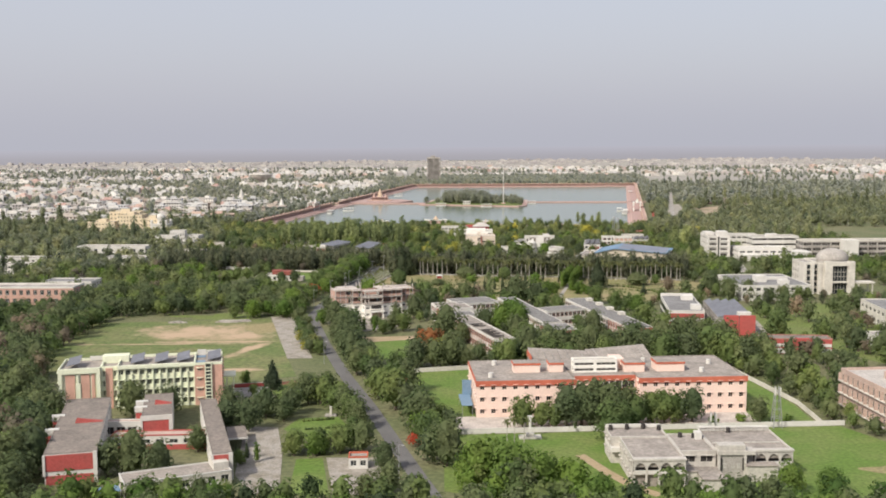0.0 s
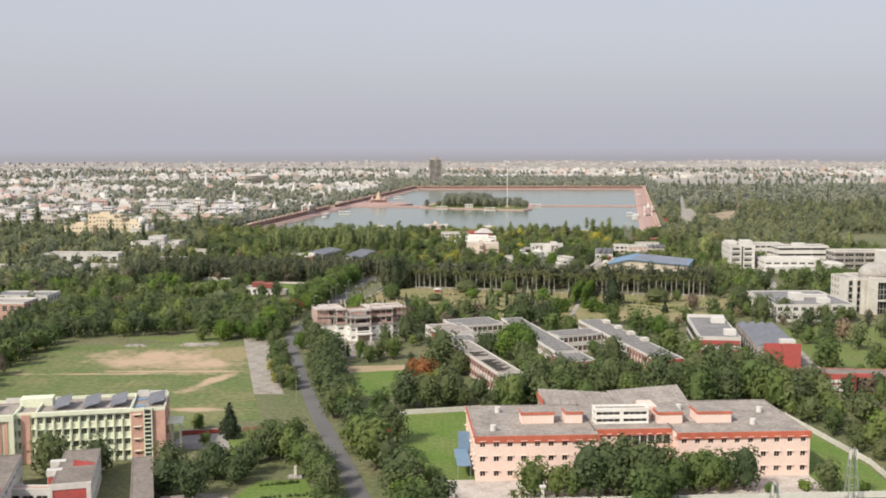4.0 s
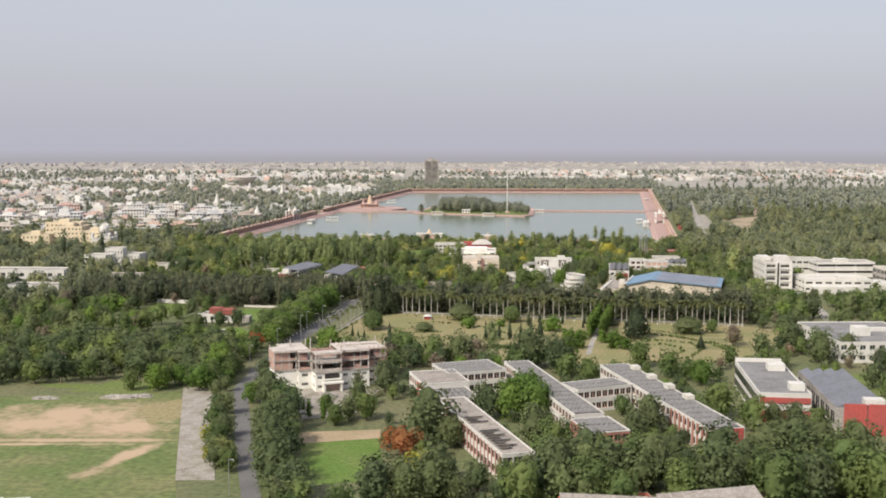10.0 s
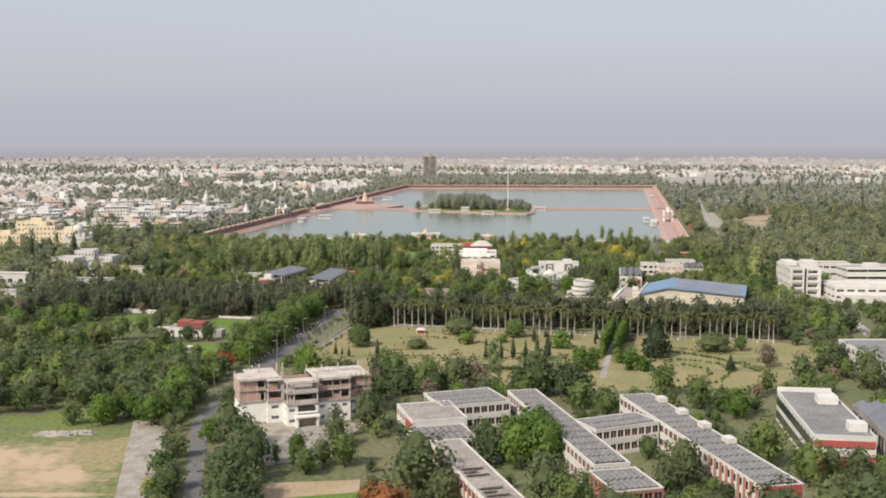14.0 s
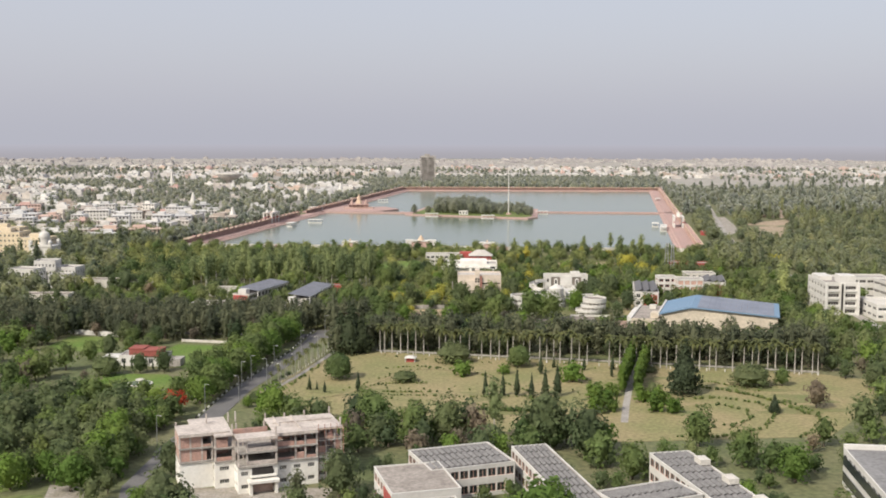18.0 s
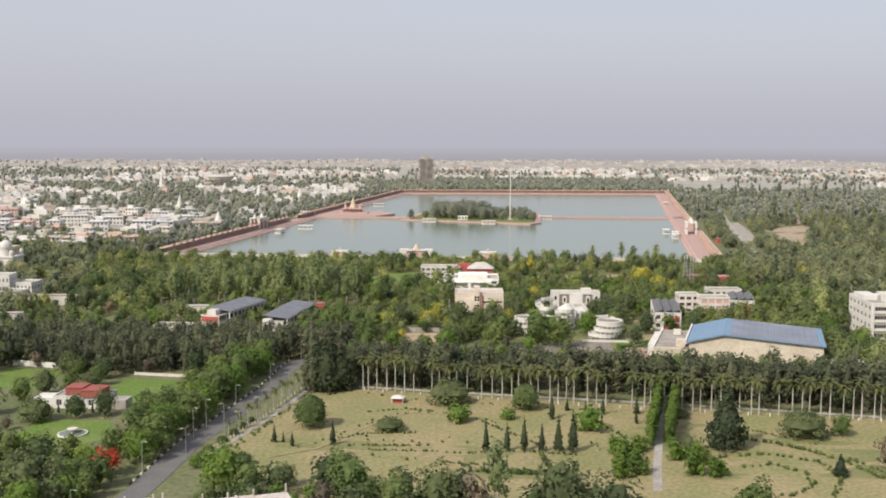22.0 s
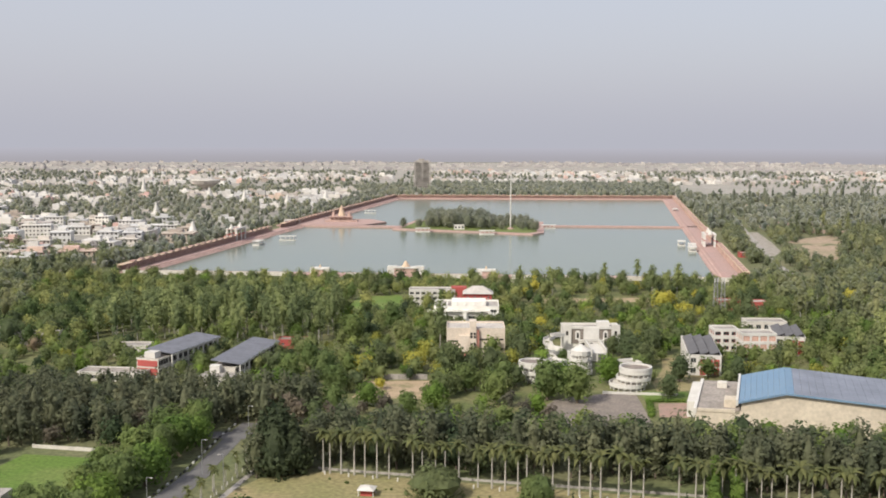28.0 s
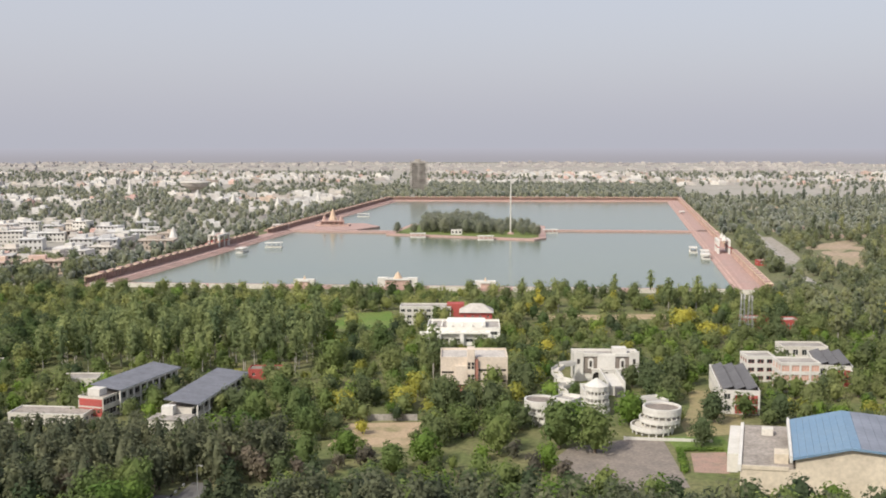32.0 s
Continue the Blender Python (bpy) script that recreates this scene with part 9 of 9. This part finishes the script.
mixed("trees at the edge of the gardens", ((-110, 576), (-76, 569), (-74.5, 582), (-84, 590), (-110, 590)), 6.0, W_RNG, (("mid", 0.6), ("dark", 0.2), ("bright", 0.2)), 0, 0.75, 1.0)
mixed("roadside wood before the gardens", ((-82, 510), (-70.5, 512), (-71, 540), (-68, 566), (-70, 569), (-76, 569)), 5.8, W_RNG, (("mid", 0.6), ("dark", 0.25), ("bright", 0.15)), 0, 0.7, 1.05)
mixed("trees between the strip and the road", ((-66, 506), (-62, 470), (-53, 425), (-50, 412), (-54.5, 412), (-66, 462), (-72, 500)), 6.2, W_RNG, (("dark", 0.6), ("mid", 0.25), ("yellow", 0.15)), 0, 0.55, 0.85)
mixed("open mixed wood round the gardens", ((-270, 600), (-150, 592), (-128, 596), (-126, 640), (-150, 660), (-150, 690), (-270, 690)), 8.6, W_RNG, MIX, 0, 0.6, 1.2)
mixed("dense mixed wood beside the field", ((-280, 215), (-106, 218), (-104, 255), (-114, 300), (-131, 333), (-140, 370), (-155, 385), (-158, 430), (-162, 500), (-280, 512)), 7.2, W_RNG, (("mid", 0.32), ("dark", 0.5), ("dry", 0.18)), 0, 0.8, 1.3)
mixed("dark belt of tall trees", ((-190, 684), (-128, 692), (-100, 690), (-62, 688), (-48, 708), (-22, 716), (-24, 742), (-50, 748), (-190, 742)), 4.9, W_RNG, (("pine", 0.75), ("dark", 0.15), ("dry", 0.1)), 0, 0.72, 0.98)
mixed("scrub behind the dark belt", ((-190, 740), (-50, 748), (-30, 745), (-36, 768), (-60, 765), (-115, 768), (-190, 772)), 8.5, W_RNG, (("mid", 0.7), ("dark", 0.3)), 0, 0.35, 0.6)
mixed("low trees round the western houses", ((-190, 742), (-140, 768), (-140, 832), (-168, 834), (-200, 830)), 9.0, W_RNG, (("mid", 0.6), ("dark", 0.3), ("dry", 0.1)), 0, 0.45, 0.8)
mixed("eucalyptus grove before the tank", ((-130, 832), (-35, 838), (-30, 900), (-60, 925), (-130, 920)), 7.4, W_RNG, (("euc", 0.85), ("mid", 0.15)), 0, 0.8, 1.12, "eucalyptus_grove")
mixed("rounded wood beside the eucalyptus grove", ((-190, 832), (-131, 832), (-131, 922), (-60, 927), (-60, 936), (-190, 936)), 8.4, W_RNG, (("garden", 0.3), ("mid", 0.4), ("dark", 0.3)), 0, 0.8, 1.2)
# leaf colour paled here to stand in for haze
mixed("dusty trees at the tank's western corner, paled for haze", ((-300, 1010), (-222, 1040), (-208, 1100), (-212, 1180), (-330, 1250), (-440, 1170)), 11.0, W_RNG, (("mid", 0.6), ("dark", 0.4)), 1, 0.8, 1.25, "far_woodland", "leaf_hazed")
mixed("wood before the tank", ((-240, 935), (60, 925), (60, 1030), (-215, 1056)), 9.4, W_RNG, (("garden", 0.5), ("mid", 0.2), ("dark", 0.25), ("bright", 0.05)), 0, 0.65, 1.1)
mixed("open wood before the tank", ((60, 925), (250, 900), (235, 1030), (60, 1045)), 9.8, W_RNG, (("garden", 0.55), ("euc", 0.04), ("mid", 0.15), ("dark", 0.2), ("yellow", 0.06)), 0, 0.65, 1.05)
mixed("garden trees round the college houses", ((-140, 768), (-40, 776), (-18, 748), (50, 740), (110, 770), (200, 720), (210, 905), (-40, 930), (-28, 830), (-140, 830)), 8.2, W_RNG, (("garden", 0.46), ("mid", 0.17), ("dark", 0.18), ("bright", 0.12), ("yellow", 0.07)), 0, 0.5, 1.0)
mixed("dark trees behind the palms", ((-20, 676), (60, 659), (150, 639), (158, 655), (-18, 690)), 4.6, W_RNG, (("pine", 0.85), ("dark", 0.15)), 0, 0.85, 1.12)
mixed("mixed trees behind the palm row", ((-20, 690), (156, 658), (160, 690), (90, 698), (52, 706), (-20, 712)), 7.6, W_RNG, (("mid", 0.5), ("dark", 0.4), ("bright", 0.1)), 0, 0.7, 1.0)
mixed("scrub north of the palm row", ((-20, 712), (52, 708), (48, 734), (38, 742), (-18, 742)), 9.0, W_RNG, (("mid", 0.5), ("dry", 0.3), ("bright", 0.2)), 0, 0.35, 0.75)
mixed("trees below the park", ((-46, 530), (-12, 532), (20, 524), (62, 520), (62, 540), (20, 556), (-36, 570)), 8.6, W_RNG, (("mid", 0.5), ("dark", 0.25), ("bright", 0.1), ("dry", 0.15)), 0, 0.7, 1.1)
mixed("low trees at the park's corner", ((62, 518), (120, 516), (122, 545), (66, 534)), 9.0, W_RNG, (("mid", 0.6), ("dark", 0.2), ("dry", 0.2)), 0, 0.5, 0.85)
mixed("undergrowth between the teaching blocks", ((-30, 388), (122, 386), (122, 436), (88, 440), (88, 505), (98, 525), (-12, 530), (-14, 484), (-8, 400)), 8.5, W_RNG, (("dark", 0.8), ("mid", 0.2)), 0, 0.35, 0.62)
mixed("trees south of the teaching blocks", ((-8, 388), (122, 386), (122, 404), (-4, 406)), 8.0, W_RNG, (("dark", 0.7), ("mid", 0.3)), 0, 1.0, 1.4)
mixed("trees east of the campus", ((122, 335), (270, 300), (290, 640), (150, 640), (124, 545)), 11.5, W_RNG, (("mid", 0.2), ("dark", 0.7), ("bright", 0.04), ("dry", 0.06)), 0, 0.6, 1.15)
mixed("wood east of the sports hall", ((150, 640), (310, 640), (322, 860), (180, 860), (160, 730)), 9.5, W_RNG, FOREST, 0, 0.8, 1.25)
mixed("dusty wood towards the tank, paled for haze", ((180, 860), (322, 860), (340, 1050), (205, 1040)), 10.5, W_RNG, FOREST, 1, 0.8, 1.3, "woodland", "leaf_hazed")
mixed("trees at the near edge of the campus", ((-140, 205), (140, 200), (130, 234), (44, 238), (20, 244), (0, 240), (-30, 240), (-140, 240)), 7.0, W_RNG, (("mid", 0.4), ("bright", 0.35), ("dark", 0.25)), 0, 0.75, 1.05)
mixed("trees along the east lawn wall", ((114, 308), (126, 290), (126, 340), (124, 384), (94, 386), (94, 379), (109, 379), (116, 335)), 6.5, W_RNG, (("mid", 0.5), ("dark", 0.5)), 0, 0.5, 0.85)
mixed("trees before the arcaded building", ((0, 244), (44, 242), (44, 247), (22, 262), (2, 258)), 6.5, W_RNG, (("bright", 0.5), ("mid", 0.5)), 0, 0.6, 0.95)
mixed("roadside trees", ((-12, 262), (2, 262), (4, 300), (-14, 338), (-22, 372), (-34, 412), (-40, 470), (-54, 500), (-46, 450), (-31, 385), (-20, 338), (-9, 292), (-6, 275)), 7.4, W_RNG, (("dark", 0.6), ("mid", 0.3), ("red", 0.04), ("bright", 0.06)), 0, 0.8, 1.2)
mixed("trees west of the road", ((-60, 322), (-46, 322), (-32, 326), (-38, 352), (-50, 356), (-56, 340)), 8.0, W_RNG, (("dark", 0.6), ("mid", 0.4)), 0, 0.6, 0.95)
mixed("verge trees beside the playing field", ((-51, 412), (-47.5, 412), (-69, 500), (-72.5, 500)), 8.0, W_RNG, (("mid", 0.6), ("bright", 0.4)), 0, 0.45, 0.75)
mixed("garden trees beside the gate", ((-45, 276), (-22, 279), (-20, 286), (-43, 285)), 5.0, W_RNG, (("mid", 0.6), ("bright", 0.2), ("dark", 0.2)), 0, 0.6, 0.8)
# outer woods, their leaves paled in place of haze
mixed("far dusty wood west of the campus, paled for haze", ((-480, 600), (-270, 600), (-190, 690), (-190, 930), (-240, 1075), (-480, 1100)), 11.0, W_RNG, FOREST, 1, 0.8, 1.35, "far_woodland", "leaf_hazed")
mixed("open wood beside the tank's east bank", ((222, 1040), (300, 1030), (345, 1400), (285, 1400)), 11.5, W_RNG, (("mid", 0.6), ("dark", 0.4)), 1, 0.6, 1.1, "far_woodland", "leaf_hazed")
mixed("dusty trees along the bank road, paled for haze", ((224, 1120), (247, 1150), (292, 1361), (360, 1690), (335, 1690), (296, 1440), (256, 1280)), 8.5, W_RNG, (("mid", 0.6), ("dark", 0.4)), 1, 0.75, 1.2, "far_woodland", "leaf_hazed")
mixed("wood beside the tank's east bank", ((300, 1030), (600, 980), (690, 1400), (330, 1400)), 12.5, W_RNG, (("mid", 0.6), ("dark", 0.25), ("euc", 0.15)), 1, 0.8, 1.3, "far_woodland", "leaf_hazed")
# the far woods below carry painted haze in their leaf colour
mixed("far wood east of the tank, greyed for haze", ((276, 1400), (690, 1400), (860, 2000), (374, 1985)), 15.0, W_RNG, FOREST, 2, 1.0, 1.6, "far_woodland", "leaf_far")
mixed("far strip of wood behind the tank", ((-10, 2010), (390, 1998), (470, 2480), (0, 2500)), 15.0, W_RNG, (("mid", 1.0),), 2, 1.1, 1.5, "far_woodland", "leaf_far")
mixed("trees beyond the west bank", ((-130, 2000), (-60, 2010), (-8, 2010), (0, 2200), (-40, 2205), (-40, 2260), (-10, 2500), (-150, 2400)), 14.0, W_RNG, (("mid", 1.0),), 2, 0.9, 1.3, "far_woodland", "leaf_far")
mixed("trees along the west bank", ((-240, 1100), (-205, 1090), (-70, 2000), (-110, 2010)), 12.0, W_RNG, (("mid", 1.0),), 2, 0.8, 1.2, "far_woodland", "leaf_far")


# ---- the far town ----
def built(x, y):
    """Where the town is built up (high) or wooded (low), in uneven belts."""
    return math.sin(x / 140 + 1.7 * math.sin(y / 260)) + 0.9 * math.sin(y / 130 + 1.4 * math.sin(x / 210)) + 0.45 * math.sin((x + y) / 52)


def town(name, label, poly, step, rng, m, low=4, high=10, keep=0.8, size=1.0, windows=False):
    """Houses that nobody could count: a block each, a rooftop room and, where near, dark window openings."""
    bm_v, bm_f, mi = [], [], []
    for x, y in scatter(poly, step, rng, 0.45, 0):
        if rng.uniform() > keep * (1.55 if built(x, y) > 0.0 else 0.16):
            continue
        w, d, h, a = size * rng.uniform(9, 22), size * rng.uniform(8, 16), rng.uniform(low, high), rng.choice((-0.15, 0.05, 0.2))
        c, s = math.cos(a), math.sin(a)
        boxes = [(0, 0, w, d, 0, h), (rng.uniform(0, w * 0.5), d * 0.4, w * 0.4, d * 0.4, h, h + 2.6)]
        if windows:
            n, k = int(w / 3.2), max(1, int(h / 3.2))
            boxes += [(w * (i + 0.3) / n, -0.06, w * 0.42 / n, 0.05, h * (j + 0.3) / k, h * (j + 0.72) / k) for i in range(n) for j in range(k)]
            boxes.append((-0.3, -0.9, w + 0.6, 0.85, h - 0.5, h - 0.2))
        for q, (bx, by, bw, bd, z0, z1) in enumerate(boxes):
            o = len(bm_v)
            for zz in (z0, z1):
                for px, py in ((bx, by), (bx + bw, by), (bx + bw, by + bd), (bx, by + bd)):
                    bm_v.append((x + c * px - s * py, y + s * px + c * py, zz))
            bm_f.extend([[o + i for i in f] for f in ((4, 5, 6, 7), (0, 1, 5, 4), (1, 2, 6, 5), (2, 3, 7, 6), (3, 0, 4, 7))])
            mi += [1 if 1 < q < len(boxes) - 1 else 0] * 5
    return tagged(new(name, mesh_from(name, bm_v, bm_f, m, "dark", index=mi)), label, "houses", kind="stuff")


M["town"] = mat("mixed_house_plaster", (0.475, 0.455, 0.445), vary=0.15, scale=0.02, fine=0.2, tint=(0.47, 0.41, 0.37), island=0.18)
M["town_white"] = mat("whitewashed_house_plaster", (0.52, 0.515, 0.52), vary=0.1, scale=0.02, fine=0.2, tint=(0.62, 0.58, 0.54), island=0.12)
M["town_brown"] = mat("brick_and_bare_plaster", (0.40, 0.345, 0.31), vary=0.15, scale=0.02, fine=0.2, tint=(0.36, 0.30, 0.26), island=0.2)
MID_TOWN = ((-1500, 2100), (-120, 2300), (-100, 3400), (-2000, 3500))
EAST_TOWN = ((-80, 2540), (480, 2500), (900, 2150), (1600, 3300), (-80, 3400))
FAR_TOWN = ((-2500, 3300), (2400, 3200), (2800, 4780), (-2800, 4780))
# Farthest plaster greyed towards the sky colour, so haze sits in the paint.
M["town_far"] = mat("hazed_grey_plaster", (0.40, 0.375, 0.375), vary=0.12, scale=0.02, fine=0.2, tint=(0.33, 0.31, 0.315), island=0.22)
M["town_pink"] = mat("pink_washed_house_plaster", (0.54, 0.37, 0.345), vary=0.12, scale=0.02, fine=0.2, tint=(0.50, 0.41, 0.34), island=0.18)
FRONT_TOWN = ((-560, 1085), (-250, 1085), (-190, 1480), (-700, 1480))
BACK_TOWN = ((-720, 1480), (-190, 1480), (-108, 2000), (-140, 2300), (-1000, 2300))
for m, keep in (("town_white", 0.24), ("town", 0.2), ("town_brown", 0.03), ("town_pink", 0.05)):
    town("town_houses", "crowded pale flat-roofed town houses", FRONT_TOWN, 29, W_RNG, m, 4.5, 11, keep, 1.35, True)
    town("town_houses", "crowded pale flat-roofed town houses", BACK_TOWN, 30, W_RNG, m, 4, 9.5, keep, 1.15)
    town("town_houses", "distant pale town houses", MID_TOWN, 42, W_RNG, m, 4, 8.5, keep, 1.2)
    town("town_houses", "distant pale town houses beyond the woods", EAST_TOWN, 42, W_RNG, m, 4, 8.5, keep, 1.2)
town("town_houses", "farthest pale town houses", FAR_TOWN, 58, W_RNG, "town_far", 4, 9, 0.5, 1.3)
# trees among the houses, with the haze-greyed far leaves
for q, st in ((FRONT_TOWN, 14), (BACK_TOWN, 17), (MID_TOWN, 30), (EAST_TOWN, 34)):
    wood("far_woodland", "trees between the town houses, greyed for haze", "mid", [p for p in scatter(q, st, W_RNG, 0.45, 0) if W_RNG.uniform() < (0.3 if built(*p) > 0.0 else 1.0)], W_RNG, 2, 0.8, 1.3, "leaf_far")
